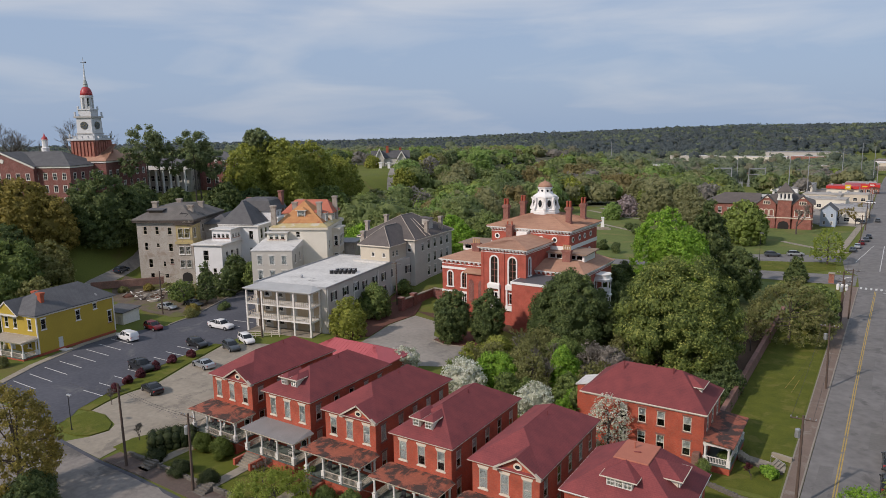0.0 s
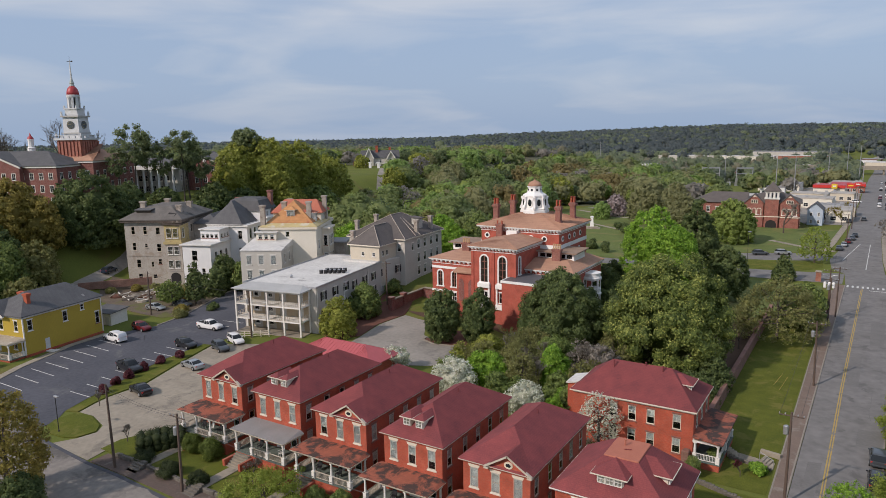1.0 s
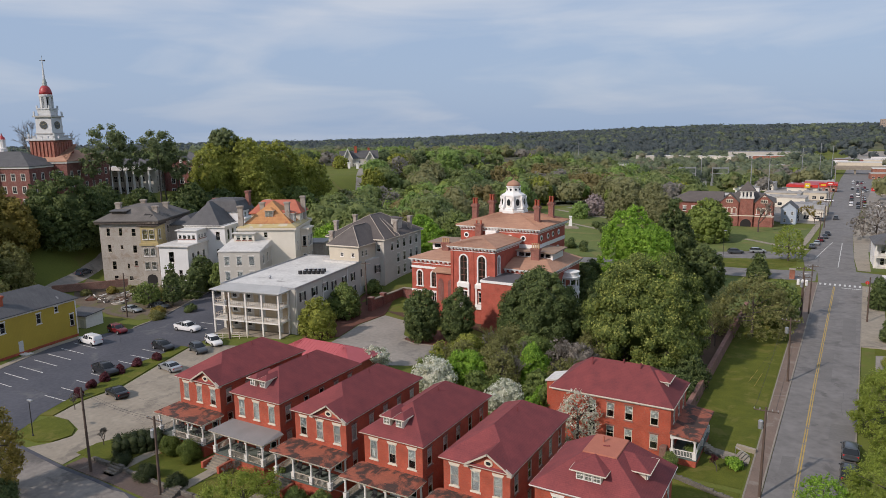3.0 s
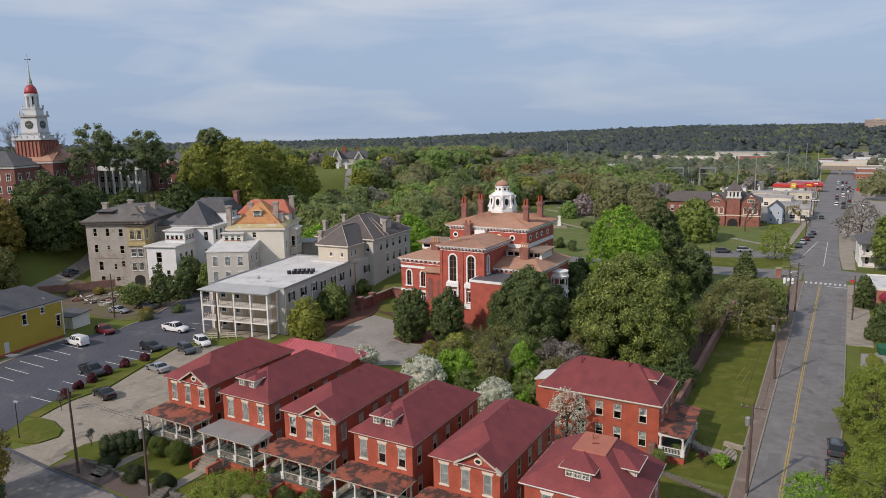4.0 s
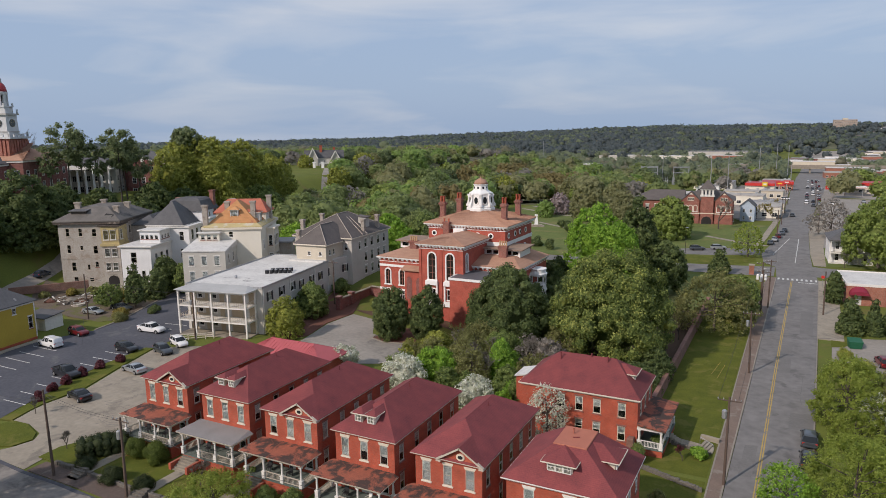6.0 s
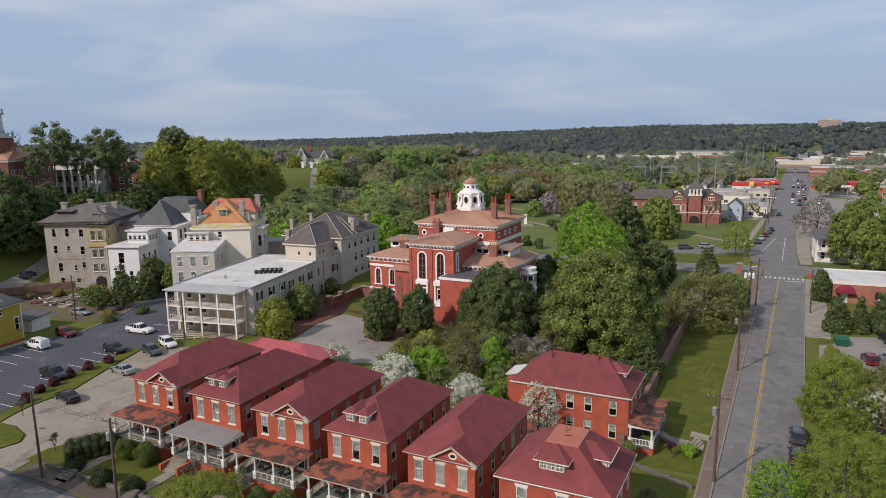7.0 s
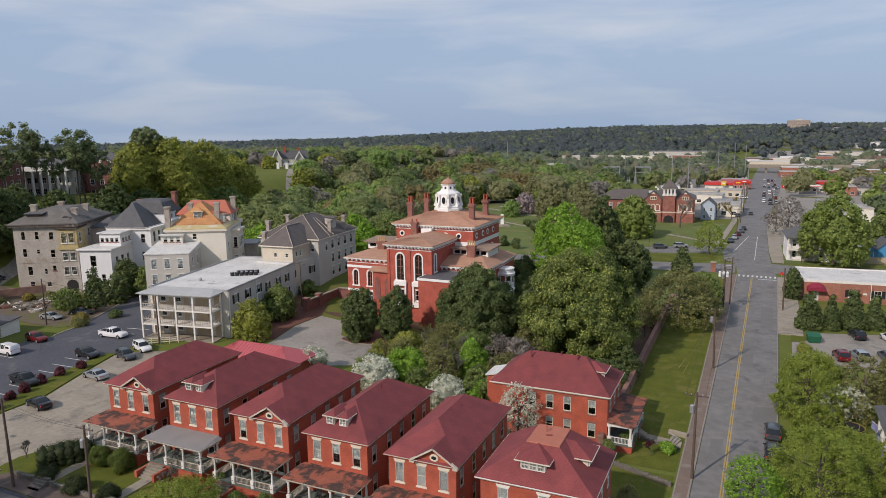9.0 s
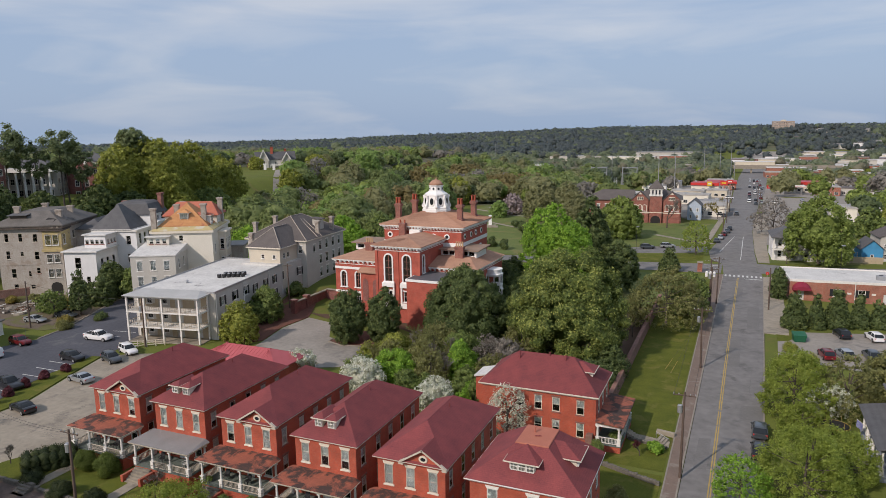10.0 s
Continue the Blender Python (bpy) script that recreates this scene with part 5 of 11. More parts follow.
def mansion():
    h = thing("mansion", pose(0, 0, 1.3), "red brick mansion with terracotta roofs, white trim and domed cupola", "mansion")
    B = MANSION_BRICK
    def block(x0, x1, y0, y1, z1, holes, z0=-1.0):
        s = Shape()
        runs = {"s": ((x0, y0), (x1, y0)), "e": ((x1, y0), (x1, y1)), "n": ((x1, y1), (x0, y1)), "w": ((x0, y1), (x0, y0))}
        for side, (p0, p1) in runs.items():
            wall_run(s, p0, p1, z0, z1, [(u - w / 2, u + w / 2, z, z + hh) for u, z, w, hh, k in holes.get(side, ())], 0.2)
        part("wall", s, B, h)
        for side, (p0, p1) in runs.items():
            for u, z, w, hh, k in holes.get(side, ()):
                if k == "arch":
                    arch_window(h, p0, p1, u, z, w, hh)
                else:
                    window(h, p0, p1, u, z, w, hh, trim=SHELL, head="flat", cols=2, blind=0)
    # main block
    x0, x1, y0, y1, zt = -46.2, -28.4, 74.6, 90.0, 17.6
    block(x0, x1, y0, y1, zt, {"e": [(u, 9.4, 1.1, 3.2, "arch") for u in (2.2, 4.6, 8.0, 11.0)] + [(u, 3.4, 1.2, 3.2, "rect") for u in (3, 7.5, 12)], "w": [(u, 9.4, 1.1, 3.2, "arch") for u in (3, 7.5, 12)]})
    cornice(h, x0, x1, y0, y1, zt + 0.1, 0.8)
    s = Shape()
    ring_box(s, x0, x1, y0, y1, zt - 4.0, zt - 3.2, 0.08)
    part("belt_course", s, SHELL, h, "white belt course")
    for u in (1.4, 11.6, 14.6):
        round_window(h, (x0, y0), (x1, y0), u, zt - 2.0, 0.36)
    for u in (1.8, 5.4, 8.2, 11.6):
        round_window(h, (x1, y0), (x1, y1), u, zt - 2.0, 0.36)
    r = Shape()
    cx, cy = (x0 + x1) / 2, (y0 + y1) / 2
    lo = [(x0 - 0.85, y0 - 0.85), (x1 + 0.85, y0 - 0.85), (x1 + 0.85, y1 + 0.85), (x0 - 0.85, y1 + 0.85)]
    hi = [(cx - 2.4, cy - 2.4), (cx + 2.4, cy - 2.4), (cx + 2.4, cy + 2.4), (cx - 2.4, cy + 2.4)]
    r.loft([[(x, y, zt + 0.1) for x, y in lo], [(x, y, zt + 0.25) for x, y in lo], [(x, y, zt + 2.5) for x, y in hi]])
    roof = part("roof", r, ROOF_TILE, h, "ribbed terracotta-coloured metal roof")
    seams = Shape()
    for i in range(38):
        a = i / 37
        for p, q, u, v in ((lo[0], lo[1], hi[0], hi[1]), (lo[1], lo[2], hi[1], hi[2])):
            P = Vector((p[0] + (q[0] - p[0]) * a, p[1] + (q[1] - p[1]) * a, zt + 0.27))
            Q = Vector((u[0] + (v[0] - u[0]) * a, u[1] + (v[1] - u[1]) * a, zt + 2.52))
            seams.tube(P, Q, 0.05, 0.05, 4)
    tagged(part("roof_seam", seams, ROOF_TILE, roof, "standing seams of the metal roof"), kind="stuff")
    # cupola
    zc = zt + 2.4
    c = part("cupola", Shape().lathe([(3.1, zc - 0.6), (3.1, zc + 0.5), (2.95, zc + 0.6), (2.95, zc + 0.9), (2.55, zc + 1.1), (2.45, zc + 3.4), (2.6, zc + 3.5), (2.6, zc + 3.75), (1.75, zc + 4.25), (1.6, zc + 4.4), (1.45, zc + 5.35), (1.62, zc + 5.45), (1.62, zc + 5.65)], cx, cy, 8, math.pi / 8), SHELL, h, "white octagonal cupola with scrolled buttresses")
    part("cupola_dome", Shape().lathe([(1.55, zc + 5.65), (1.45, zc + 6.0), (1.15, zc + 6.4), (0.7, zc + 6.7), (0.25, zc + 6.85), (0.12, zc + 7.0), (0.05, zc + 7.25)], cx, cy, 16), ROOF_TILE, c, "low copper-brown dome", smooth=True)
    for k in range(8):
        a = k * math.pi / 4
        n = Vector((math.cos(a), math.sin(a), 0))
        m = Matrix.Translation(Vector((cx, cy, zc + 2.25)) + n * 2.27) @ pose(0, 0, 0, 0, 0, math.degrees(a) + 90)
        def oval(s, rx, rz, y0, y1):
            s.loft([[(rx * math.cos(i * math.pi / 8), y, rz * math.sin(i * math.pi / 8)) for i in range(16)] for y in (y1, y0)])
        w = part("cupola_window", cached(("cupola_window",), lambda s: oval(s, 0.62, 0.95, -0.22, 0.1), SHELL), None, c, "", m)
        part("pane", cached(("pane", "oval"), lambda s: oval(s, 0.42, 0.74, -0.25, -0.1), CAR_GLASS), None, w)
        b = a + math.pi / 8
        e = Vector((math.cos(b), math.sin(b), 0))
        q = Shape()
        P = Vector((cx, cy, 0))
        side = Vector((-e.y, e.x, 0)) * 0.24
        ringpts = [(2.3, zc + 3.6), (2.95, zc + 3.45), (2.75, zc + 2.6), (2.95, zc + 1.8), (3.2, zc + 1.3), (3.2, zc + 0.9), (2.3, zc + 0.9)]
        q.loft([[P + e * rr + side * sg + Vector((0, 0, z)) for rr, z in ringpts] for sg in (1, -1)])
        part("buttress", q, SHELL, c)
        m2 = Matrix.Translation(Vector((cx, cy, zc + 4.9)) + n * 1.38) @ pose(0, 0, 0, 0, 0, math.degrees(a) + 90)
        part("lantern_window", cached(("lantern_window",), lambda s: oval(s, 0.22, 0.24, -0.1, 0.1), CAR_GLASS), None, c, "", m2)
    for x, y in ((-44.4, 78.0), (-44.4, 86.2), (-30.4, 79.0), (-30.4, 87.0)):
        s = Shape()
        s.box(x - 0.75, x + 0.75, y - 0.6, y + 0.6, zt, zt + 1.2).box(x - 0.55, x + 0.55, y - 0.45, y + 0.45, zt + 1.2, zt + 3.6).box(x - 0.7, x + 0.7, y - 0.58, y + 0.58, zt + 3.6, zt + 3.85).box(x - 0.8, x + 0.8, y - 0.66, y + 0.66, zt + 3.85, zt + 4.15).box(x - 0.6, x + 0.6, y - 0.5, y + 0.5, zt + 4.15, zt + 4.4)
        ch = part("chimney", s, CHIM_BRICK, h, "tall corniced brick chimney")
        for dx in (-0.32, 0.32):
            for dy in (-0.2, 0.2):
                part("chimney_pot", Shape().lathe([(0.2, zt + 4.4), (0.17, zt + 5.4), (0.22, zt + 5.45), (0.22, zt + 5.6)], x + dx, y + dy, 8), POT, ch, "tall red clay chimney pot")
    # front pavilion
    a0, a1, b0, zp = -42.0, -32.5, 63.0, 15.2
    block(a0, a1, b0, y0, zp, {"s": [(2.75, 8.2, 1.6, 5.3, "arch"), (6.75, 8.2, 1.6, 5.3, "arch"), (2.75, 4.2, 1.5, 2.1, "rect"), (6.75, 4.2, 1.5, 2.1, "rect")], "e": [(1.8, 10.0, 0.8, 3.4, "arch")]})
    cornice(h, a0, a1, b0, y0, zp + 0.1, 0.75, sides="sew")
    r = Shape()
    hip_roof(r, a0 - 0.8, a1 + 0.8, b0 - 0.8, y0 + 0.2, zp + 0.24, zp + 1.35, b0 + 4.4, y0)
    pr = part("pavilion_roof", r, ROOF_TILE, h, "ribbed terracotta-coloured metal roof")
    seams = Shape()
    for i in range(26):
        x = a0 - 0.7 + (a1 - a0 + 1.4) * i / 25
        cxm = (a0 + a1) / 2
        seams.tube((x, b0 - 0.78, zp + 0.26), (cxm + (x - cxm) * 0.02, b0 + 4.35, zp + 1.35), 0.04, 0.04, 4)
    tagged(part("roof_seam", seams, ROOF_TILE, pr, "standing seams of the metal roof"), kind="stuff")
    for u in (2.75, 6.75):
        q = Shape()
        q.soft(a0 + u - 1.35, a0 + u + 1.35, b0 - 0.5, b0, 7.1, 7.98, 0.05)
        for dx in (-1.15, 1.15):
            q.box(a0 + u + dx - 0.16, a0 + u + dx + 0.16, b0 - 0.35, b0, 3.0, 7.1)
        q.box(a0 + u - 1.4, a0 + u + 1.4, b0 - 0.4, b0, 2.9, 3.9)
        part("window_balcony", q, SHELL, h, "white moulded window apron and pilasters")
    q = Shape()
    for x in (a0 + 0.12, a0 + 4.75, a1 - 0.12):
        q.box(x - 0.28, x + 0.28, b0 - 0.14, b0, -1.0, zp - 1.0)
    part("pilaster", q, B, h)
    part("roof_panel", Shape().box(-39.6, -37.2, 73.2, 74.55, 14.6, 17.0), SHELL, h, "white panelled wall below the eaves")
    chimney(h, -41.2, 73.4, 14.0, 18.3, 1.3, 0.9, CHIM_BRICK, 2)
    # west wing
    w0, w1, v0, zw = -53.4, -42.0, 66.0, 11.3
    block(w0, w1, v0, 82.0, zw, {"s": [(2.0, 5.6, 1.15, 3.2, "arch"), (5.4, 5.6, 1.15, 3.2, "arch"), (5.4, 2.6, 1.1, 1.9, "rect")], "w": [(u, 5.6, 1.15, 3.2, "arch") for u in (3, 8, 13)]})
    cornice(h, w0, w1, v0, 82.0, zw + 0.1, 0.6, sides="sw", gap=0.95)
    q = Shape()
    ring_box(q, w0, w1, v0, 82, zw - 2.0, zw - 1.5, 0.07)
    ring_box(q, w0, w1, v0, 82, 4.3, 4.75, 0.1)
    part("belt_course", q, SHELL, h, "white belt course")
    r = Shape()
    r.loft([[(w0 - 0.65, v0 - 0.65, zw + 0.1), (w1, v0 - 0.65, zw + 0.1), (w1, 82.5, zw + 0.1), (w0 - 0.65, 82.5, zw + 0.1)], [(w0 + 3, v0 + 5, zw + 1.2), (w1, v0 + 5, zw + 1.2), (w1, 80, zw + 1.2), (w0 + 3, 80, zw + 1.2)]])
    part("wing_roof", r, ROOF_TILE, h, "shallow terracotta-coloured metal roof")
    part("side_bay", Shape().box(-46.6, -42.0, 64.6, 66.0, -1, 9.3), B, h)
    part("bay_roof", Shape().slab([(-47.2, 64.1, 9.35), (-42.0, 64.1, 9.35), (-42.0, 66.0, 9.95), (-47.2, 66.0, 9.95)], 0.25), ROOF_TILE, h)
    for u in (1.1, 3.4):
        # Darker brick plate set proud of the wall draws each arch.
        part("blind_arch", Shape().loft([[(-46.6 + u + 0.65 * cxx, 64.56 + dy, zz) for cxx, zz in ((-1, 3.2), (1, 3.2), (1, 7.0), (0.7, 7.6), (0, 7.9), (-0.7, 7.6), (-1, 7.0))] for dy in (0.03, 0.0)]), DARK_BRICK, h, "blind arch drawn as a darker brick plate")
    def lantern(x0, x1, y0, y1, z, n, m):
        s = Shape()
        wall_run(s, (x0, y0), (x1, y0), z, z + 1.5, [(0.3 + (x1 - x0 - 0.6) * i / n + 0.1, 0.3 + (x1 - x0 - 0.6) * (i + 1) / n - 0.1, z + 0.35, z + 1.25) for i in range(n)])
        wall_run(s, (x1, y0), (x1, y1), z, z + 1.5)
        wall_run(s, (x0, y1), (x0, y0), z, z + 1.5)
        c = part("clerestory", s, SHELL, h, "white clerestory with small panes")
        ww = (x1 - x0 - 0.6) / n - 0.2
        for i in range(n):
            window(c, (x0, y0), (x1, y0), 0.3 + (x1 - x0 - 0.6) * (i + 0.5) / n, z + 0.35, ww, 0.9, bars=0, sill=False, blind=0, trim=SHELL)
        part("clerestory_roof", Shape().slab([(x0 - 0.8, y0 - 0.8, z + 1.7), (x1 + 0.8, y0 - 0.8, z + 1.7), (x1 + 0.8, y1 + 0.4, z + 1.9), (x0 - 0.8, y1 + 0.4, z + 1.9)], 0.22), ROOF_BUFF, c, "buff flat clerestory roof")
    lantern(-53.0, -46.6, 74.0, 79.5, zw + 0.7, 3, 0)
    chimney(h, -48.0, 71.2, zw, zw + 2.9, 1.7, 0.9, CHIM_BRICK, 4, POT_PALE, 0.95)
    # east wing and low annexe
    e0, e1, f0, ze = -32.5, -22.8, 67.6, 10.6
    block(e0, e1, f0, 84.0, ze, {"s": [(2.4, 5.6, 1.2, 3.2, "arch"), (6.5, 5.6, 1.2, 3.2, "arch")], "e": [(u, 5.4, 1.2, 3.2, "arch") for u in (2.5, 7, 11.5)]})
    cornice(h, e0, e1, f0, 84.0, ze + 0.1, 0.6, sides="se", gap=0.95)
    r = Shape()
    r.loft([[(e0, f0 - 0.65, ze + 0.1), (e1 + 0.65, f0 - 0.65, ze + 0.1), (e1 + 0.65, 84.5, ze + 0.1), (e0, 84.5, ze + 0.1)], [(e0, f0 + 4, ze + 1.5), (e1 - 2.5, f0 + 4, ze + 1.5), (e1 - 2.5, 82, ze + 1.5), (e0, 82, ze + 1.5)]])
    er = part("wing_roof", r, ROOF_TILE, h, "shallow terracotta-coloured metal roof")
    seams = Shape()
    for i in range(20):
        a = i / 19
        seams.tube((e0 + (e1 + 0.6 - e0) * a, f0 - 0.63, ze + 0.12), (e0 + (e1 - 2.5 - e0) * a, f0 + 4, ze + 1.5), 0.04, 0.04, 4)
    tagged(part("roof_seam", seams, ROOF_TILE, er, "standing seams of the metal roof"), kind="stuff")
    lantern(-34.0 + 1.6, -24.6, 73.2, 79.0, ze + 1.2, 5, 0)
    chimney(h, -27.6, 71.6, ze, ze + 3.7, 1.7, 0.9, CHIM_BRICK, 4, POT_PALE, 1.0)
    part("annexe_wall", Shape().box(-33.6, -26.2, 59.4, 67.6, -1, 9.6), B, h)
    q = Shape()
    ring_box(q, -33.6, -26.2, 59.4, 67.55, 9.3, 9.75, 0.18)
    part("annexe_cornice", q, SHELL, h)
    part("annexe_roof", Shape().box(-33.6, -26.2, 59.4, 67.55, 9.5, 9.72), LEAD, h, "flat dark membrane roof")
    # round balconies on the east side
    for z in (1.8, 4.8, 8.0):
        b = part("balcony", Shape().lathe([(1.9, z), (2.0, z + 0.35), (2.0, z + 0.45), (1.7, z + 0.5), (1.7, z + 1.2), (1.85, z + 1.25), (1.85, z + 1.4)], -21.9, 76.0, 16), SHELL, h, "white bowed balcony")
    for a in (-1.2, -0.4, 0.4, 1.2):
        column(h, -21.9 + 1.7 * math.cos(a), 76 + 1.7 * math.sin(a), -0.8, 8.0, 0.14, SHELL)


mansion()
s = Shape()
s.box(-60.2, -59.8, 60, 72, 0.8, 3.9).box(-59.8, -54, 71.6, 72, 0.8, 4.2)
# Dark brick stands for the shade over most of this wall.
wl = solo("garden_wall", s, DARK_BRICK, "red brick garden wall with stone coping", "garden wall")
part("coping", Shape().soft(-60.35, -59.65, 59.8, 72.2, 3.9, 4.1).soft(-59.65, -54, 71.45, 72.15, 4.2, 4.4), CONCRETE, wl)
for y in (60, 64.5):
    part("gate_pier", Shape().box(-60.5, -59.5, y - 0.5, y + 0.5, 0.8, 4.4).soft(-60.65, -59.35, y - 0.65, y + 0.65, 4.4, 4.65), DARK_BRICK, wl)

# ---- pale buildings and the yellow house by the car park ----
def rows_of(us, zs, w, h, **o):
    return [(u, z, w, h, dict(o)) for z in zs for u in us]


def porch_building():
    h = thing("porch_building", pose(-79.6, 37.6, 1.3, 0, 0, 10), "pale grey flat-roofed apartment house with three-tier white porch", "apartment house")
    X, Y, H = 16.7, 32.0, 8.7
    east = rows_of((2.6, 7.0, 11.2), (6.0,), 1.1, 1.7, shut=True, head="flat") + rows_of((14.8, 19.2, 23.2, 28), (5.6,), 1.0, 1.7, shut=True, head="flat") + rows_of((2.6, 7.0, 11.2, 19.2, 23.2), (2.6,), 1.1, 1.7, shut=True, head="flat") + [(27.0, 2.2, 1.0, 2.1, dict(door=True))]
    south = [(u, z, 1.0, 2.1, dict(door=True)) for z in (0.25, 3.1, 5.9) for u in (9.2, 13.2)] + rows_of((3.0, 6.2), (0.9, 3.6, 6.4), 1.1, 1.5, blind=0)
    walls(h, 0, X, 0, Y, -1.5, H, STUCCO_GREY, {"s": south, "e": east})
    part("flat_roof", Shape().box(0.15, X - 0.15, 0.15, Y - 0.15, H + 0.01, H + 0.12), ROOF_WHITE, h, "stained white membrane roof")
    q = Shape()
    ring_box(q, 0.15, X - 0.15, 0.15, Y - 0.15, H + 0.01, H + 0.38, 0.2)
    part("parapet", q, METAL_GREY, h, "grey metal roof edge")
    # roof plant
    for i in range(11):
        x, y = 10.2 + 0.85 * (i % 6) + 0.3 * (i // 6), 12.5 + 1.9 * (i // 6) + 0.35 * (i % 6)
        u = part("condenser", Shape().lathe([(0.42, H + 0.12), (0.42, H + 0.8), (0.38, H + 0.86)], x, y, 10), BLACK_METAL, h, "dark air-conditioning condenser")
        part("condenser_fan", Shape().lathe([(0.3, H + 0.86), (0.3, H + 0.9)], x, y, 8), METAL_GREY, u)
    part("vent_hood", Shape().lathe([(0.25, H), (0.25, H + 0.5), (0.35, H + 0.5), (0.1, H + 0.8)], 6.5, 7.0, 8), METAL_GREY, h)
    wing = [(12.0, 28.4), (16.72, 28.4), (19.3, 35.8), (12.0, 36.4)]
    w = part("rear_wing", Shape().loft([[(x, y, z) for x, y in wing] for z in (-1.5, H + 0.14)]), STUCCO_GREY, h)
    part("wing_roof", Shape().loft([[(x, y, z) for x, y in wing] for z in (H + 0.15, H + 0.42)]), ROOF_WHITE, w)
    for u, z in ((2.3, 2.2), (4.4, 5.6), (6.4, 5.6)):
        window(w, wing[1], wing[2], u, z, 1.0, 1.7, shut=True, head="flat", out=0.12)
    for u in (0.2, 10.2, 20.6):
        part("downpipe", Shape().tube((X + 0.1, u, -0.5), (X + 0.1, u, H), 0.09), TRIM, h, "white downpipe")
    # porch
    for xa, xb in ((0.4, 2.2), (4.2, 4.9), (7.4, 8.4), (10.0, 12.4), (13.8, 15.0)):
        part("wall_panel", Shape().box(xa, xb, -0.06, -0.004, -0.8, 8.5), TAN_PANEL, h, "tan wall panel behind the porch")
    for z in (2.2, 5.2):
        part("wall_panel", Shape().box(2.2, 4.2, -0.05, -0.004, z, z + 1.2), TAN_PANEL, h, "tan wall panel behind the porch")
    p0, p1, d = 0.6, 15.4, 3.6
    for z in (0.15, 2.95, 5.75):
        part("porch_floor", Shape().box(p0, p1, -d, 0, z - 0.25, z), TRIM if z > 1 else CONCRETE, h, "white porch deck")
    for i in range(5):
        x = p0 + 0.15 + (p1 - p0 - 0.3) * i / 4
        part("porch_post", Shape().box(x - 0.15, x + 0.15, -d + 0.02, -d + 0.32, -1.0, 8.3), TRIM, h)
    for x in (p0 + 0.15, p1 - 0.15):
        part("porch_post", Shape().box(x - 0.13, x + 0.13, -0.35, -0.05, -1.0, 8.3), TRIM, h)
    part("porch_beam", Shape().box(p0, p1, -d, -d + 0.34, 8.3, 8.6).box(p0, p0 + 0.3, -d, 0, 8.3, 8.6).box(p1 - 0.3, p1, -d, 0, 8.3, 8.6), TRIM, h)
    r = Shape()
    r.loft([[(p0 - 0.4, -d - 0.4, 8.6), (p1 + 0.4, -d - 0.4, 8.6), (p1 + 0.4, 0, 8.6), (p0 - 0.4, 0, 8.6)], [(p0 - 0.4, -d - 0.4, 8.72), (p1 + 0.4, -d - 0.4, 8.72), (p1 + 0.4, 0, 8.72), (p0 - 0.4, 0, 8.72)], [(p0 + 1.6, -0.05, 9.25), (p1 - 1.6, -0.05, 9.25), (p1 - 1.6, 0, 9.25), (p0 + 1.6, 0, 9.25)]])
    part("porch_roof", r, surf("pale_metal_porch_roof", (0.42, 0.42, 0.41), (0.34, 0.34, 0.33), rough=0.6, scale=0.6), h, "pale grey hipped porch roof")
    for z in (2.95, 5.75):
        q = Shape()
        rail(q, (p0 + 0.2, -d + 0.17), (p1 - 0.2, -d + 0.17), z, 0.95, 0.45)
        rail(q, (p1 - 0.15, -d + 0.3), (p1 - 0.15, -0.3), z, 0.95, 0.45)
        rail(q, (p0 + 0.15, -d + 0.3), (p0 + 0.15, -0.3), z, 0.95, 0.45)
        part("railing", q, AGED_TRIM, h, "thin pale porch railing")


porch_building()


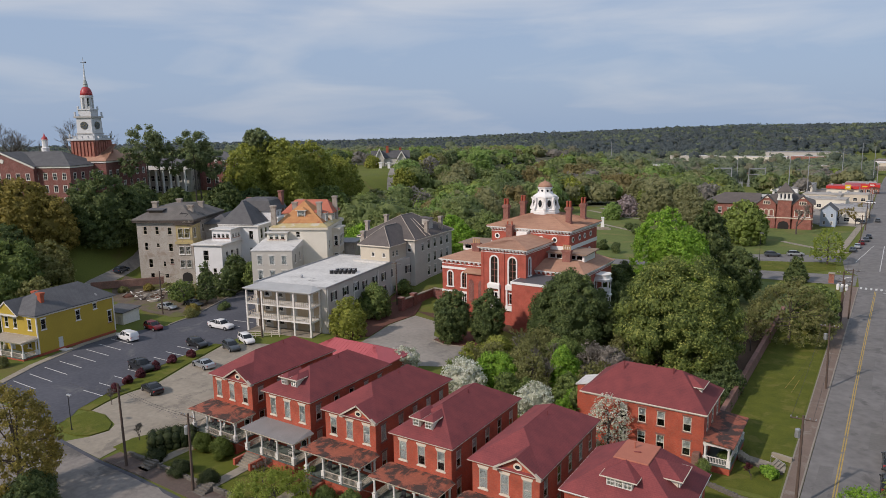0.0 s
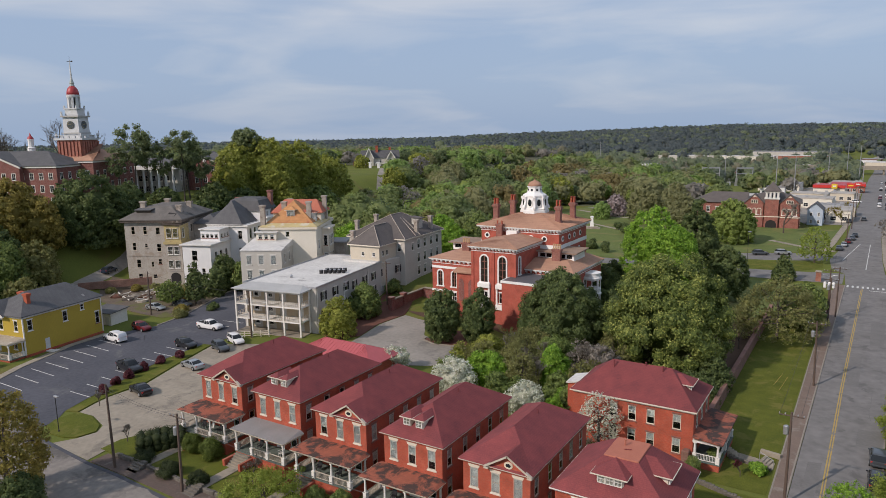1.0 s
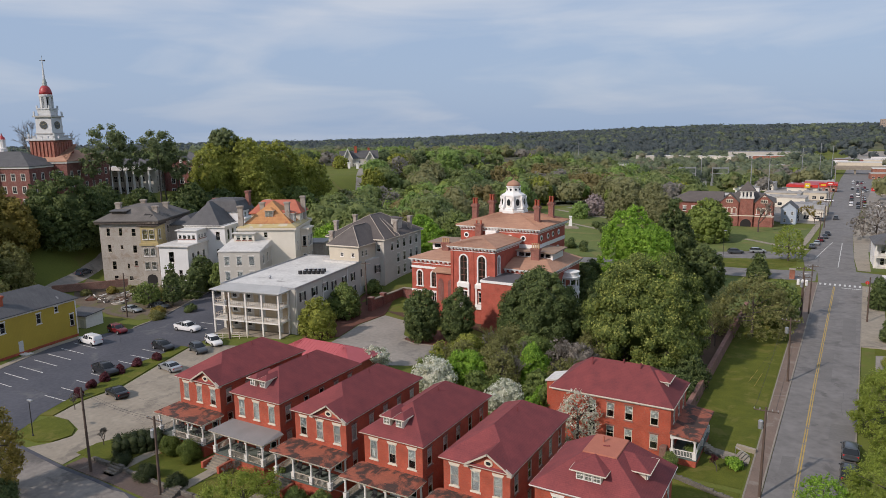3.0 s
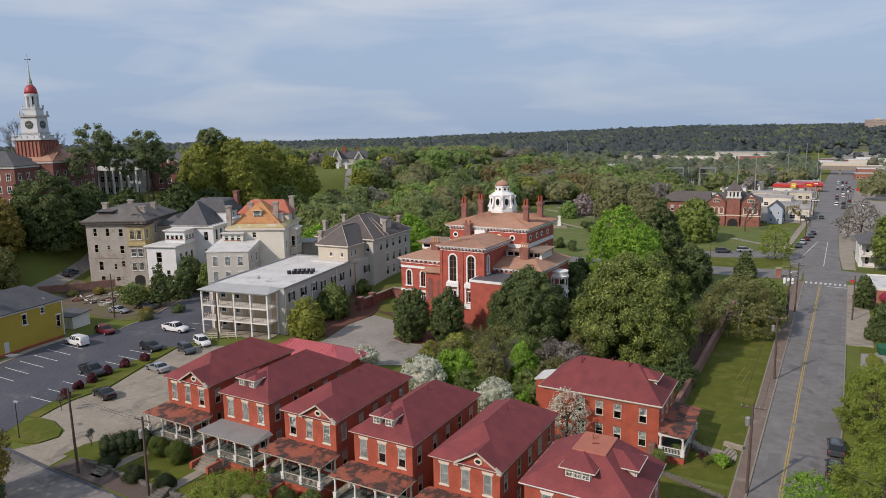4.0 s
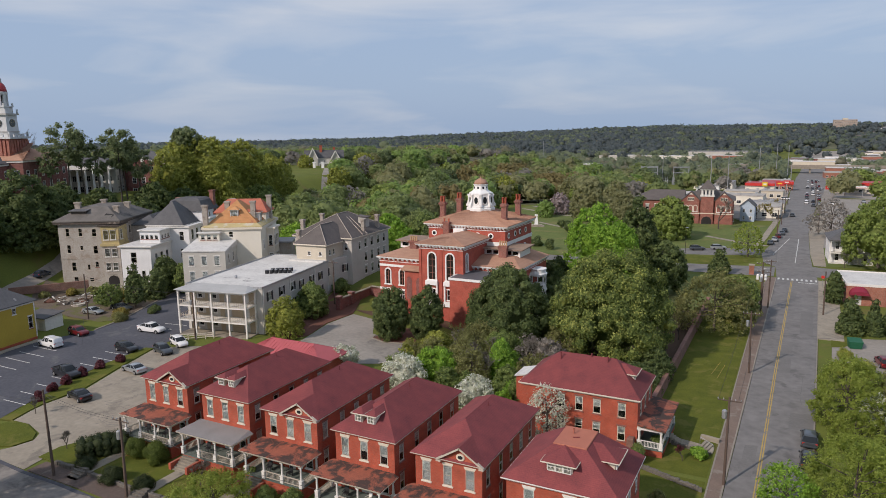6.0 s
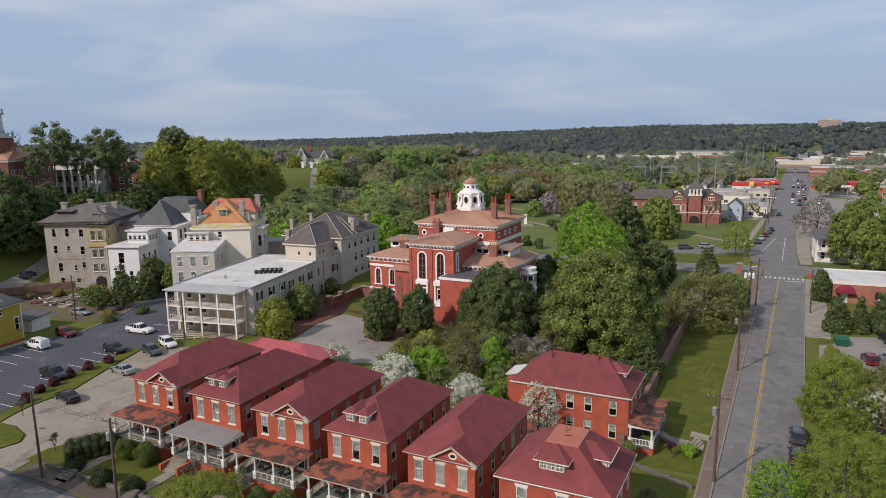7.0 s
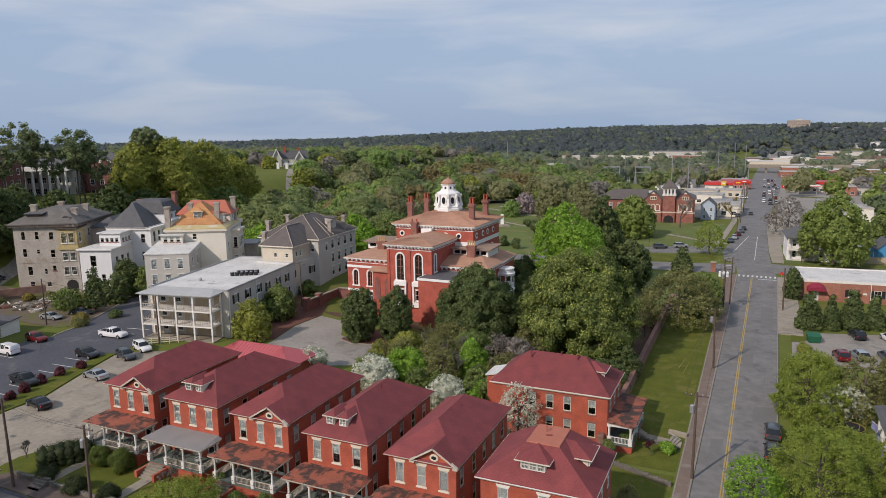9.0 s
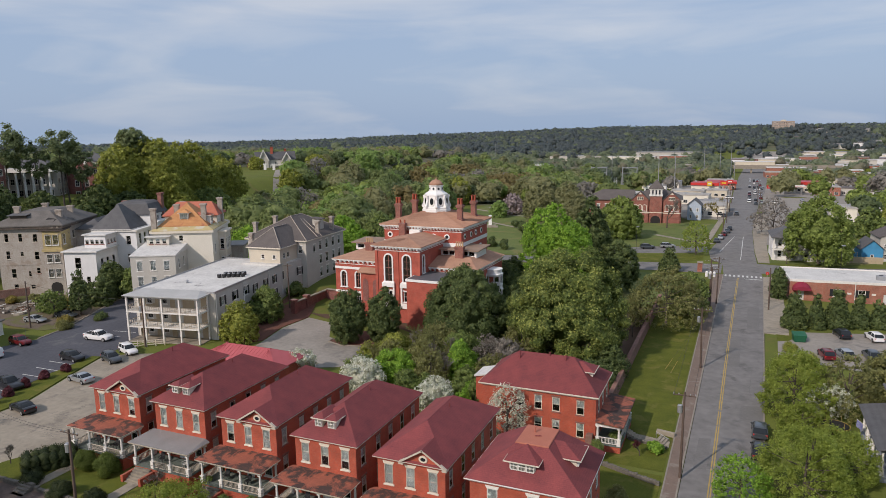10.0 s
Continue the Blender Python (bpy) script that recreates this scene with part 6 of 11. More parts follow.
def hip_building():
    h = thing("hipped_apartment_house", pose(-75.6, 66.0, 4.2, 0, 0, 4), "beige apartment house with brown slate hip roofs and chimneys", "apartment house")
    # low front block
    walls(h, 0, 7.8, 0, 8.0, 0.5, 9.6, STUCCO_BEIGE, {"s": rows_of((3.4, 6.3), (7.2,), 0.8, 0.9, blind=0), "e": rows_of((1.6, 3.2), (7.2,), 0.8, 1.2, blind=0)})
    s = Shape()
    hip_roof(s, -0.5, 8.3, -0.5, 10.0, 9.75, 13.6, 4.0, 10.0)
    part("front_roof", s, ROOF_BROWN, h, "brown slate hip roof")
    walls(h, -5.2, 10.2, 7.0, 25.0, -2.0, 10.2, STUCCO_GREY, {"e": rows_of((3.6,), (7.2,), 1.0, 1.7, head="flat") + rows_of((6.4, 9.4, 12.6, 15.6), (0.9, 4.0, 7.3), 1.2, 2.1, head="flat", trim=TRIM, blind=0.5), "s": [(13.9, 7.4, 1.0, 1.7, dict(head="flat"))]})
    s = Shape()
    hip_roof(s, -5.7, 10.7, 6.5, 25.5, 10.36, 14.9, 13.5, 18.5)
    r = part("main_roof", s, ROOF_BROWN, h, "brown slate hip roof with pale ridge flashings")
    for a, b in (((10.7, 6.5, 10.4), (2.5, 13.5, 14.95)), ((-5.7, 6.5, 10.4), (2.5, 13.5, 14.95)), ((10.7, 25.5, 10.4), (2.5, 18.5, 14.95)), ((2.5, 13.5, 14.95), (2.5, 18.5, 14.95)), ((8.3, -0.5, 9.8), (3.9, 4.0, 13.65)), ((-0.5, -0.5, 9.8), (3.9, 4.0, 13.65)), ((3.9, 4.0, 13.65), (3.9, 9.0, 13.65)), ((10.7, 11.5, 10.5), (4.0, 15.5, 14.0)), ((10.7, 13.5, 10.5), (4.0, 16.5, 14.0))):
        part("ridge_flashing", Shape().tube(a, b, 0.1, 0.1, 5), CHIM_PALE, r, "pale metal ridge flashing")
    for q in ((-5.7, 10.7, 6.5, 25.5, 10.1, 10.36), (-0.5, 8.3, -0.5, 6.5, 9.5, 9.75)):
        f = Shape()
        ring_box(f, *q, 0.03)
        part("fascia", f, TRIM_CREAM, h)
    for x, y, z in ((-4.6, 9.5, 13.8), (-4.0, 17.0, 14.4), (9.4, 14.0, 13.9), (9.4, 20.8, 14.2), (-0.2, 1.5, 12.6)):
        chimney(h, x, y, 9.5, z, 0.85, 0.85, CHIM_PALE)
    d = part("roof_dormer", Shape().box(6.6, 8.6, 16.5, 18.3, 11.4, 14.0), STUCCO_GREY, h)
    part("dormer_roof", Shape().slab([(6.2, 16.2, 14.3), (9.0, 16.2, 14.0), (9.0, 18.6, 14.0), (6.2, 18.6, 14.3)], 0.15), ROOF_BROWN, d)
    part("parapet", Shape().box(-1.2, 7.8, -1.4, -0.002, 4.2, 6.3), ROOF_WHITE, h)


hip_building()


def cream_house():
    h = thing("cream_apartment_house", pose(-95.3, 51.2, 2.0, 0, 0, 28), "cream stucco apartment house with patchy orange slate roof", "apartment house")
    walls(h, 0, 9.4, 0, 14, -1.5, 11.0, STUCCO_GREY, {"s": rows_of((1.9, 4.7, 7.5), (0.9, 4.5, 7.9), 1.2, 2.1, head="flat", blind=0.9), "e": rows_of((2.5, 6.0, 9.4), (7.9,), 0.95, 2.1, blind=0)})
    part("shed_roof", Shape().loft([[(x, -0.15, 10.98), (x, -0.15, 11.2), (x, 10.4, 12.45), (x, 10.4, 10.98)] for x in (-0.15, 9.55)]), ROOF_WHITE, h, "white metal shed roof of the rear wing")
    walls(h, 1.2, 6.0, 7.6, 9, 11.5, 14.0, STUCCO_CREAM, {"s": rows_of((1.0, 2.4, 3.8), (12.5,), 0.9, 1.15, blind=0.5)})
    part("attic_roof", Shape().box(0.8, 6.4, 7.1, 9, 14.0, 14.2), ROOF_WHITE, h)
    side = rows_of((2.5,), (5.0, 9.5), 1.0, 2.2, head="flat") + rows_of((7.0, 8.6, 13.5), (5.2, 9.6), 0.9, 2.2, head="flat")
    walls(h, 2.0, 15.2, 9.0, 25.0, -1.5, 15.0, STUCCO_CREAM, {"e": side, "s": [(6.3, 12.8, 0.95, 1.3, dict(blind=0))]})
    part("cornice", (lambda s: (ring_box(s, 2.0, 15.2, 9.0, 25.0, 14.6, 15.1, 0.45), s)[1])(Shape()), TRIM_CREAM, h)
    lo = [(1.6, 8.6), (15.6, 8.6), (15.6, 25.4), (1.6, 25.4)]
    hi = [(3.2, 10.4), (14.0, 10.4), (14.0, 23.6), (3.2, 23.6)]
    part("roof_skirt", Shape().loft([[(x, y, 15.1) for x, y in lo], [(x, y, 15.25) for x, y in lo], [(x, y, 16.0) for x, y in hi]]), ROOF_MOSS, h, "mossy yellow roof skirt")
    s = Shape()
    hip_roof(s, 3.0, 14.2, 10.2, 20.5, 16.05, 20.9, 14.6, 16.4)
    part("roof", s, ROOF_ORANGE, h, "patchy orange and tan slate roof")
    gable_dormer(h, 0, 0, 0, 1.9, 2.0, 2.6, TRIM, ROOF_ORANGE, pose(8.6, 11.5, 16.9), 1, 0.35)
    walls(h, 2.6, 14.6, 17.0, 24.0, 15.3, 17.6, STUCCO_CREAM, {"e": rows_of((2.2, 4.6), (16.1,), 0.8, 1.1, blind=0)}, "attic_wall")
    s = Shape()
    hip_roof(s, 2.1, 15.1, 16.5, 24.5, 17.7, 20.6, 4.6, 12.8, "x")
    part("back_roof", s, ROOF_CORAL, h, "coral red tiled back roof")
    gable_dormer(h, 0, 0, 0, 1.7, 1.7, 2.4, TRIM, ROOF_CORAL, pose(14.2, 13.6, 16.4, 0, 0, 90), 1, 0.35)
    for x, y, z in ((2.4, 9.8, 20.3), (6.2, 14.6, 20.6), (12.8, 12.6, 20.8), (5.6, 21.5, 20.6), (14.6, 21.0, 21.4)):
        chimney(h, x, y, 15, z, 1.1, 0.9, CHIM_PALE)
    walls(h, 15.2, 16.9, 14.6, 19.6, -1.5, 13.8, TRIM_CREAM, {"e": rows_of((1.0, 2.5, 4.0), (1.5, 5.4, 9.8), 0.95, 2.5, head="flat", blind=0), "s": rows_of((0.85,), (1.5, 5.4, 9.8), 0.9, 2.5, head="flat", blind=0)}, "bay")
    part("bay_roof", Shape().soft(15.0, 17.3, 14.2, 20.0, 13.8, 14.2, 0.1), TRIM_CREAM, h)
    part("rear_porch", Shape().box(15.2, 19.5, 20.0, 26.0, -1.5, 9.5), STUCCO_TAN, h)
    part("rear_porch_roof", Shape().soft(14.8, 20.0, 19.5, 26.5, 9.5, 9.9, 0.1), ROOF_TIN, h)


cream_house()


def white_house():
    h = thing("white_apartment_house", pose(-118.6, 53.6, 2.4, 0, 0, 20), "white stucco apartment house with dark grey slate roof", "apartment house")
    walls(h, 0, 7.6, 0, 10, -1.5, 9.8, STUCCO_WHITE, {"s": rows_of((2.0, 5.4), (2.0,), 1.0, 2.2, blind=0) + [(3.2, 6.0, 1.5, 2.6, dict(blind=0))], "e": rows_of((2.4, 4.8, 7.4), (1.6, 5.5), 1.1, 2.5, blind=0)})
    part("wing_roof", Shape().soft(-0.5, 8.1, -0.5, 10, 9.8, 10.15, 0.1), ROOF_WHITE, h)
    walls(h, 2.4, 7.6, 4.6, 10, 10.1, 13.0, STUCCO_WHITE, {"s": rows_of((0.7, 1.9, 3.1, 4.3), (11.0,), 0.9, 1.1, blind=0.3), "e": rows_of((1.2, 2.6, 4.0), (11.0,), 0.9, 1.1, blind=0.3)})
    part("attic_roof", Shape().soft(2.0, 8.0, 4.2, 10, 13.0, 13.3, 0.1), ROOF_WHITE, h)
    side = rows_of((1.8, 4.2, 6.6), (1.5, 5.6, 10.0), 1.15, 2.6, head="flat", blind=0)
    walls(h, 2.0, 12.6, 9.5, 26, -1.5, 13.6, STUCCO_WHITE, {"e": side, "s": [(8.6, 10.0, 1.2, 2.2, dict(blind=0)), (8.6, 5.6, 1.2, 2.2, dict(blind=0))]})
    part("cornice", (lambda s: (ring_box(s, 2.0, 12.6, 9.5, 26, 13.2, 13.65, 0.4), s)[1])(Shape()), TRIM, h)
    s = Shape()
    hip_roof(s, 1.5, 11.6, 9.0, 20.0, 13.75, 19.4, 13.6, 15.2)
    part("roof", s, ROOF_GREY, h, "steep dark slate roof")
    walls(h, 3.0, 12.4, 17.5, 26.0, 13.65, 16.4, STUCCO_WHITE, {"e": rows_of((2.4, 4.2, 6.4), (14.3,), 0.9, 1.5, blind=0)}, "attic_wall")
    part("back_roof", Shape().loft([[(2.5, 17.0, 16.4), (12.9, 17.0, 16.4), (12.9, 26.5, 16.4), (2.5, 26.5, 16.4)], [(3.6, 18.2, 19.0), (11.6, 18.2, 19.0), (11.6, 25.4, 19.0), (3.6, 25.4, 19.0)], [(4.6, 19.2, 19.5), (10.6, 19.2, 19.5), (10.6, 24.4, 19.5), (4.6, 24.4, 19.5)]]), ROOF_GREY, h, "grey slate mansard roof")
    part("eaves", (lambda q: (ring_box(q, 1.5, 11.6, 9.0, 20.0, 13.66, 13.8, 0.05), q)[1])(Shape()), TRIM, h)
    chimney(h, 12.0, 24.8, 13, 21.2, 1.0, 1.4, CHIM_BRICK)
    chimney(h, 4.0, 22, 15, 19.5, 1.2, 1.0, CHIM_BRICK)
    walls(h, 12.6, 14.2, 17.5, 23.0, -1.5, 14.4, STUCCO_WHITE, {"e": rows_of((1.1, 2.75, 4.4), (1.5, 5.6, 10.2), 1.1, 2.5, blind=0), "s": rows_of((0.8,), (5.6, 10.2), 0.9, 2.5, blind=0)}, "east_bay")
    part("bay_roof", Shape().soft(12.5, 14.6, 17.1, 23.4, 14.4, 14.7, 0.1), TRIM, h)


white_house()


def tan_house():
    h = thing("derelict_apartment_house", pose(-136.0, 50.0, 2.2, 0, 0, 29), "derelict tan stucco apartment house with broken eaves and grey roof", "apartment house")
    X, Y, H = 14.6, 19.0, 15.6
    hollow = dict(blind=0, cols=1, trim=AGED_TRIM)
    south = rows_of((2.2,), (12.0, 7.9), 0.95, 2.0, **hollow) + [(5.3, 12.0, 0.95, 2.0, hollow), (5.3, 8.6, 0.8, 1.1, hollow), (8.6, 11.9, 1.1, 1.9, hollow), (8.6, 7.6, 1.1, 2.0, hollow), (3.0, 3.4, 1.1, 2.2, hollow), (6.6, 3.6, 0.7, 1.4, hollow), (8.6, 4.3, 0.9, 1.4, hollow), (3.2, 0.3, 1.1, 1.6, hollow), (7.0, 0.6, 1.1, 1.1, hollow)]
    east = rows_of((6.5, 10.5, 15), (11.8, 7.6, 3.6), 1.05, 2.0, **hollow)
    walls(h, 0, X, 0, Y, -1.5, H, STUCCO_TAN, {"s": south, "e": east})
    part("belt_course", (lambda s: (ring_box(s, 0, X, 0, Y, 6.4, 6.7, 0.08), s)[1])(Shape()), STUCCO_TAN, h)
    b = part("bay", Shape().box(10.7, 14.9, -1.0, 4.0, 2.6, 9.6), STUCCO_TAN, h, "projecting bay")
    part("bay_foot", Shape().box(10.7, 14.9, -0.9, 0.0, -1.5, 2.6), STUCCO_TAN, h)
    # Near-black plate on the wall, in place of the archway's shade.
    part("archway", Shape().loft([[(12.8 + 1.3 * a, -0.93 + d, z) for a, z in ((-1, -0.5), (1, -0.5), (1, 1.4), (0.7, 2.0), (0, 2.3), (-0.7, 2.0), (-1, 1.4))] for d in (0.02, 0)]), SHADE_IN, h, "dark plate for the shade in an arched entrance")
    for z, t in ((3.5, 0), (7.0, 0)):
        for u in (1.2, 2.9):
            window(b, (10.7, -1.0), (14.9, -1.0), u, z, 1.25, 2.0, blind=0, out=0.12)
        window(b, (14.9, -1.0), (14.9, 4.0), 1.4, z, 1.2, 2.0, blind=0, out=0.12)
    t = part("bay_top", Shape().box(10.7, 14.9, -1.0, 4.0, 10.2, 14.4).box(10.4, 15.2, -1.3, 4.0, 9.6, 10.2), surf("peeling_yellow_paint", (0.47, 0.38, 0.17), (0.36, 0.28, 0.15), scale=0.8, stain=(0.2, 0.17, 0.14), stain_at=0.6, stain_scale=0.8), h, "yellow-painted rotting bay")
    for u in (1.2, 2.9):
        window(t, (10.7, -1.0), (14.9, -1.0), u, 11.2, 1.3, 2.4, blind=0, out=0.12)
    window(t, (14.9, -1.0), (14.9, 4.0), 1.4, 11.2, 1.2, 2.4, blind=0, out=0.12)
    part("bay_roof", Shape().slab([(10.2, -1.4, 14.9), (15.3, -1.4, 14.7), (15.3, 4.2, 15.0), (10.2, 4.2, 15.2)], 0.3), BARK, h, "charred broken bay roof")
    s = Shape()
    lo = [(-0.9, -0.9), (X + 0.9, -0.9), (X + 0.9, Y + 0.9), (-0.9, Y + 0.9)]
    hi = [(4.2, 4.8), (10.4, 4.8), (10.4, 14.5), (4.2, 14.5)]
    s.loft([[(x, y, H) for x, y in lo], [(x, y, H + 0.25) for x, y in lo], [(x, y, H + 3.2) for x, y in hi]])
    part("roof", s, surf("old_grey_roof", (0.165, 0.15, 0.135), (0.095, 0.087, 0.08), scale=0.5, stain=(0.04, 0.037, 0.035), stain_at=0.64, stain_scale=0.25), h, "weathered grey roof with holes")
    part("eaves_board", (lambda q: (ring_box(q, -0.3, X + 0.3, -0.3, Y + 0.3, H - 0.55, H - 0.01, 0.45), q)[1])(Shape()), surf("rotten_brown_eaves", (0.13, 0.1, 0.08), (0.05, 0.042, 0.038), scale=1.2, stain=(0.3, 0.26, 0.22), stain_at=0.62, stain_scale=0.6), h, "dark rotten eaves boards")
    # Near-black plate on the roof stands for the shade in a hole.
    part("roof_hole", Shape().slab([(10.6, 0.6, H + 0.98), (12.9, 0.2, H + 0.82), (13.4, 1.4, H + 1.45), (11.2, 1.9, H + 1.75)], 0.05), SHADE_IN, h, "dark plate for the shade in an eaves hole")
    d = part("roof_dormer", Shape().box(2.6, 6.2, 1.8, 5.5, H, H + 2.4), BARK, h)
    part("dormer_roof", Shape().slab([(2.2, 1.3, H + 2.5), (6.6, 1.3, H + 2.5), (6.6, 6.0, H + 2.9), (2.2, 6.0, H + 2.9)], 0.15), ROOF_GREY, d)
    for x, y, z in ((3.2, 4.5, H + 4.4), (5.6, 13.5, H + 4.2), (12.6, 4.5, H + 3.4), (12.2, 12.0, H + 3.6)):
        chimney(h, x, y, H, z, 1.3, 0.9, CHIM_PALE)
    # rear range
    walls(h, X, X + 6.5, 8.0, 26, -1.5, 13.5, STUCCO_TAN, {"e": rows_of((3, 7, 11, 15), (9.8, 5.6), 1.0, 2.0, **hollow), "s": rows_of((3.0,), (9.8, 5.6), 1.0, 2.0, **hollow)})
    s = Shape()
    hip_roof(s, X - 0.2, X + 7.1, 7.4, 26.6, 13.6, 15.8, 11, 23)
    part("rear_roof", s, ROOF_GREY, h)


tan_house()


def yellow_house():
    h = thing("yellow_house", pose(-107.4, 3.4, 1.0, 0, 0, 9), "mustard yellow clapboard house with grey roof and porch", "house")
    X, Y, H = 9.2, 16.0, 7.6
    wt_ = dict(blind=0, cols=1, trim=TRIM, sill=True, head="flat")
    east = [(1.3, 4.9, 0.95, 1.9, wt_), (8.2, 4.8, 0.95, 1.9, wt_), (11.9, 6.0, 0.8, 1.1, wt_), (15.0, 2.6, 0.9, 2.3, dict(wt_)), (4.3, 0.6, 0.95, 2.1, dict(door=True))]
    walls(h, 0, X, 0, Y, 0.75, H, YELLOW, {"e": east, "s": [(u, 4.9, 0.95, 1.9, wt_) for u in (1.3, 3.6, 7.4)] + [(2.4, 0.9, 1.0, 2.1, dict(door=True)), (6.8, 1.6, 0.95, 1.7, wt_)]})
    part("foundation", Shape().box(-0.05, X + 0.05, -0.05, Y + 0.05, -1.5, 0.75), RED_BRICK, h)
    q = Shape()
    ring_box(q, 0, X, 0, Y, H - 0.35, H, 0.08)
    part("frieze", q, TRIM, h, "white frieze board")
    for x, y in ((0, 0), (X, 0), (X, Y), (0, Y)):
        part("corner_board", Shape().box(x - 0.1, x + 0.1, y - 0.1, y + 0.1, 0.75, H - 0.35), TRIM, h)
    s = Shape()
    hip_roof(s, -0.5, X + 0.5, -0.5, Y + 0.5, H + 0.16, H + 3.3, 4.2, 12.5)
    r = part("roof", s, ROOF_GREY, h)
    part("roof_patch", Shape().slab([(6.2, 5.2, H + 2.3), (7.8, 5.0, H + 1.3), (7.9, 6.0, H + 1.24), (6.4, 6.4, H + 2.16)], 0.03), ROOF_TIN, r, "pale torn roof patch")
    part("roof_patch", Shape().slab([(8.2, 12.8, H + 1.1), (9.1, 12.7, H + 0.52), (9.1, 13.1, H + 0.52), (8.2, 13.2, H + 1.1)], 0.03), ROOF_TIN, r, "pale torn roof patch")
    chimney(h, 7.0, 2.9, H + 0.6, H + 3.4, 0.8, 0.7, surf("orange_red_chimney", (0.42, 0.10, 0.05), scale=2))
    chimney(h, 1.2, 6.0, H + 0.6, H + 2.6, 0.8, 0.7, surf("orange_red_chimney", (0.42, 0.10, 0.05), scale=2))
    # front gable
    g = Shape()
    g.loft([[(-0.2, -0.7, H), (5.2, -0.7, H), (2.5, -0.7, H + 2.1)], [(-0.2, 3.0, H), (5.2, 3.0, H), (2.5, 3.0, H + 2.1)]])
    part("front_gable", g, YELLOW, h)
    q = Shape()
    for a in (-0.5, 5.5):
        q.loft([[(a, y, H - 0.05), (2.5, y, H + 2.3), (2.5, y, H + 2.05), (a * 0.9 + 0.25, y, H - 0.05)] for y in (-0.9, -0.65)])
    q.box(-0.5, 5.5, -0.9, -0.6, H - 0.3, H - 0.05)
    part("gable_trim", q, TRIM, h)
    q = Shape()
    for a, b in ((-0.6, 2.5), (5.6, 2.5)):
        f4 = [(a, -0.95, H - 0.02), (a, 3.2, H - 0.02), (b, 4.2, H + 2.36), (b, -0.95, H + 2.36)]
        q.face(*f4)
    part("gable_roof", q, ROOF_GREY, h)
    porch(h, 0.2, X - 0.1, -3.0, 0.0, 0.75, 3.5, surf("weathered_tan_roofing", (0.4, 0.35, 0.28), (0.28, 0.235, 0.19), scale=0.7, stain=(0.5, 0.45, 0.38), stain_at=0.58, stain_scale=0.7), 0, 4, "weathered tan porch roof")
    q = Shape()
    for i in range(5):
        q.box(X + 0.9 + 0.05, X + 1.9, 3.9 + 0.28 * i + 0.9, 4.2 + 0.28 * i + 0.9, -0.8, 0.5 - 0.17 * i)
    q.box(X, X + 1.9, 3.6, 4.8, 0.4, 0.5)
    part("side_steps", q, TRIM, h, "small white side steps")


yellow_house()
s = Shape()
s.box(0, 5.6, 0, 4.2, -0.6, 2.6)
sh = solo("shed", s, TRIM, "small white shed with dark low roof", "shed", at_ground(-109.5, 23.4, 10))
part("shed_roof", Shape().slab([(-0.4, -0.4, 2.6), (6.0, -0.4, 2.6), (6.0, 4.6, 3.0), (-0.4, 4.6, 3.0)], 0.16), ROOF_GREY, sh)
part("shed_door", Shape().box(4.1, 5.1, -0.04, -0.003, -0.4, 1.7), DOOR_WHITE, sh)
# low building with a pink roof behind the row
ph = thing("pink_roofed_house", pose(-53.6, 23.6, 1.3), "low house with a bright pink-red metal hip roof", "house")
walls(ph, 0.5, 15.8, 0.5, 7.5, -0.5, 3.0, RED_BRICK, {"s": rows_of((3, 8, 13), (0.8,), 1.0, 1.5)})
s = Shape()
hip_roof(s, 0, 16.3, 0, 8.0, 3.1, 4.9, 4.0, 12.3, "x")
pr = part("roof", s, ROOF_PINK, ph)
s = Shape()
for i in range(25):
    x = 0.3 + 15.7 * i / 24
    xt = min(max(x, 4.0), 12.3)
    s.tube((x, 0.02, 3.13), (xt, 4.0, 4.93), 0.03, 0.03, 4)
    s.tube((x, 7.98, 3.13), (xt, 4.0, 4.93), 0.03, 0.03, 4)
tagged(part("roof_seam", s, ROOF_PINK, pr, "standing seams of the metal roof"), kind="stuff")

# ---- trees ----
LEAF_BOX = leafy("clipped_boxwood_leaves", (0.07, 0.1, 0.02), (0.2, 0.25, 0.05), (0.13, 0.17, 0.034))
LEAF_HEDGE = leafy("dark_hedge_leaves", (0.03, 0.045, 0.018), (0.085, 0.108, 0.04), (0.055, 0.073, 0.027))
LEAF_DARK = leafy("dark_evergreen_leaves", (0.06, 0.09, 0.034), (0.205, 0.25, 0.085), (0.12, 0.162, 0.055))
LEAF_MAGNOLIA = leafy("glossy_magnolia_leaves", (0.078, 0.116, 0.034), (0.45, 0.475, 0.13), (0.2, 0.25, 0.064))
LEAF_MID = leafy("mid_green_leaves", (0.1, 0.145, 0.046), (0.32, 0.38, 0.11), (0.19, 0.25, 0.07))
LEAF_BRIGHT = leafy("bright_spring_leaves", (0.125, 0.25, 0.034), (0.4, 0.6, 0.09), (0.255, 0.42, 0.055), 0.5)
LEAF_LIME = leafy("yellow_green_leaves", (0.19, 0.215, 0.045), (0.49, 0.51, 0.115), (0.33, 0.355, 0.075), 0.5)
LEAF_OLIVE = leafy("olive_budding_twigs", (0.165, 0.17, 0.066), (0.38, 0.38, 0.145), (0.265, 0.268, 0.102), 0.55)
LEAF_AMBER = leafy("amber_new_leaves", (0.19, 0.16, 0.042), (0.44, 0.36, 0.09), (0.305, 0.25, 0.062))
LEAF_GREY = leafy("grey_bare_twigs", (0.18, 0.165, 0.142), (0.42, 0.38, 0.335), (0.29, 0.262, 0.228))
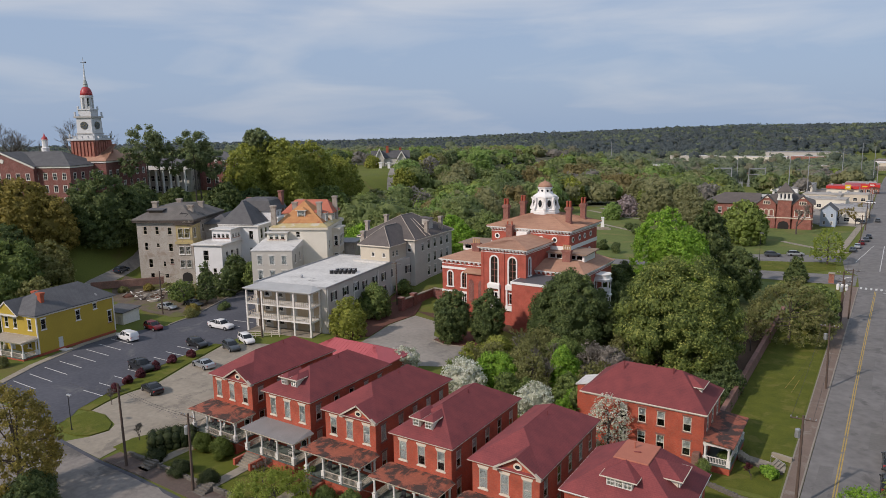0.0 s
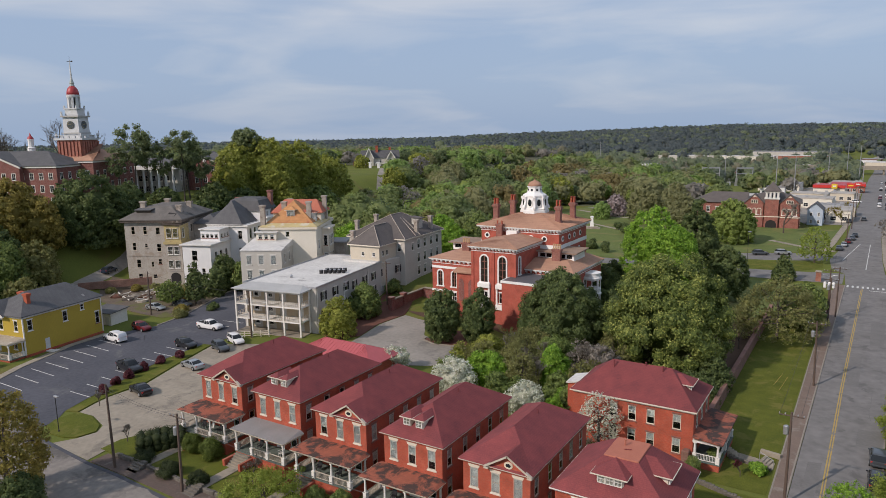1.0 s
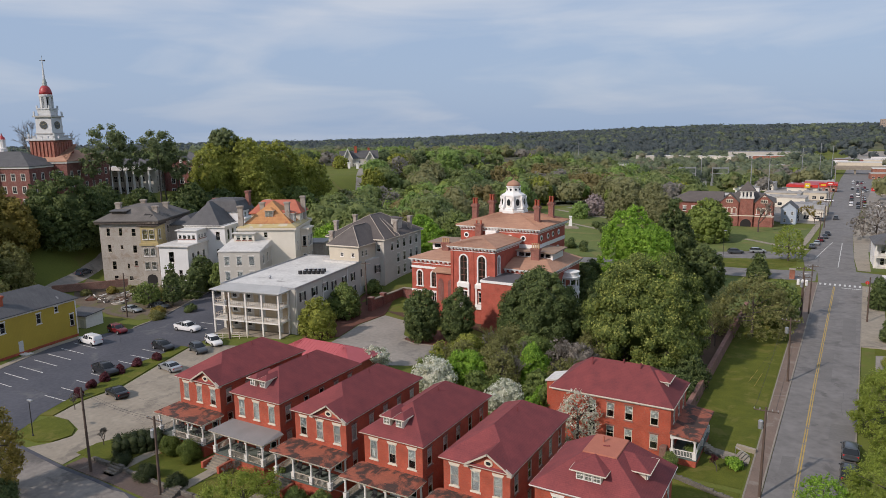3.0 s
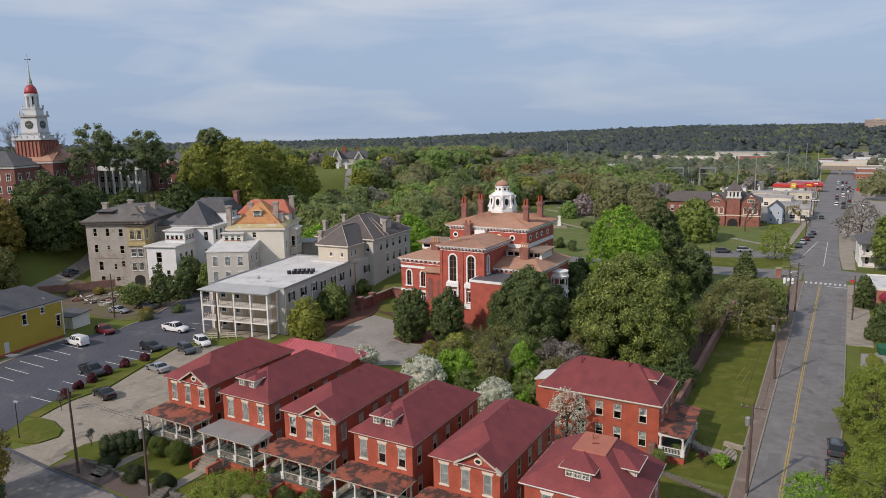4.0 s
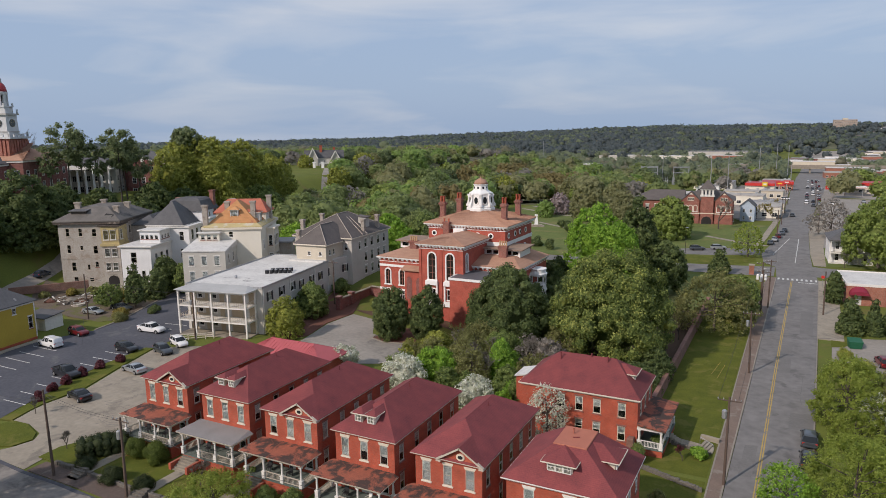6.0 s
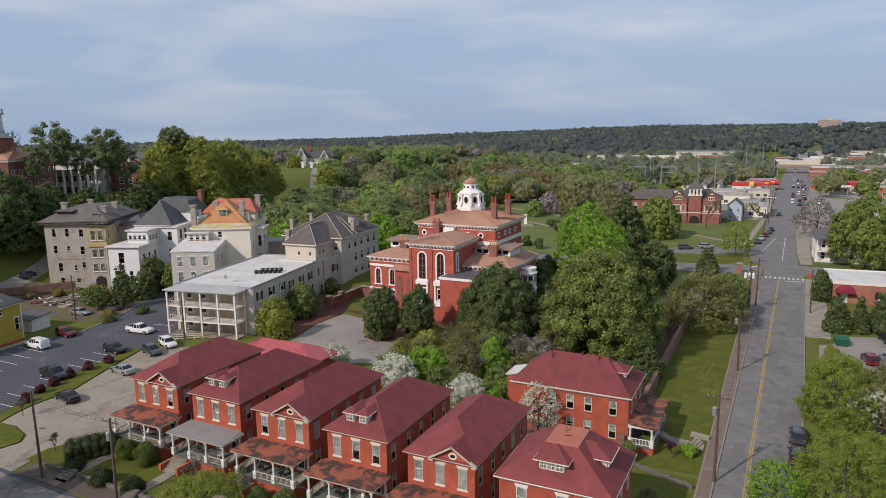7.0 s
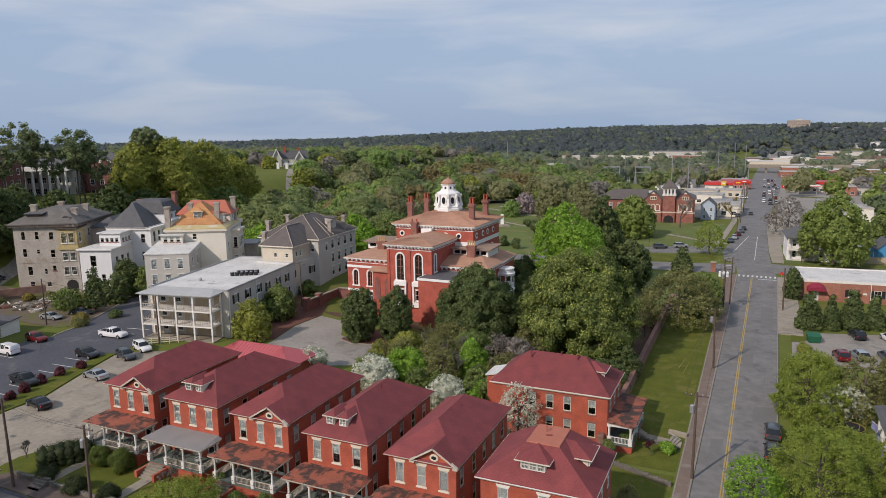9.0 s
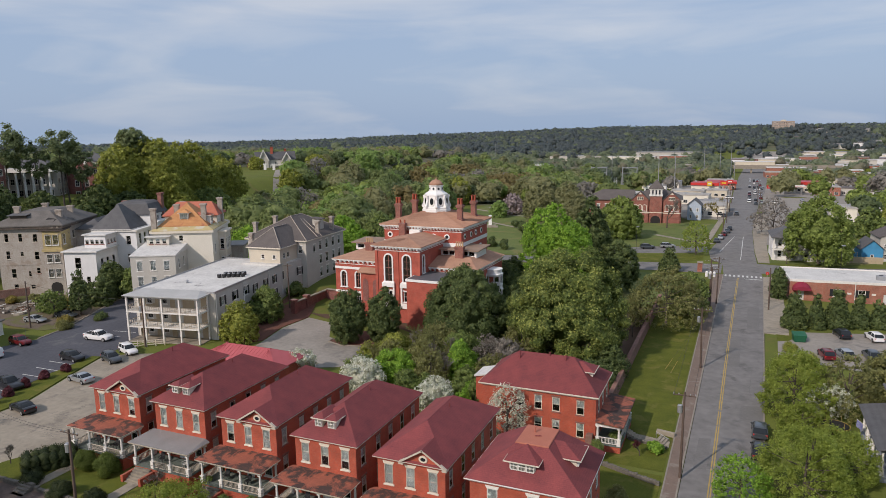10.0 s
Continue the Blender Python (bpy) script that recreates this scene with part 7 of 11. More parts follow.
LEAF_BLOSSOM = leafy("white_dogwood_blossom", (0.330, 0.363, 0.242), (0.850, 0.850, 0.792), (0.682, 0.693, 0.572))
LEAF_REDBUD = leafy("pale_pink_blossom", (0.27, 0.22, 0.21), (0.6, 0.5, 0.5), (0.42, 0.35, 0.34))
LEAF_PLUM = leafy("burgundy_leaves", (0.085, 0.025, 0.03), (0.24, 0.07, 0.085), (0.15, 0.044, 0.055))
# Needle colour lightened a little for the haze before the hill.
LEAF_PINE = leafy("pine_needles", (0.115, 0.15, 0.075), (0.32, 0.37, 0.165), (0.21, 0.255, 0.115), 0.5)
LEAF_SPRING = leafy("dull_spring_leaves", (0.15, 0.2, 0.05), (0.38, 0.46, 0.125), (0.255, 0.325, 0.085), 0.5)
LEAF_FRESH = leafy("fresh_roadside_leaves", (0.19, 0.245, 0.042), (0.45, 0.52, 0.115), (0.32, 0.385, 0.078), 0.6, 0.36)
# Aerial haze is painted into these far leaf colours: paler and bluer.
LEAF_FAR = leafy("hazed_woodland", (0.206, 0.248, 0.155), (0.319, 0.366, 0.222), (0.262, 0.307, 0.188), 0.6, 0.14, 0.02)
LEAF_FAR_OLIVE = leafy("hazed_budding_woodland", (0.259, 0.253, 0.182), (0.385, 0.374, 0.262), (0.322, 0.313, 0.222), 0.6, 0.16, 0.02)
LEAF_FAR_DARK = leafy("hazed_pine_woodland", (0.143, 0.179, 0.137), (0.227, 0.27, 0.195), (0.185, 0.224, 0.165), 0.6, 0.14, 0.02)
LEAF_RIDGE = leafy("hazed_ridge_woodland", (0.128, 0.155, 0.16), (0.18, 0.21, 0.205), (0.152, 0.182, 0.183), 0.6, 0.12, 0.006)

# Paler, greyer copies of the leaf colours, with valley haze painted in.
VALLEY_GREEN = leafy("hazy_green_leaves", (0.158, 0.209, 0.0791), (0.384, 0.446, 0.175), (0.266, 0.322, 0.124), 0.55, 0.3)
VALLEY_OLIVE = leafy("hazy_budding_twigs", (0.22, 0.226, 0.11), (0.418, 0.418, 0.209), (0.314, 0.319, 0.16), 0.55, 0.3)
VALLEY_DARK = leafy("hazy_evergreen_leaves", (0.112, 0.156, 0.075), (0.263, 0.319, 0.15), (0.181, 0.231, 0.11), 0.55, 0.3)
VALLEY_BRIGHT = leafy("hazy_spring_leaves", (0.194, 0.292, 0.0864), (0.4, 0.529, 0.162), (0.292, 0.405, 0.124), 0.55, 0.26)
VALLEY_AMBER = leafy("hazy_russet_leaves", (0.22, 0.185, 0.085), (0.39, 0.33, 0.15), (0.3, 0.255, 0.115), 0.55, 0.28)
VALLEY_GREY = leafy("hazy_bare_twigs", (0.25, 0.235, 0.205), (0.42, 0.39, 0.35), (0.33, 0.31, 0.275), 0.55, 0.26)
HAZY_OF = {LEAF_DARK.name: VALLEY_DARK, LEAF_MID.name: VALLEY_GREEN, LEAF_BRIGHT.name: VALLEY_BRIGHT, LEAF_OLIVE.name: VALLEY_OLIVE, LEAF_AMBER.name: VALLEY_AMBER, LEAF_GREY.name: VALLEY_GREY}

PHI = (1 + 5 ** 0.5) / 2
ICO_V = np.array([(-1, PHI, 0), (1, PHI, 0), (-1, -PHI, 0), (1, -PHI, 0), (0, -1, PHI), (0, 1, PHI), (0, -1, -PHI), (0, 1, -PHI), (PHI, 0, -1), (PHI, 0, 1), (-PHI, 0, -1), (-PHI, 0, 1)]) / math.hypot(1, PHI)
ICO_F = np.array([(0, 11, 5), (0, 5, 1), (0, 1, 7), (0, 7, 10), (0, 10, 11), (1, 5, 9), (5, 11, 4), (11, 10, 2), (10, 7, 6), (7, 1, 8), (3, 9, 4), (3, 4, 2), (3, 2, 6), (3, 6, 8), (3, 8, 9), (4, 9, 5), (2, 4, 11), (6, 2, 10), (8, 6, 7), (9, 8, 1)])


def array_mesh(name, mat, tri_v, tri_f, quad_v):
    """A mesh from corner arrays: rounded cores by index and loose leaves, three corners each."""
    me = bpy.data.meshes.new(name)
    nt, nq = len(tri_f), len(quad_v) // 3
    v = np.concatenate([tri_v.reshape(-1, 3), quad_v.reshape(-1, 3)]).astype(np.float32)
    idx = np.concatenate([tri_f.ravel(), np.arange(nq * 3) + len(tri_v)]).astype(np.int32)
    starts = np.concatenate([np.arange(nt) * 3, nt * 3 + np.arange(nq) * 3]).astype(np.int32)
    me.vertices.add(len(v))
    me.vertices.foreach_set("co", v.ravel())
    me.loops.add(len(idx))
    me.loops.foreach_set("vertex_index", idx)
    me.polygons.add(nt + nq)
    me.polygons.foreach_set("loop_start", starts)
    me.polygons.foreach_set("use_smooth", np.concatenate([np.ones(nt, bool), np.zeros(nq, bool)]))
    me.update(calc_edges=True)
    me.materials.append(mat)
    return me


def unit(a):
    return a / np.maximum(np.linalg.norm(a, axis=-1, keepdims=True), 1e-6)


def leaf_quads(rg, c, n, size):
    t = unit(np.cross(n, rg.normal(size=n.shape)))
    b = np.cross(n, t)
    s = size[:, None]
    return np.stack([c - t * s - b * s * 0.55, c + t * s * 1.1 - b * s * 0.7, c + t * s * 0.1 + b * s * 1.2], 1).reshape(-1, 3)


def clumps(rg, cen, rad, per, leaf, core=0.72, flat=1.0, out=None, loose=0.0):
    """Cores and leaves of clumps at cen with radii rad; per: leaves of each; out: which way each clump faces."""
    k = len(cen)
    per = np.broadcast_to(np.asarray(per, int), (k,))
    n = int(per.sum())
    who = np.repeat(np.arange(k), per)
    wob = 1 + 0.2 * rg.normal(size=(k, 12, 1)).clip(-1.5, 1.5)
    tv = cen[:, None] + ICO_V[None] * rad[:, None, None] * core * wob * np.array([1, 1, flat])
    tf = (ICO_F[None] + 12 * np.arange(k)[:, None, None]).reshape(-1, 3)
    d = rg.normal(size=(n, 3))
    if out is not None:
        d = d + 0.75 * out[who]
    d = unit(d)
    reach = rg.uniform(0.66 - 0.5 * loose, 1.22, n)
    c = cen[who] + d * (rad[who] * reach)[:, None] * np.array([1, 1, flat])
    nn = unit(d + (0.35 * out[who] if out is not None else 0) + (0.5 + 0.25 * loose) * rg.normal(size=d.shape))
    size = np.broadcast_to(leaf, (k,))[who] * rg.uniform(0.6, 1.35, n)
    return tv.reshape(-1, 3), tf, leaf_quads(rg, c, nn, size)


def profile(shape, f, low):
    """The half-width of a crown at the share f of its height."""
    if shape == "cone":
        return (1 - 0.92 * f) * np.minimum(1, 0.75 + 2.5 * f)
    if shape == "egg":
        return np.sin(np.clip(0.42 + f * 2.66, 0, math.pi)) ** 0.75
    if low < 0.16:
        return np.sqrt(np.clip(1 - f ** 2.1, 0.0, 1)) * (0.8 + 0.2 * np.clip(f / 0.3, 0, 1))
    return np.sqrt(np.clip(1 - (2 * f - 1) ** 2, 0, 1)) ** 0.85


def crown_points(rg, h, r, low, shape, size):
    """Clumps spread evenly over a lumpy crown of height h and half-width r: places, radii and outward ways."""
    if shape == "pine":
        k = 46
        f = np.sort(rg.uniform(0.0, 1, k))
        a = rg.uniform(0, 2 * math.pi, k)
        rr = r * np.sqrt(rg.uniform(0.05, 1.0, k)) * (0.5 + 1.05 * f - 0.95 * f ** 3)
        cen = np.stack([rr * np.cos(a), rr * np.sin(a), h * low + f * h * (1 - low) * 0.93], 1)
        return cen, r * rg.uniform(0.2, 0.34, k), unit(cen * np.array([1, 1, 0]) + np.array([0, 0, r * 0.8]))
    n = 2600
    f, a = rg.uniform(0, 1, n), rg.uniform(0, 2 * math.pi, n)
    keep = rg.uniform(0, 1, n) < np.maximum(profile(shape, f, low), 0.16)
    f, a = f[keep], a[keep]
    ph = rg.uniform(0, 6, 4)
    lump = 1 + 0.10 * np.sin(2 * a + ph[0] + 3 * f) + 0.09 * np.sin(3 * a + ph[1]) + 0.07 * np.sin(5 * a + ph[2] + 8 * f)
    soft = 0.5 if shape in ("cone", "egg") else 1.0
    pr = profile(shape, f, low) * (1 + (lump - 1) * soft)
    hh = h * (1 - low)
    cr = r * size
    pos = np.stack([(r - cr * 0.7) * pr * np.cos(a), (r - cr * 0.7) * pr * np.sin(a), h * low + cr * 0.4 + f * (hh - cr * 1.2) * (1 + 0.05 * np.sin(2 * a + ph[3]))], 1)
    slope = (profile(shape, np.clip(f + 0.04, 0, 1), low) - profile(shape, np.clip(f - 0.04, 0, 1), low)) / 0.08
    out = unit(np.stack([np.cos(a), np.sin(a), np.clip(-slope * r / hh, -0.5, 4)], 1))
    area = 2 * math.pi * r * hh * 0.72
    k = int(np.clip(area / (math.pi * cr * cr) * 1.2, 10, 230))
    best = np.full(len(pos), 1e9)
    i, picked = 0, []
    for _ in range(min(k, len(pos))):
        picked.append(i)
        best = np.minimum(best, ((pos - pos[i]) ** 2).sum(1))
        i = int(np.argmax(best * rg.uniform(0.6, 1.0, len(pos))))
    picked = np.array(picked)
    cen = pos[picked] * rg.uniform(0.9, 1.05, (len(picked), 1)) ** np.array([1, 1, 0.3])
    wild = rg.uniform(0, 1, len(picked)) < 0.14
    cen = cen + out[picked] * (wild * cr * 0.5)[:, None]
    return cen, cr * rg.uniform(0.6, 1.4, len(picked)) * np.where(wild, 0.72, 1.0), out[picked]


def tree(x, y, h, r, mat, label, shape="round", seed=0, low=0.22, name="tree", z=None, airy=0.0, trunk=0.0, size=None, fine=1.0, cat="tree"):
    """A tapered trunk with limbs, and a crown of leaf clumps with shaded gaps; airy: how thin, with its limbs showing."""
    rg = np.random.default_rng(seed + int(abs(x) * 13 + abs(y) * 7))
    m = at_ground(x, y, 0, -0.1)
    if z is not None:
        m.translation.z = z
    t = thing(name, m, label, cat)
    size = size or (0.3 if r < 2.5 else 0.24 if r < 4 else 0.19 if r < 6.5 else 0.16)
    cen, rad, out = crown_points(rg, h, r, low, shape, size)
    tw = trunk or 0.018 * h + 0.08
    s = Shape()
    bend = rg.normal(size=2) * 0.03 * h
    mid = Vector((bend[0], bend[1], h * (low + 0.28)))
    s.tube((0, 0, -0.3), mid, tw, tw * 0.62, 8)
    top = Vector((cen[:, 0].mean(), cen[:, 1].mean(), h * (0.9 if shape in ("cone", "pine") else 0.72)))
    s.tube(mid, top, tw * 0.62, tw * 0.2, 6)
    part("trunk", s, BARK, t)
    for i in rg.choice(len(cen), min(14 if airy > 0.5 else 5, len(cen)), replace=False):
        start = Vector((0, 0, 0)).lerp(mid, rg.uniform(0.7, 1.0)) if cen[i, 2] < mid.z * 1.3 else mid.lerp(top, rg.uniform(0, 0.5))
        part("limb", Shape().tube(start, cen[i], tw * 0.34, tw * 0.1, 5), BARK, t)
    leaf = max(0.00135 * math.hypot(x - 24, y + 54), 0.075) * fine
    cover = (1.15 - 0.65 * airy) * (0.6 if shape == "pine" else 1.0)
    per = np.maximum(cover * 6.2 * rad ** 2 / (1.9 * leaf ** 2), 6).astype(int)
    tv, tf, q = clumps(rg, cen, rad, per, leaf, 0.45 if shape == "pine" else 0.7 - 0.42 * airy, 0.75 if shape == "pine" else 0.9, out, 0.5 if shape == "pine" else airy)
    if airy < 0.6 and shape != "pine":
        v = ICO_V * np.array([r * 0.6, r * 0.6, h * (1 - low) * 0.38]) * (0.8 if shape in ("cone", "egg") else 1) + np.array([0, 0, h * (low + (1 - low) * (0.4 if low < 0.16 or shape == "cone" else 0.5))])
        tf = np.concatenate([tf, ICO_F + len(tv)])
        tv = np.concatenate([tv, v])
    part("crown", array_mesh("crown", mat, tv, tf, q), None, t)
    return t


def bare_tree(x, y, h, r, label, seed=0, z=None, mat=None, tips=None, thin=0.022):
    """A tree still without leaves: forked limbs and a haze of twigs."""
    rg = random.Random(seed + int(abs(x * 31 + y)))
    m = at_ground(x, y, 0, -0.1)
    if z is not None:
        m.translation.z = z
    t = thing("bare_tree", m, label, "tree")
    limbs, twigs = Shape(), Shape()
    def grow(p, d, ln, w, lev):
        q = p + d * ln
        (limbs if lev < 3 else twigs).tube(p, q, w, w * 0.62, 5 if lev < 3 else 3)
        if lev == 5:
            return
        for _ in range(3 if lev < 4 else 4):
            e = (d + Vector((rg.gauss(0, 0.5), rg.gauss(0, 0.5), rg.gauss(0.12, 0.3))) * (0.5 + 0.35 * r / h * 2)).normalized()
            grow(p.lerp(q, rg.uniform(0.55, 1.0)), e, ln * rg.uniform(0.6, 0.82), max(w * 0.55, thin), lev + 1)
    grow(Vector((0, 0, 0)), Vector((0, 0, 1)), h * 0.3, 0.02 * h, 0)
    part("trunk", limbs, mat or BARK, t)
    tagged(part("twig_haze", twigs, mat or tips or LEAF_GREY, t, "haze of fine grey twigs"), kind="stuff")


def bush(x, y, h, r, mat, label, seed=0, per=90, leaf=0.14, k=16, z=None, name="shrub"):
    rg = np.random.default_rng(seed + int(abs(x) * 11 + abs(y) * 5))
    d = unit(rg.normal(size=(k, 3)))
    d[:, 2] = np.abs(d[:, 2])
    cen = d * rg.uniform(0.45, 0.62, k)[:, None] * np.array([r, r, h]) + np.array([0, 0, h * 0.22])
    tv, tf, q = clumps(rg, cen, np.full(k, min(r, h) * 0.42), per, leaf, 0.8, 1.0, d)
    m = at_ground(x, y, 0, 0)
    if z is not None:
        m.translation.z = z
    ob = part(name, array_mesh(name, mat, tv, tf, q), None, None, "", m)
    return tagged(ob, label, "shrub")


# by the mansion and behind the row
tree(-39.9, 48.0, 10.1, 3.1, LEAF_DARK, "dense dark green tree in a pine-straw bed", "egg", 1, 0.04)
tree(-34.2, 51.0, 10.0, 3.1, LEAF_DARK, "dense dark green tree in a pine-straw bed", "egg", 2, 0.04)
tree(-19.2, 54.5, 14.6, 7.2, LEAF_DARK, "broad dark evergreen before a brick mansion", "round", 3, 0.1)
tree(-1.2, 56.0, 18.6, 9.4, LEAF_MAGNOLIA, "huge rounded magnolia with olive-tipped leaves", "round", 4, 0.05)
tree(-14.5, 93, 21.5, 6.6, LEAF_BRIGHT, "tall bright green spring tree behind a magnolia", "round", 5, 0.2, airy=0.5, size=0.12)
tree(-9.0, 89, 18.5, 5.0, LEAF_BRIGHT, "bright green spring tree behind a magnolia", "round", 6, 0.2, airy=0.5, size=0.14)
tree(-9.5, 112, 21.0, 5.0, LEAF_DARK, "tall dark evergreen by the side street", "egg", 7, 0.1)
tree(-2.0, 108, 12.5, 4.8, LEAF_DARK, "dark evergreen by the side street", "egg", 8, 0.1)
tree(11.6, 82, 11.5, 7.2, LEAF_OLIVE, "wide olive tree leafing out beside a lawn", "round", 9, 0.1, airy=0.9)
bare_tree(4.5, 78, 8.5, 4.5, "brown twiggy tree beside a lawn", 10, None, None, LEAF_OLIVE)
bare_tree(6.5, 73, 7.0, 4.0, "brown twiggy tree beside a lawn", 11, None, None, LEAF_OLIVE)
tree(15.0, 93, 9.0, 4.2, LEAF_MID, "green tree beside a lawn", "round", 11, 0.1)
tree(-15.0, 193.0, 14.2, 8.4, LEAF_SPRING, "large round green tree before a schoolhouse", "round", 12, 0.04, size=0.13)
tree(7.0, 136.5, 6.8, 3.0, LEAF_DARK, "small dark evergreen at the street corner", "cone", 13, 0.05, airy=0.3)
tree(12.0, 165, 10.5, 4.4, LEAF_FRESH, "thin tree leafing out on a traffic island", "round", 14, 0.15, airy=1.2, size=0.16, fine=0.8)
tree(-19.5, 38, 7.0, 4.2, LEAF_OLIVE, "olive tree leafing out behind brick houses", "round", 15, 0.1, airy=0.9)
tree(-13.6, 37.5, 7.4, 2.3, LEAF_BRIGHT, "slim bright green tree behind brick houses", "egg", 16, 0.05)
tree(-22.6, 33.5, 5.8, 3.2, LEAF_BRIGHT, "bright green tree behind brick houses", "round", 17, 0.05)
tree(-26.0, 40.0, 6.0, 3.0, LEAF_LIME, "yellow-green tree beside a courtyard", "round", 18, 0.05)
tree(-16.5, 43.5, 6.4, 3.4, LEAF_MID, "green tree behind brick houses", "round", 19, 0.05)
tree(-11.0, 33.0, 5.2, 2.2, LEAF_MID, "small green tree behind brick houses", "round", 20, 0.05)
tree(-12.6, 46.5, 5.6, 3.6, LEAF_GREY, "grey leafless tree behind brick houses", "round", 21, 0.1, airy=0.9)
tree(-24.5, 45.5, 5.0, 2.4, LEAF_GREY, "grey leafless tree beside a courtyard", "round", 22, 0.1, airy=0.9)
thicket = [(-28.5, 33.0, 4.4, 2.4, LEAF_MID), (-29.5, 38.0, 4.6, 2.6, LEAF_LIME), (-24.8, 36.0, 6.4, 3.0, LEAF_OLIVE), (-20.5, 44.0, 7.2, 3.6, LEAF_OLIVE), (-17.0, 33.5, 6.6, 3.0, LEAF_OLIVE), (-15.8, 29.5, 4.2, 2.2, LEAF_MID), (-9.5, 38.0, 5.4, 2.8, LEAF_OLIVE), (-8.6, 44.0, 6.4, 3.2, LEAF_GREY), (-9.0, 30.0, 4.0, 1.8, LEAF_BRIGHT), (-22.0, 49.5, 6.2, 3.0, LEAF_OLIVE), (-8.2, 50.5, 7.5, 3.6, LEAF_OLIVE), (-19.0, 29.5, 4.6, 2.2, LEAF_MID), (-8.6, 25.6, 4.6, 1.5, LEAF_BRIGHT), (-7.9, 28.4, 5.2, 1.5, LEAF_MID), (5.0, 44.0, 5.0, 3.0, LEAF_DARK), (6.5, 50.0, 5.5, 3.0, LEAF_DARK)]
for i, (x, y, h, r, mt) in enumerate(thicket):
    tree(x, y, h, r, mt, "tree in the thicket behind brick houses", "round", 220 + i, 0.02, airy=0.9 if mt == LEAF_OLIVE else 0.4)
for i, (x, y, h, r) in enumerate(((-18.5, 36.0, 8.5, 4.0), (-20.8, 40.5, 9.0, 4.4), (-15.0, 34.5, 7.5, 3.4), (-23.5, 43.0, 8.0, 3.8), (-11.8, 44.0, 8.2, 4.2), (-9.8, 41.0, 7.6, 3.8), (-17.2, 39.5, 9.0, 4.2), (-27.0, 35.0, 7.0, 3.2))):
    bare_tree(x, y, h, r, "twiggy tree leafing out behind brick houses" if i % 2 else "grey leafless tree behind brick houses", 260 + i, None, None, LEAF_OLIVE if i % 2 else LEAF_GREY)
for x, y, h, r, sd in ((-38.2, 31.2, 4.2, 2.4, 1), (-25.4, 28.0, 5.4, 3.4, 2), (-12.8, 25.0, 5.6, 2.8, 3)):
    tree(x, y, h, r, LEAF_BLOSSOM, "dogwood covered in white blossom behind brick houses", "round", 30 + sd, 0.18, "dogwood", airy=0.45)
tree(-1.6, 22.6, 7.8, 2.7, LEAF_BLOSSOM, "tall thin dogwood in white blossom against a brick wall", "egg", 35, 0.12, "dogwood", airy=1.25)
for i, (x, y, h, r) in enumerate(((-13.0, 70.0, 6.0, 3.2), (-16.0, 76.0, 6.5, 3.4), (-11.0, 78.0, 7.0, 3.6), (-14.5, 84.0, 6.0, 3.4), (-18.0, 92.0, 6.5, 3.6), (-9.5, 70.5, 5.5, 3.0), (-21.0, 79.5, 8.0, 3.8), (-22.5, 88.5, 8.6, 4.0), (-25.0, 98.0, 8.0, 4.2), (-17.5, 84.0, 7.5, 3.6))):
    tree(x, y, h, r, LEAF_DARK, "dark evergreen tree in the shade beside a mansion", "round", 290 + i, 0.02)
# by the porch building and the car park
tree(-58.4, 41.2, 7.6, 3.5, LEAF_LIME, "yellow-green tree beside a porch building", "round", 40, 0.06, airy=0.4, size=0.18)
tree(-62.4, 54.0, 7.2, 3.4, LEAF_MID, "green tree beside a porch building", "round", 41, 0.08)
tree(-66.0, 69.0, 3.2, 1.9, LEAF_MID, "small green tree beside a porch building", "round", 42, 0.05)
tree(-103.0, 44.2, 10.2, 2.2, LEAF_DARK, "dark upright evergreen by a white house", "cone", 43, 0.15, airy=0.6)
tree(-107.0, 41.0, 5.8, 2.7, LEAF_MID, "green tree at the car park edge", "round", 44, 0.2, airy=0.85)
tree(-108.5, 57.5, 9.0, 3.2, LEAF_DARK, "dark green tree against a white house", "round", 45, 0.1)
tree(-104.0, 60.0, 7.5, 3.2, LEAF_MID, "green tree against a white house", "round", 46, 0.1)
tree(-110.8, 50.8, 5.6, 2.6, LEAF_DARK, "dark green tree against a white house", "round", 241, 0.05)
tree(-106.0, 52.0, 6.2, 2.8, LEAF_DARK, "dark green tree against a white house", "round", 242, 0.05)
tree(-112.0, 44.5, 4.5, 2.6, LEAF_MID, "low green tree by a derelict house", "round", 47, 0.1)
tree(-50.6, -22.0, 12.8, 4.6, LEAF_AMBER, "russet oak leafing out beside the street", "round", 48, 0.08, airy=0.75, size=0.15)
tree(-46.0, -23.0, 5.0, 2.6, LEAF_DARK, "dark green tree beside the street", "egg", 49, 0.05)
tree(-26.0, -9.0, 4.4, 4.8, LEAF_FRESH, "wide yellow-green tree before a porch", "round", 50, 0.12, airy=0.85, size=0.16, fine=0.85)
tree(-19.0, -6.0, 2.6, 1.4, LEAF_MID, "small green tree before a porch", "round", 51, 0.1)
bare_tree(-31.2, -5.6, 4.4, 2.0, "small leafless tree in a front yard", 52)
# along the avenue's east side
tree(31.9, 45.5, 9.2, 4.8, LEAF_FRESH, "yellow-green tree at the roadside", "round", 60, 0.06, airy=0.85, size=0.15, fine=0.8)
tree(38.4, 47.5, 8.6, 4.4, LEAF_OLIVE, "olive tree leafing out at the roadside", "round", 61, 0.06, airy=0.9, size=0.16)
tree(44.0, 52.0, 8.0, 4.2, LEAF_OLIVE, "olive tree leafing out at the roadside", "round", 62, 0.06)
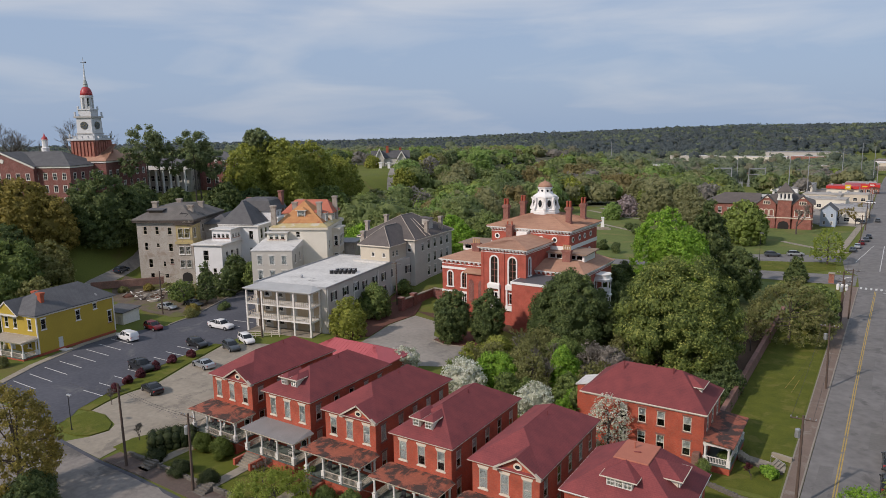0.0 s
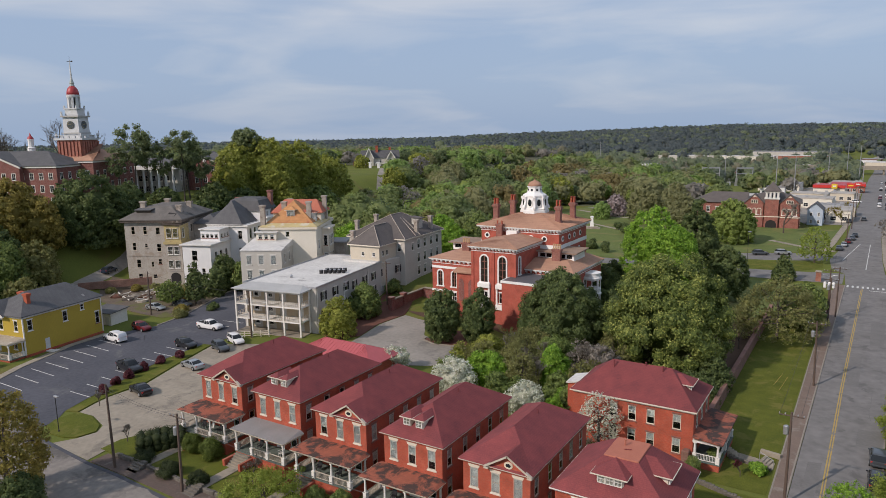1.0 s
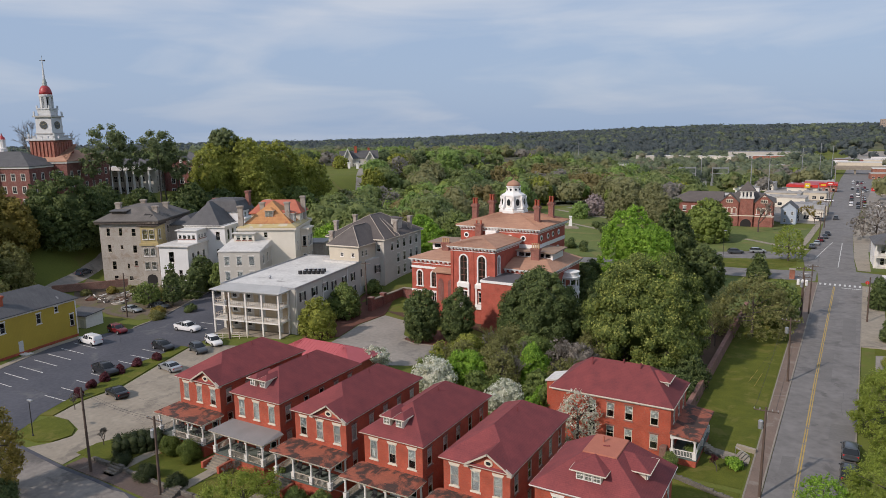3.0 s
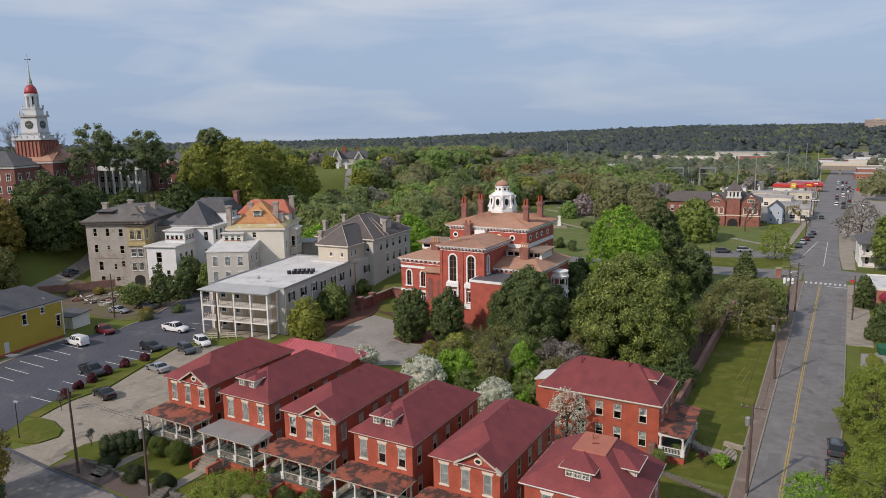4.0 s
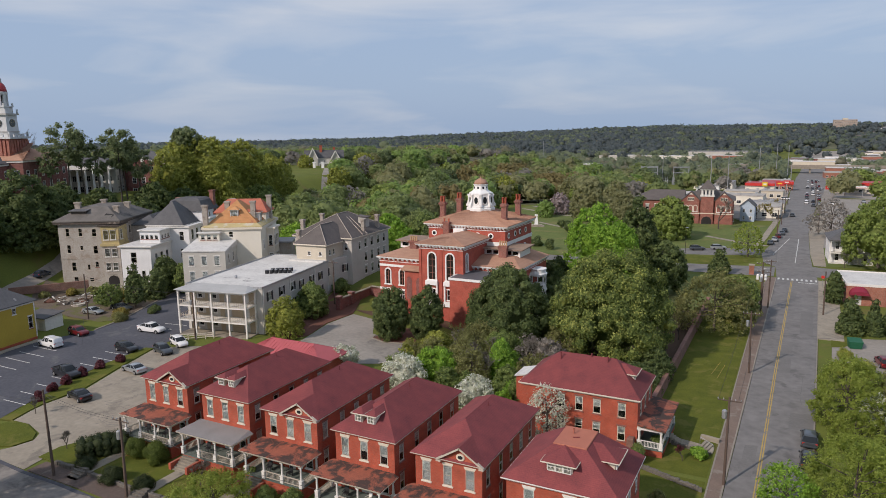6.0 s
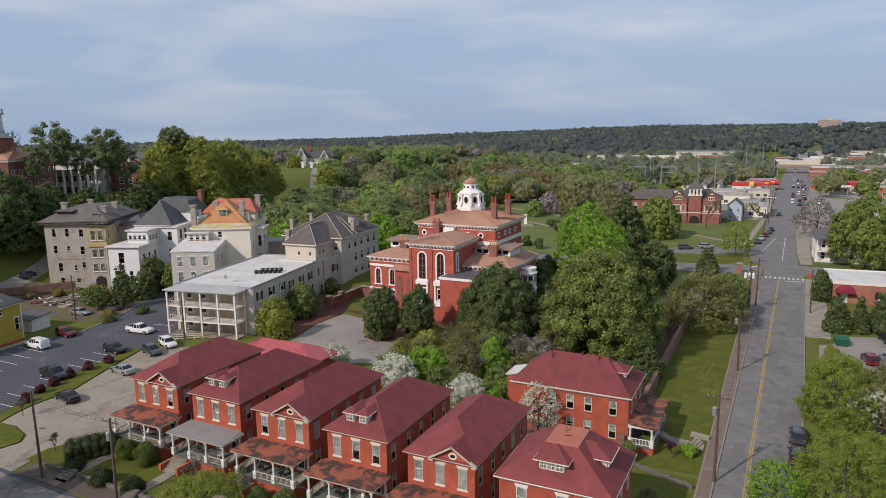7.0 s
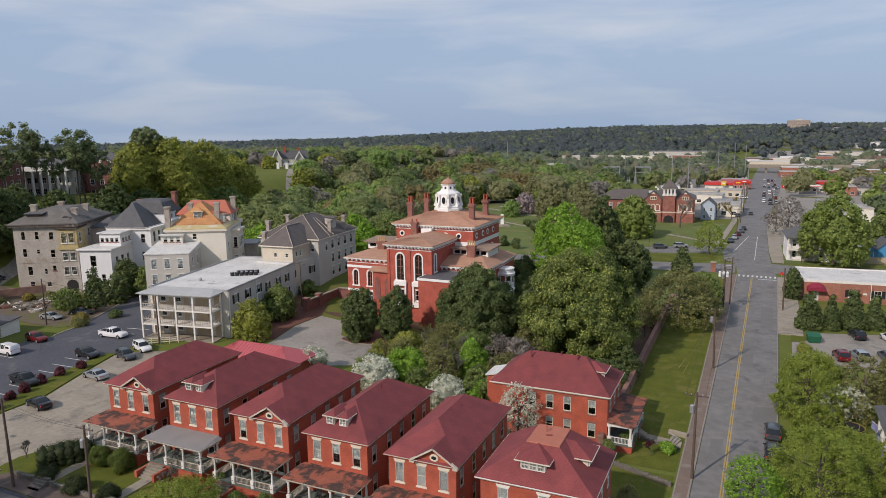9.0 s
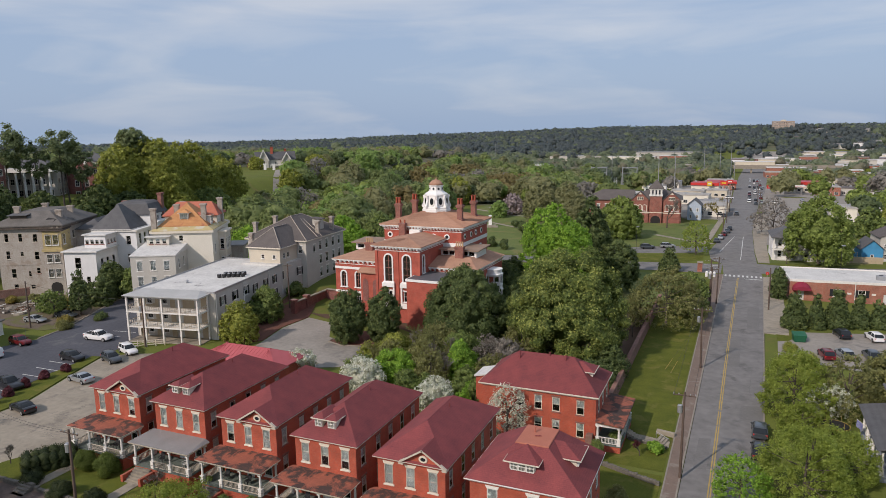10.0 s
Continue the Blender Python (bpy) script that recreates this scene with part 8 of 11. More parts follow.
tree(32.5, 38.0, 4.6, 2.8, LEAF_FRESH, "low yellow-green tree at the roadside", "round", 63, 0.06, airy=0.8, size=0.18, fine=0.8)
tree(31.4, 19.5, 8.8, 5.0, LEAF_FRESH, "yellow-green tree overhanging the avenue", "round", 64, 0.1, airy=0.85, size=0.13, fine=0.78)
tree(25.4, 16.6, 6.2, 2.9, LEAF_BRIGHT, "bright green young tree by the avenue", "round", 65, 0.1, airy=0.85, size=0.16, fine=0.85)
tree(35.4, 26.5, 6.4, 4.0, LEAF_FRESH, "low spreading tree leafing out by a house", "round", 66, 0.1, airy=0.85, size=0.14, fine=0.8)
tree(35.8, 44.0, 5.4, 2.4, LEAF_BLOSSOM, "dogwood in white blossom at the roadside", "round", 67, 0.2, "dogwood", airy=0.9)
for i, (x, y, h, r) in enumerate(((34.5, 90.0, 7.6, 2.5), (38.3, 91.2, 6.6, 1.9), (42.0, 92.8, 8.0, 2.5), (45.8, 94.2, 6.4, 2.0), (49.2, 95.4, 5.8, 2.0), (52.8, 96.6, 7.2, 2.3), (56.6, 97.8, 6.6, 2.1))):
    t = tree(x, y, h, r, LEAF_DARK, "dark conical evergreen in a row by a car park", "cone", 70 + i, 0.0)
    tagged(t, group="evergreen row")
tree(32.6, 114, 7.4, 1.9, LEAF_DARK, "dark clipped evergreen at a shop corner", "egg", 78, 0.0)
tree(44.6, 161.0, 19.2, 9.8, LEAF_SPRING, "large spreading green tree by a white house", "round", 80, 0.1, airy=0.3, size=0.13)
tree(62.7, 206, 11.5, 5.6, LEAF_MID, "large dark green tree by a white house", "round", 81, 0.0)
tree(71.0, 214, 12.0, 5.4, LEAF_LIME, "green tree behind a blue house", "round", 82, 0.15)
tree(34.5, 214, 14.0, 7.2, LEAF_GREY, "leafless grey street tree with a haze of twigs", "round", 83, 0.15, "bare_tree", airy=1.25, size=0.15, fine=0.8)
for i, (x, y, h) in enumerate(((9.0, 262, 8.0), (15.0, 258, 7.0), (12.5, 268, 9.0), (16.5, 290, 8.0), (6.0, 258, 7.0))):
    bare_tree(x, y, h, 4.0, "brown leafless tree along the avenue", 400 + i, tips=LEAF_AMBER, thin=0.06)
bare_tree(36.5, 158, 6.0, 2.6, "leafless ornamental tree on a corner", 84)
bare_tree(-2.0, 222, 15.0, 6.5, "leafless grey tree before a schoolhouse", 85, thin=0.05)
# west hillside and campus
for i, (x, y, h, r) in enumerate(((-174.7, 76.7, 24.5, 5.4), (-172.5, 80.5, 21.0, 3.6), (-166.6, 88.4, 24.0, 5.6), (-164.5, 94.3, 19.5, 4.0), (-170.0, 84.0, 18.0, 3.2), (-177.5, 73.0, 17.5, 3.4), (-168.5, 92.0, 21.5, 3.8))):
    tree(x + 2.8, y + 1.75, h - 1.2, r, LEAF_PINE, "tall pine with a bare trunk and airy crown", "pine", 90 + i, 0.46, "pine", trunk=0.26, fine=0.85)
hill = [(-155, 31.9, 15.8, 8.5, LEAF_AMBER), (-151, 36.4, 14.3, 6.2, LEAF_AMBER), (-162, 26, 15, 8, LEAF_AMBER), (-139.6, 21.3, 12.2, 6.4, LEAF_DARK), (-139.3, 29.0, 10.6, 5.6, LEAF_DARK), (-147.5, 23.7, 11, 6, LEAF_DARK), (-130, 12, 11, 6, LEAF_DARK), (-124, 18, 9, 5, LEAF_DARK), (-126, 4, 11, 6, LEAF_DARK), (-118, 2, 10, 5, LEAF_DARK), (-149.3, 50.5, 20, 7.8, LEAF_DARK), (-152.5, 58.2, 14, 5.8, LEAF_DARK), (-156, 48, 14, 5, LEAF_DARK), (-146, 63, 11, 5, LEAF_DARK), (-157, 66, 11, 5.5, LEAF_DARK), (-145, 12, 13, 7, LEAF_DARK), (-137, 2, 13, 7, LEAF_MID)]
for i, (x, y, h, r, mt) in enumerate(hill):
    tree(x, y, h, r, LEAF_MID if mt == LEAF_DARK and i < 10 and i % 3 == 0 else LEAF_OLIVE if mt == LEAF_DARK and i < 9 and i % 3 == 1 else mt, "dense tree on the shaded hillside", "round", 100 + i, 0.05, airy=0.3)
back = [(-166, 114, 18, 9, LEAF_LIME), (-162, 124, 22, 11, LEAF_LIME), (-162, 139, 21.5, 11, LEAF_LIME), (-162, 157, 17.5, 10, LEAF_LIME), (-155, 125, 11.5, 8.5, LEAF_LIME), (-157.9, 97, 9, 6.5, LEAF_DARK), (-155, 107, 8.5, 6, LEAF_DARK), (-151, 138, 12, 8.5, LEAF_MID), (-149, 151, 8.5, 7, LEAF_MID), (-150, 86, 9, 6, LEAF_DARK), (-146, 97, 8, 6, LEAF_MID), (-143, 110, 8, 6, LEAF_MID), (-160, 80, 7, 5, LEAF_DARK), (-140, 124, 9, 6, LEAF_MID), (-170, 150, 14, 7, LEAF_AMBER), (-152, 168, 10, 7, LEAF_OLIVE), (-140, 140, 9, 6, LEAF_MID)]
for i, (x, y, h, r, mt) in enumerate(back):
    tree(x, y, h, r, mt, "rounded spring tree crowning the hill", "round", 130 + i, 0.04, airy=0.5 if mt in (LEAF_LIME, LEAF_AMBER) else 0.2, size=0.13)
tree(-168, 121, 22.8, 5.4, LEAF_PINE, "dark domed pine above rounded trees", "round", 158, 0.6, "pine")
for i, (x, y) in enumerate(((-232, 74), (-222, 62), (-215, 92), (-242, 96), (-205, 84), (-238, 58))):
    bare_tree(x, y, 31.0, 15.0, "leafless tree behind a campus hall", 160 + i, tips=LEAF_GREY, thin=0.04)
tree(-236, 50, 19.5, 9.0, LEAF_LIME, "yellow-green tree behind a campus hall", "round", 167, 0.1, airy=0.4)
tree(-250, 62, 20.0, 9.0, LEAF_LIME, "yellow-green tree behind a campus hall", "round", 168, 0.1, airy=0.4)
# behind the mansion and the hipped building
mid = [(-62, 108, 12, 5.5, LEAF_DARK), (-54, 112, 14, 6, LEAF_DARK), (-72, 104, 10, 5, LEAF_BRIGHT), (-80, 112, 12, 5.5, LEAF_BRIGHT), (-66, 118, 12, 6, LEAF_DARK), (-88, 104, 11, 5, LEAF_MID), (-90, 120, 13, 6, LEAF_OLIVE), (-100, 96, 12, 5.5, LEAF_BRIGHT), (-108, 104, 12, 6, LEAF_MID), (-75, 126, 13, 6, LEAF_MID), (-57, 124, 15, 6.5, LEAF_DARK), (-100, 118, 13, 6, LEAF_OLIVE), (-112, 88, 9, 5, LEAF_BRIGHT), (-85, 96, 8, 4, LEAF_BRIGHT)]
for i, (x, y, h, r, mt) in enumerate(mid):
    tree(x, y, h, r, mt, "leafy tree behind the apartment houses", "round", 180 + i, 0.06, airy=0.25)
PARK_SHRUBS = ((-52.0, 196, 4.0), (-47, 187, 4.6), (-58, 205, 3.0), (-44, 122, 2.4), (-51.3, 158.0, 3.4), (-45.2, 153.5, 3.3))
for x, y, h in PARK_SHRUBS:
    bush(x, y, h, h * 0.6, LEAF_DARK, "rounded evergreen shrub on a lawn", 3, 60, 0.25)
park = [(-75.5, 236.5, 7.5, 4.4, LEAF_BRIGHT), (-73.5, 250.2, 9.6, 5.2, LEAF_REDBUD), (-64, 254, 8.5, 4.6, LEAF_REDBUD), (-54.5, 229.4, 16.6, 7.1, LEAF_OLIVE), (-106.5, 341.5, 15.5, 13.2, LEAF_AMBER), (-122.6, 346.5, 13.2, 10.4, LEAF_AMBER), (-119.5, 289.7, 15.9, 9.2, LEAF_LIME), (-156.2, 324.3, 16.2, 10.3, LEAF_AMBER), (-163.4, 312.0, 11.8, 7.6, LEAF_DARK), (-172.8, 288.1, 16.2, 9.4, LEAF_BRIGHT), (-167.5, 262.1, 13.8, 8.9, LEAF_OLIVE), (-166.7, 208.5, 10.0, 5.5, LEAF_LIME), (-56.3, 286.0, 13.4, 7.0, LEAF_OLIVE), (-38.2, 220.4, 13.8, 6.6, LEAF_OLIVE), (-159.9, 274.6, 13.9, 9.3, LEAF_MID), (-130.6, 241.7, 15.2, 8.3, LEAF_DARK), (-129.0, 183.3, 14.0, 7.0, LEAF_BRIGHT), (-149.4, 192.4, 12.4, 7.4, LEAF_GREY), (-111.6, 190.4, 10.4, 8.1, LEAF_DARK), (-47, 305, 13, 8, LEAF_LIME), (-88, 318, 14, 9, LEAF_OLIVE), (-136, 300, 15, 9, LEAF_AMBER), (-206, 292, 9, 5, LEAF_DARK), (-196, 283, 8, 5, LEAF_OLIVE), (-188, 262, 9, 6, LEAF_LIME), (-228, 262, 7.5, 4.5, LEAF_LIME), (-262, 272, 10, 6.5, LEAF_DARK), (-180, 250, 9, 6, LEAF_GREY), (-198, 300, 9, 5, LEAF_DARK), (-122, 214, 13, 7, LEAF_MID), (-100, 160, 11, 6, LEAF_DARK), (-88, 146, 12, 6.5, LEAF_MID)]
park_words = {LEAF_BRIGHT.name: "bright green spring tree in a park", LEAF_REDBUD.name: "pale pink blossoming tree in a park", LEAF_OLIVE.name: "olive tree leafing out in a park", LEAF_AMBER.name: "russet tree leafing out in a park", LEAF_LIME.name: "yellow-green tree in a park", LEAF_DARK.name: "dark evergreen tree in a park", LEAF_MID.name: "green tree in a park", LEAF_GREY.name: "grey leafless tree in a park"}
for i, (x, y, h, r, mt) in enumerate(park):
    tree(x, y, h, r, HAZY_OF.get(mt.name, mt), park_words[mt.name], "round", 300 + i, 0.04, airy=0.9 if mt == LEAF_GREY else 0.35)
# clipped shrubs before the houses and in the car park
for x, y, h, r, mt in ((-19.9, -3.9, 2.0, 1.2, LEAF_MID), (-22.8, -4.6, 1.9, 1.2, LEAF_MID), (-40.6, -9.3, 1.5, 1.5, LEAF_HEDGE), (-36.2, -8.9, 1.5, 1.3, LEAF_HEDGE), (-45.8, -8.7, 1.3, 1.3, LEAF_HEDGE), (-10.5, -4.5, 1.8, 1.0, LEAF_MID), (13.5, 13.0, 2.0, 1.3, LEAF_OLIVE), (11.0, 27.0, 1.6, 1.3, LEAF_MID), (9.6, 22.2, 2.6, 1.1, LEAF_MID), (-104, 12, 1.5, 1.2, LEAF_MID), (-98.5, -1.5, 1.7, 1.4, LEAF_OLIVE), (-97, 35.5, 1.8, 1.8, LEAF_OLIVE), (-100, 38, 1.6, 2.0, LEAF_AMBER), (-95.5, 43, 1.5, 1.8, LEAF_DARK), (33.5, 57, 2.4, 2.2, LEAF_LIME), (31.8, 64, 2.6, 2.0, LEAF_LIME), (35.0, 66, 2.4, 2.2, LEAF_LIME), (33, 74, 1.8, 1.4, LEAF_LIME)):
    bush(x, y, h, r, mt, "rounded clipped green shrub" if mt in (LEAF_MID, LEAF_DARK, LEAF_HEDGE) else "loose shrub leafing out", 7, 300, 0.055)
for x, y, h, r in ((-42.9, -4.2, 2.6, 1.35), (-39.7, -4.1, 2.8, 1.5)):
    bush(x, y, h, r, LEAF_BOX, "dense round clipped boxwood before a porch", 8, 520, 0.05, 26)
hedge = array_mesh("hedge", LEAF_HEDGE, *clumps(np.random.default_rng(77), np.array([(u * 2.3, v * 1.0, 0.55 + w * 0.75) for u in (-1, -0.6, -0.2, 0.2, 0.6, 1) for v in (-1, 0, 1) for w in (0, 1, 1.9 - 0.35 * abs(u) - 0.3 * abs(v))]), np.full(54, 0.72), 210, 0.055, 0.86))
tagged(part("hedge", hedge, None, None, "", at_ground(-47.4, -5.2, 52)), "big dark clipped hedge at a yard corner", "hedge")
for i, (x, y) in enumerate(((-70.6, 1.6), (-71.9, 4.6), (-73.0, 7.4), (-74.2, 11.0), (-74.6, 14.4), (-74.3, 18.0))):
    tagged(bush(x, y, 1.5, 0.85, LEAF_PLUM, "round burgundy shrub in a grass strip", 20 + i, 130, 0.09), group="burgundy shrubs")
bare_tree(14.3, 25.0, 2.8, 1.6, "small tree with reddish buds beside a porch", 212, tips=LEAF_PLUM)
bush(15.9, 26.6, 1.3, 1.1, LEAF_BRIGHT, "fresh green shrub beside a garden walk", 9)
bare_tree(-66.5, -1.5, 3.0, 1.4, "small leafless tree in a grass strip", 210)
bare_tree(-52.5, -6.5, 3.2, 1.2, "small leafless tree in a front yard", 211)


# ---- woods ----
def woods(name, mat, label, spots, cover, leaf, k, rg, core=0.78):
    """Many trees far off, as one mass of rounded crowns; leaf: its size for each metre of distance."""
    P = np.array(spots)
    n = len(P)
    d = unit(rg.normal(size=(n, k, 3)) + np.array([0, 0, 0.35]))
    d[..., 2] = np.abs(d[..., 2])
    cen = np.stack([P[:, 0], P[:, 1], P[:, 2] + P[:, 3] * 0.5], 1)[:, None] + d * rg.uniform(0.5, 0.66, (n, k, 1)) * np.stack([P[:, 4], P[:, 4], P[:, 3] * 0.6], 1)[:, None]
    rad = (P[:, 4, None] * rg.uniform(0.36, 0.54, (n, k)) * (1.0 if k > 4 else 1.3)).ravel()
    dist = np.repeat(np.hypot(P[:, 0] - 24, P[:, 1] + 54), k)
    per = np.clip(cover * 6.2 * rad ** 2 / (1.9 * (leaf * dist) ** 2), 7, 80)
    tv, tf, q = clumps(rg, cen.reshape(-1, 3), rad, per, leaf * dist, core, 0.9, d.reshape(-1, 3))
    ob = part(name, array_mesh(name, mat, tv, tf, q), None)
    return tagged(ob, label, "woodland", "", "stuff")


def open_land(x, y):
    """Where no trees of the woods stand: streets, lots, lawns and buildings."""
    if y < 140 and x > -125:
        return True
    if 12 < x < 38 + max(y - 300, 0) * 0.05:
        return True
    if -34 < x < 14 and 140 < y < 300:
        return True
    if -104 < x < -30 and 140 < y < 292 or x > -60 and 300 < y < 420 and x < -20 or -112 < x < -34 and 430 < y < 560:
        return True
    if 30 < x < 110 and y < 260:
        return True
    if x < -125 and y < 140 and x > -262:
        return True
    if abs(x + 220) + abs(y - 266) < 60:
        return True
    if -215 < x < -150 and 150 < y < 232 and abs((x + 185) * 0.8 + (y - 195) * 0.5) < 20:
        return True
    return False


rg = np.random.default_rng(5)
bins = {m.name: [] for m in (LEAF_DARK, LEAF_MID, LEAF_BRIGHT, LEAF_OLIVE, LEAF_SPRING, LEAF_AMBER, LEAF_GREY)}
mats = {m.name: m for m in (LEAF_DARK, LEAF_MID, LEAF_BRIGHT, LEAF_OLIVE, LEAF_SPRING, LEAF_AMBER, LEAF_GREY)}
keys = list(bins)
for _ in range(2100):
    dist = math.sqrt(rg.uniform(170 ** 2, 640 ** 2))
    be = radians(rg.uniform(-14, 69))
    x, y = 24 - dist * math.sin(be), -54 + dist * math.cos(be)
    if open_land(x, y):
        continue
    town = -30 < x < 130 and y > 262
    if town and rg.uniform() > (0.05 if y < 555 else 0.45):
        continue
    pick = noise.noise(Vector((x / 70, y / 70, 3.3))) * 0.4 + 0.5 + rg.normal() * 0.17
    i = int(np.clip(np.searchsorted((0.28, 0.55, 0.61, 0.76, 0.85, 0.9), pick), 0, 6)) if not town else int(rg.choice((3, 3, 6, 4)))
    gz = coarse_z(x, y)
    bins[keys[i]].append((x, y, gz - 0.5, rg.uniform(8, 16) * (1 - 0.42 * step(3, 9, gz)), rg.uniform(4.6, 10.0) * (1 - 0.25 * step(3, 9, gz))))
tones = {LEAF_DARK.name: "dark evergreen trees of the valley woods", LEAF_MID.name: "green trees of the valley woods", LEAF_BRIGHT.name: "bright spring trees of the valley woods", LEAF_OLIVE.name: "olive trees leafing out in the valley woods", LEAF_SPRING.name: "yellow-green trees of the valley woods", LEAF_AMBER.name: "russet trees of the valley woods", LEAF_GREY.name: "grey leafless trees of the valley woods"}
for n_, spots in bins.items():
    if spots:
        woods("valley_woods", HAZY_OF.get(n_, mats[n_]), tones[n_], spots, 0.85, 0.0021, 11, rg, 0.5 if n_ == LEAF_GREY.name else 0.86)
far_words = ((LEAF_FAR, "green woods below the far ridge"), (LEAF_RIDGE, "far ridge woods tinted blue-green with painted haze"), (LEAF_FAR_OLIVE, "olive woods leafing out below the far ridge"), (LEAF_FAR_DARK, "dark pines below the far ridge"))
far = {mt.name: [] for mt, words in far_words}
for _ in range(12600):
    dist = 600 + 1850 * rg.uniform() ** 0.8
    be = radians(rg.uniform(-14, 69))
    x, y = 24 - dist * math.sin(be), -54 + dist * math.cos(be)
    if 55 < x < 320 and y < 850 and rg.uniform() > 0.4:
        continue
    if -25 < x < 320 and 850 < y < 1350 and rg.uniform() > 0.16 or 10 < x < 60 and y < 960:
        continue
    if -270 < x < -40 and 890 < y < 1005:
        continue
    if x > 60 and 1350 < y < 2000 and rg.uniform() > 0.55:
        continue
    big = 1.0 + 0.35 * step(900, 2000, dist)
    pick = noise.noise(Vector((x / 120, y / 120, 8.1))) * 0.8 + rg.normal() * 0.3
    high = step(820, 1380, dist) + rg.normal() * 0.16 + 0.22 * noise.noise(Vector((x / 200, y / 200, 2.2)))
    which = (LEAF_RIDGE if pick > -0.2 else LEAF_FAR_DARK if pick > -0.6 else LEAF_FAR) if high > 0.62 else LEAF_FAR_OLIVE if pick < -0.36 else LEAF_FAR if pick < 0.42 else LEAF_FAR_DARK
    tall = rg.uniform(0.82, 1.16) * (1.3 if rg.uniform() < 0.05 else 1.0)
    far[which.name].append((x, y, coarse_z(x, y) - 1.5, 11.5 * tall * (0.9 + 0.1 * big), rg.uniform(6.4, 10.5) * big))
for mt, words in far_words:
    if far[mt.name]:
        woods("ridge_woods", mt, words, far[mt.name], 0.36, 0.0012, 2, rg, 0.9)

# ---- campus on the hill ----
# Brick painted lighter and more orange for the sun on the tower base.
TOWER_BRICK = brickwork("sunlit_tower_brick", (0.36, 0.125, 0.085), (0.29, 0.098, 0.07), (0.33, 0.18, 0.14))
# White paint greyed to stand for the shade on the tower.
TOWER_WHITE = surf("shaded_white_paint", (0.6, 0.61, 0.61), (0.52, 0.53, 0.54), scale=0.8)


def clock_tower():
    h = thing("clock_tower", pose(-187.0, 70.3, 17.5, 0, 0, 24.5) @ Matrix.Diagonal((1.0, 1.0, 0.972, 1.0)), "white clock tower with red dome and spire on brick base", "clock tower")
    b = 4.1
    part("brick_base", Shape().box(-b, b, -b, b, -2, 20.9), TOWER_BRICK, h)
    q = Shape()
    for x in (-3.5, -2.35, -1.2, 0, 1.2, 2.35, 3.5):
        q.box(x - 0.35, x + 0.35, -b - 0.35, -b, 11, 20.4).box(b, b + 0.35, x - 0.35, x + 0.35, 11, 20.4)
    part("brick_pilaster", q, TOWER_BRICK, h)
    part("base_cornice", Shape().box(-b - 0.6, b + 0.6, -b - 0.6, b + 0.6, 20.9, 21.5), TOWER_WHITE, h)
    q = Shape()
    ring_box(q, -b, b, -b, b, 22.2, 22.4, 0.3)
    for x in (-b, -b / 2, 0, b / 2, b):
        for y in (-b, b):
            q.box(x - 0.2, x + 0.2, y - 0.2, y + 0.2, 21.5, 23.0 if abs(x) == b else 22.4).box(y - 0.2, y + 0.2, x - 0.2, x + 0.2, 21.5, 22.4)
    part("balustrade", q, TOWER_WHITE, h)
    a = 2.65
    part("clock_stage", Shape().loft([[(-a, -a, 21.5), (a, -a, 21.5), (a, a, 21.5), (-a, a, 21.5)], [(-a + 0.15, -a + 0.15, 28.0), (a - 0.15, -a + 0.15, 28.0), (a - 0.15, a - 0.15, 28.0), (-a + 0.15, a - 0.15, 28.0)]]), TOWER_WHITE, h)
    q = Shape()
    ring_box(q, -a, a, -a, a, 22.8, 23.2, 0.2)
    part("stage_band", q, STONE_TRIM, h)
    q = Shape()
    ring_box(q, -a + 0.1, a - 0.1, -a + 0.1, a - 0.1, 28.0, 28.5, 0.45)
    part("stage_cornice", q, STONE_TRIM, h)
    for k, ang in enumerate((0, 90, 180, 270)):
        m = pose(0, 0, 25.6, 0, 0, ang) @ pose(0, -a + 0.03, 0)
        disc = lambda s, r, y0, y1: s.loft([[(r * math.cos(i * math.pi / 12), y, r * math.sin(i * math.pi / 12)) for i in range(24)] for y in (y1, y0)])
        f = part("clock", cached(("clock",), lambda s: disc(s, 1.2, -0.14, 0.1), CLOCK), None, h, "dark clock face with gilt marks", m)
        def marks(s):
            for i in range(12):
                c, d = math.cos(i * math.pi / 6), math.sin(i * math.pi / 6)
                s.tube((c * 0.9, -0.16, d * 0.9), (c * 1.12, -0.16, d * 1.12), 0.06, 0.06, 4)
        part("hour_mark", cached(("hour_mark",), marks, GOLD), None, f)
        part("clock_pointer", cached(("clock_pointer",), lambda s: s.tube((0, -0.18, 0), (0.42, -0.18, 0.46), 0.07, 0.04, 4).tube((0, -0.18, 0), (-0.8, -0.18, 0.2), 0.06, 0.03, 4), GOLD), None, f, "gilt clock pointers")
    u = 1.95
    part("upper_stage", Shape().box(-u, u, -u, u, 28.5, 30.6), TOWER_WHITE, h)
    q = Shape()
    ring_box(q, -u, u, -u, u, 30.4, 30.8, 0.2)
    for x in (-u, u):
        for y in (-u, u):
            q.box(x - 0.2, x + 0.2, y - 0.2, y + 0.2, 30.8, 31.6)
    for x in (-a, a):
        for y in (-a, a):
            q.box(x - 0.2, x + 0.2, y - 0.2, y + 0.2, 28.5, 29.8)
    part("urn", q, TOWER_WHITE, h)
    # Added black core stands for the shade behind the belfry openings.
    part("belfry_core", Shape().lathe([(0.85, 30.6), (0.85, 34.9)], 0, 0, 8, math.pi / 8), BLACK_METAL, h)
    for i in range(8):
        an = math.pi / 8 + i * math.pi / 4
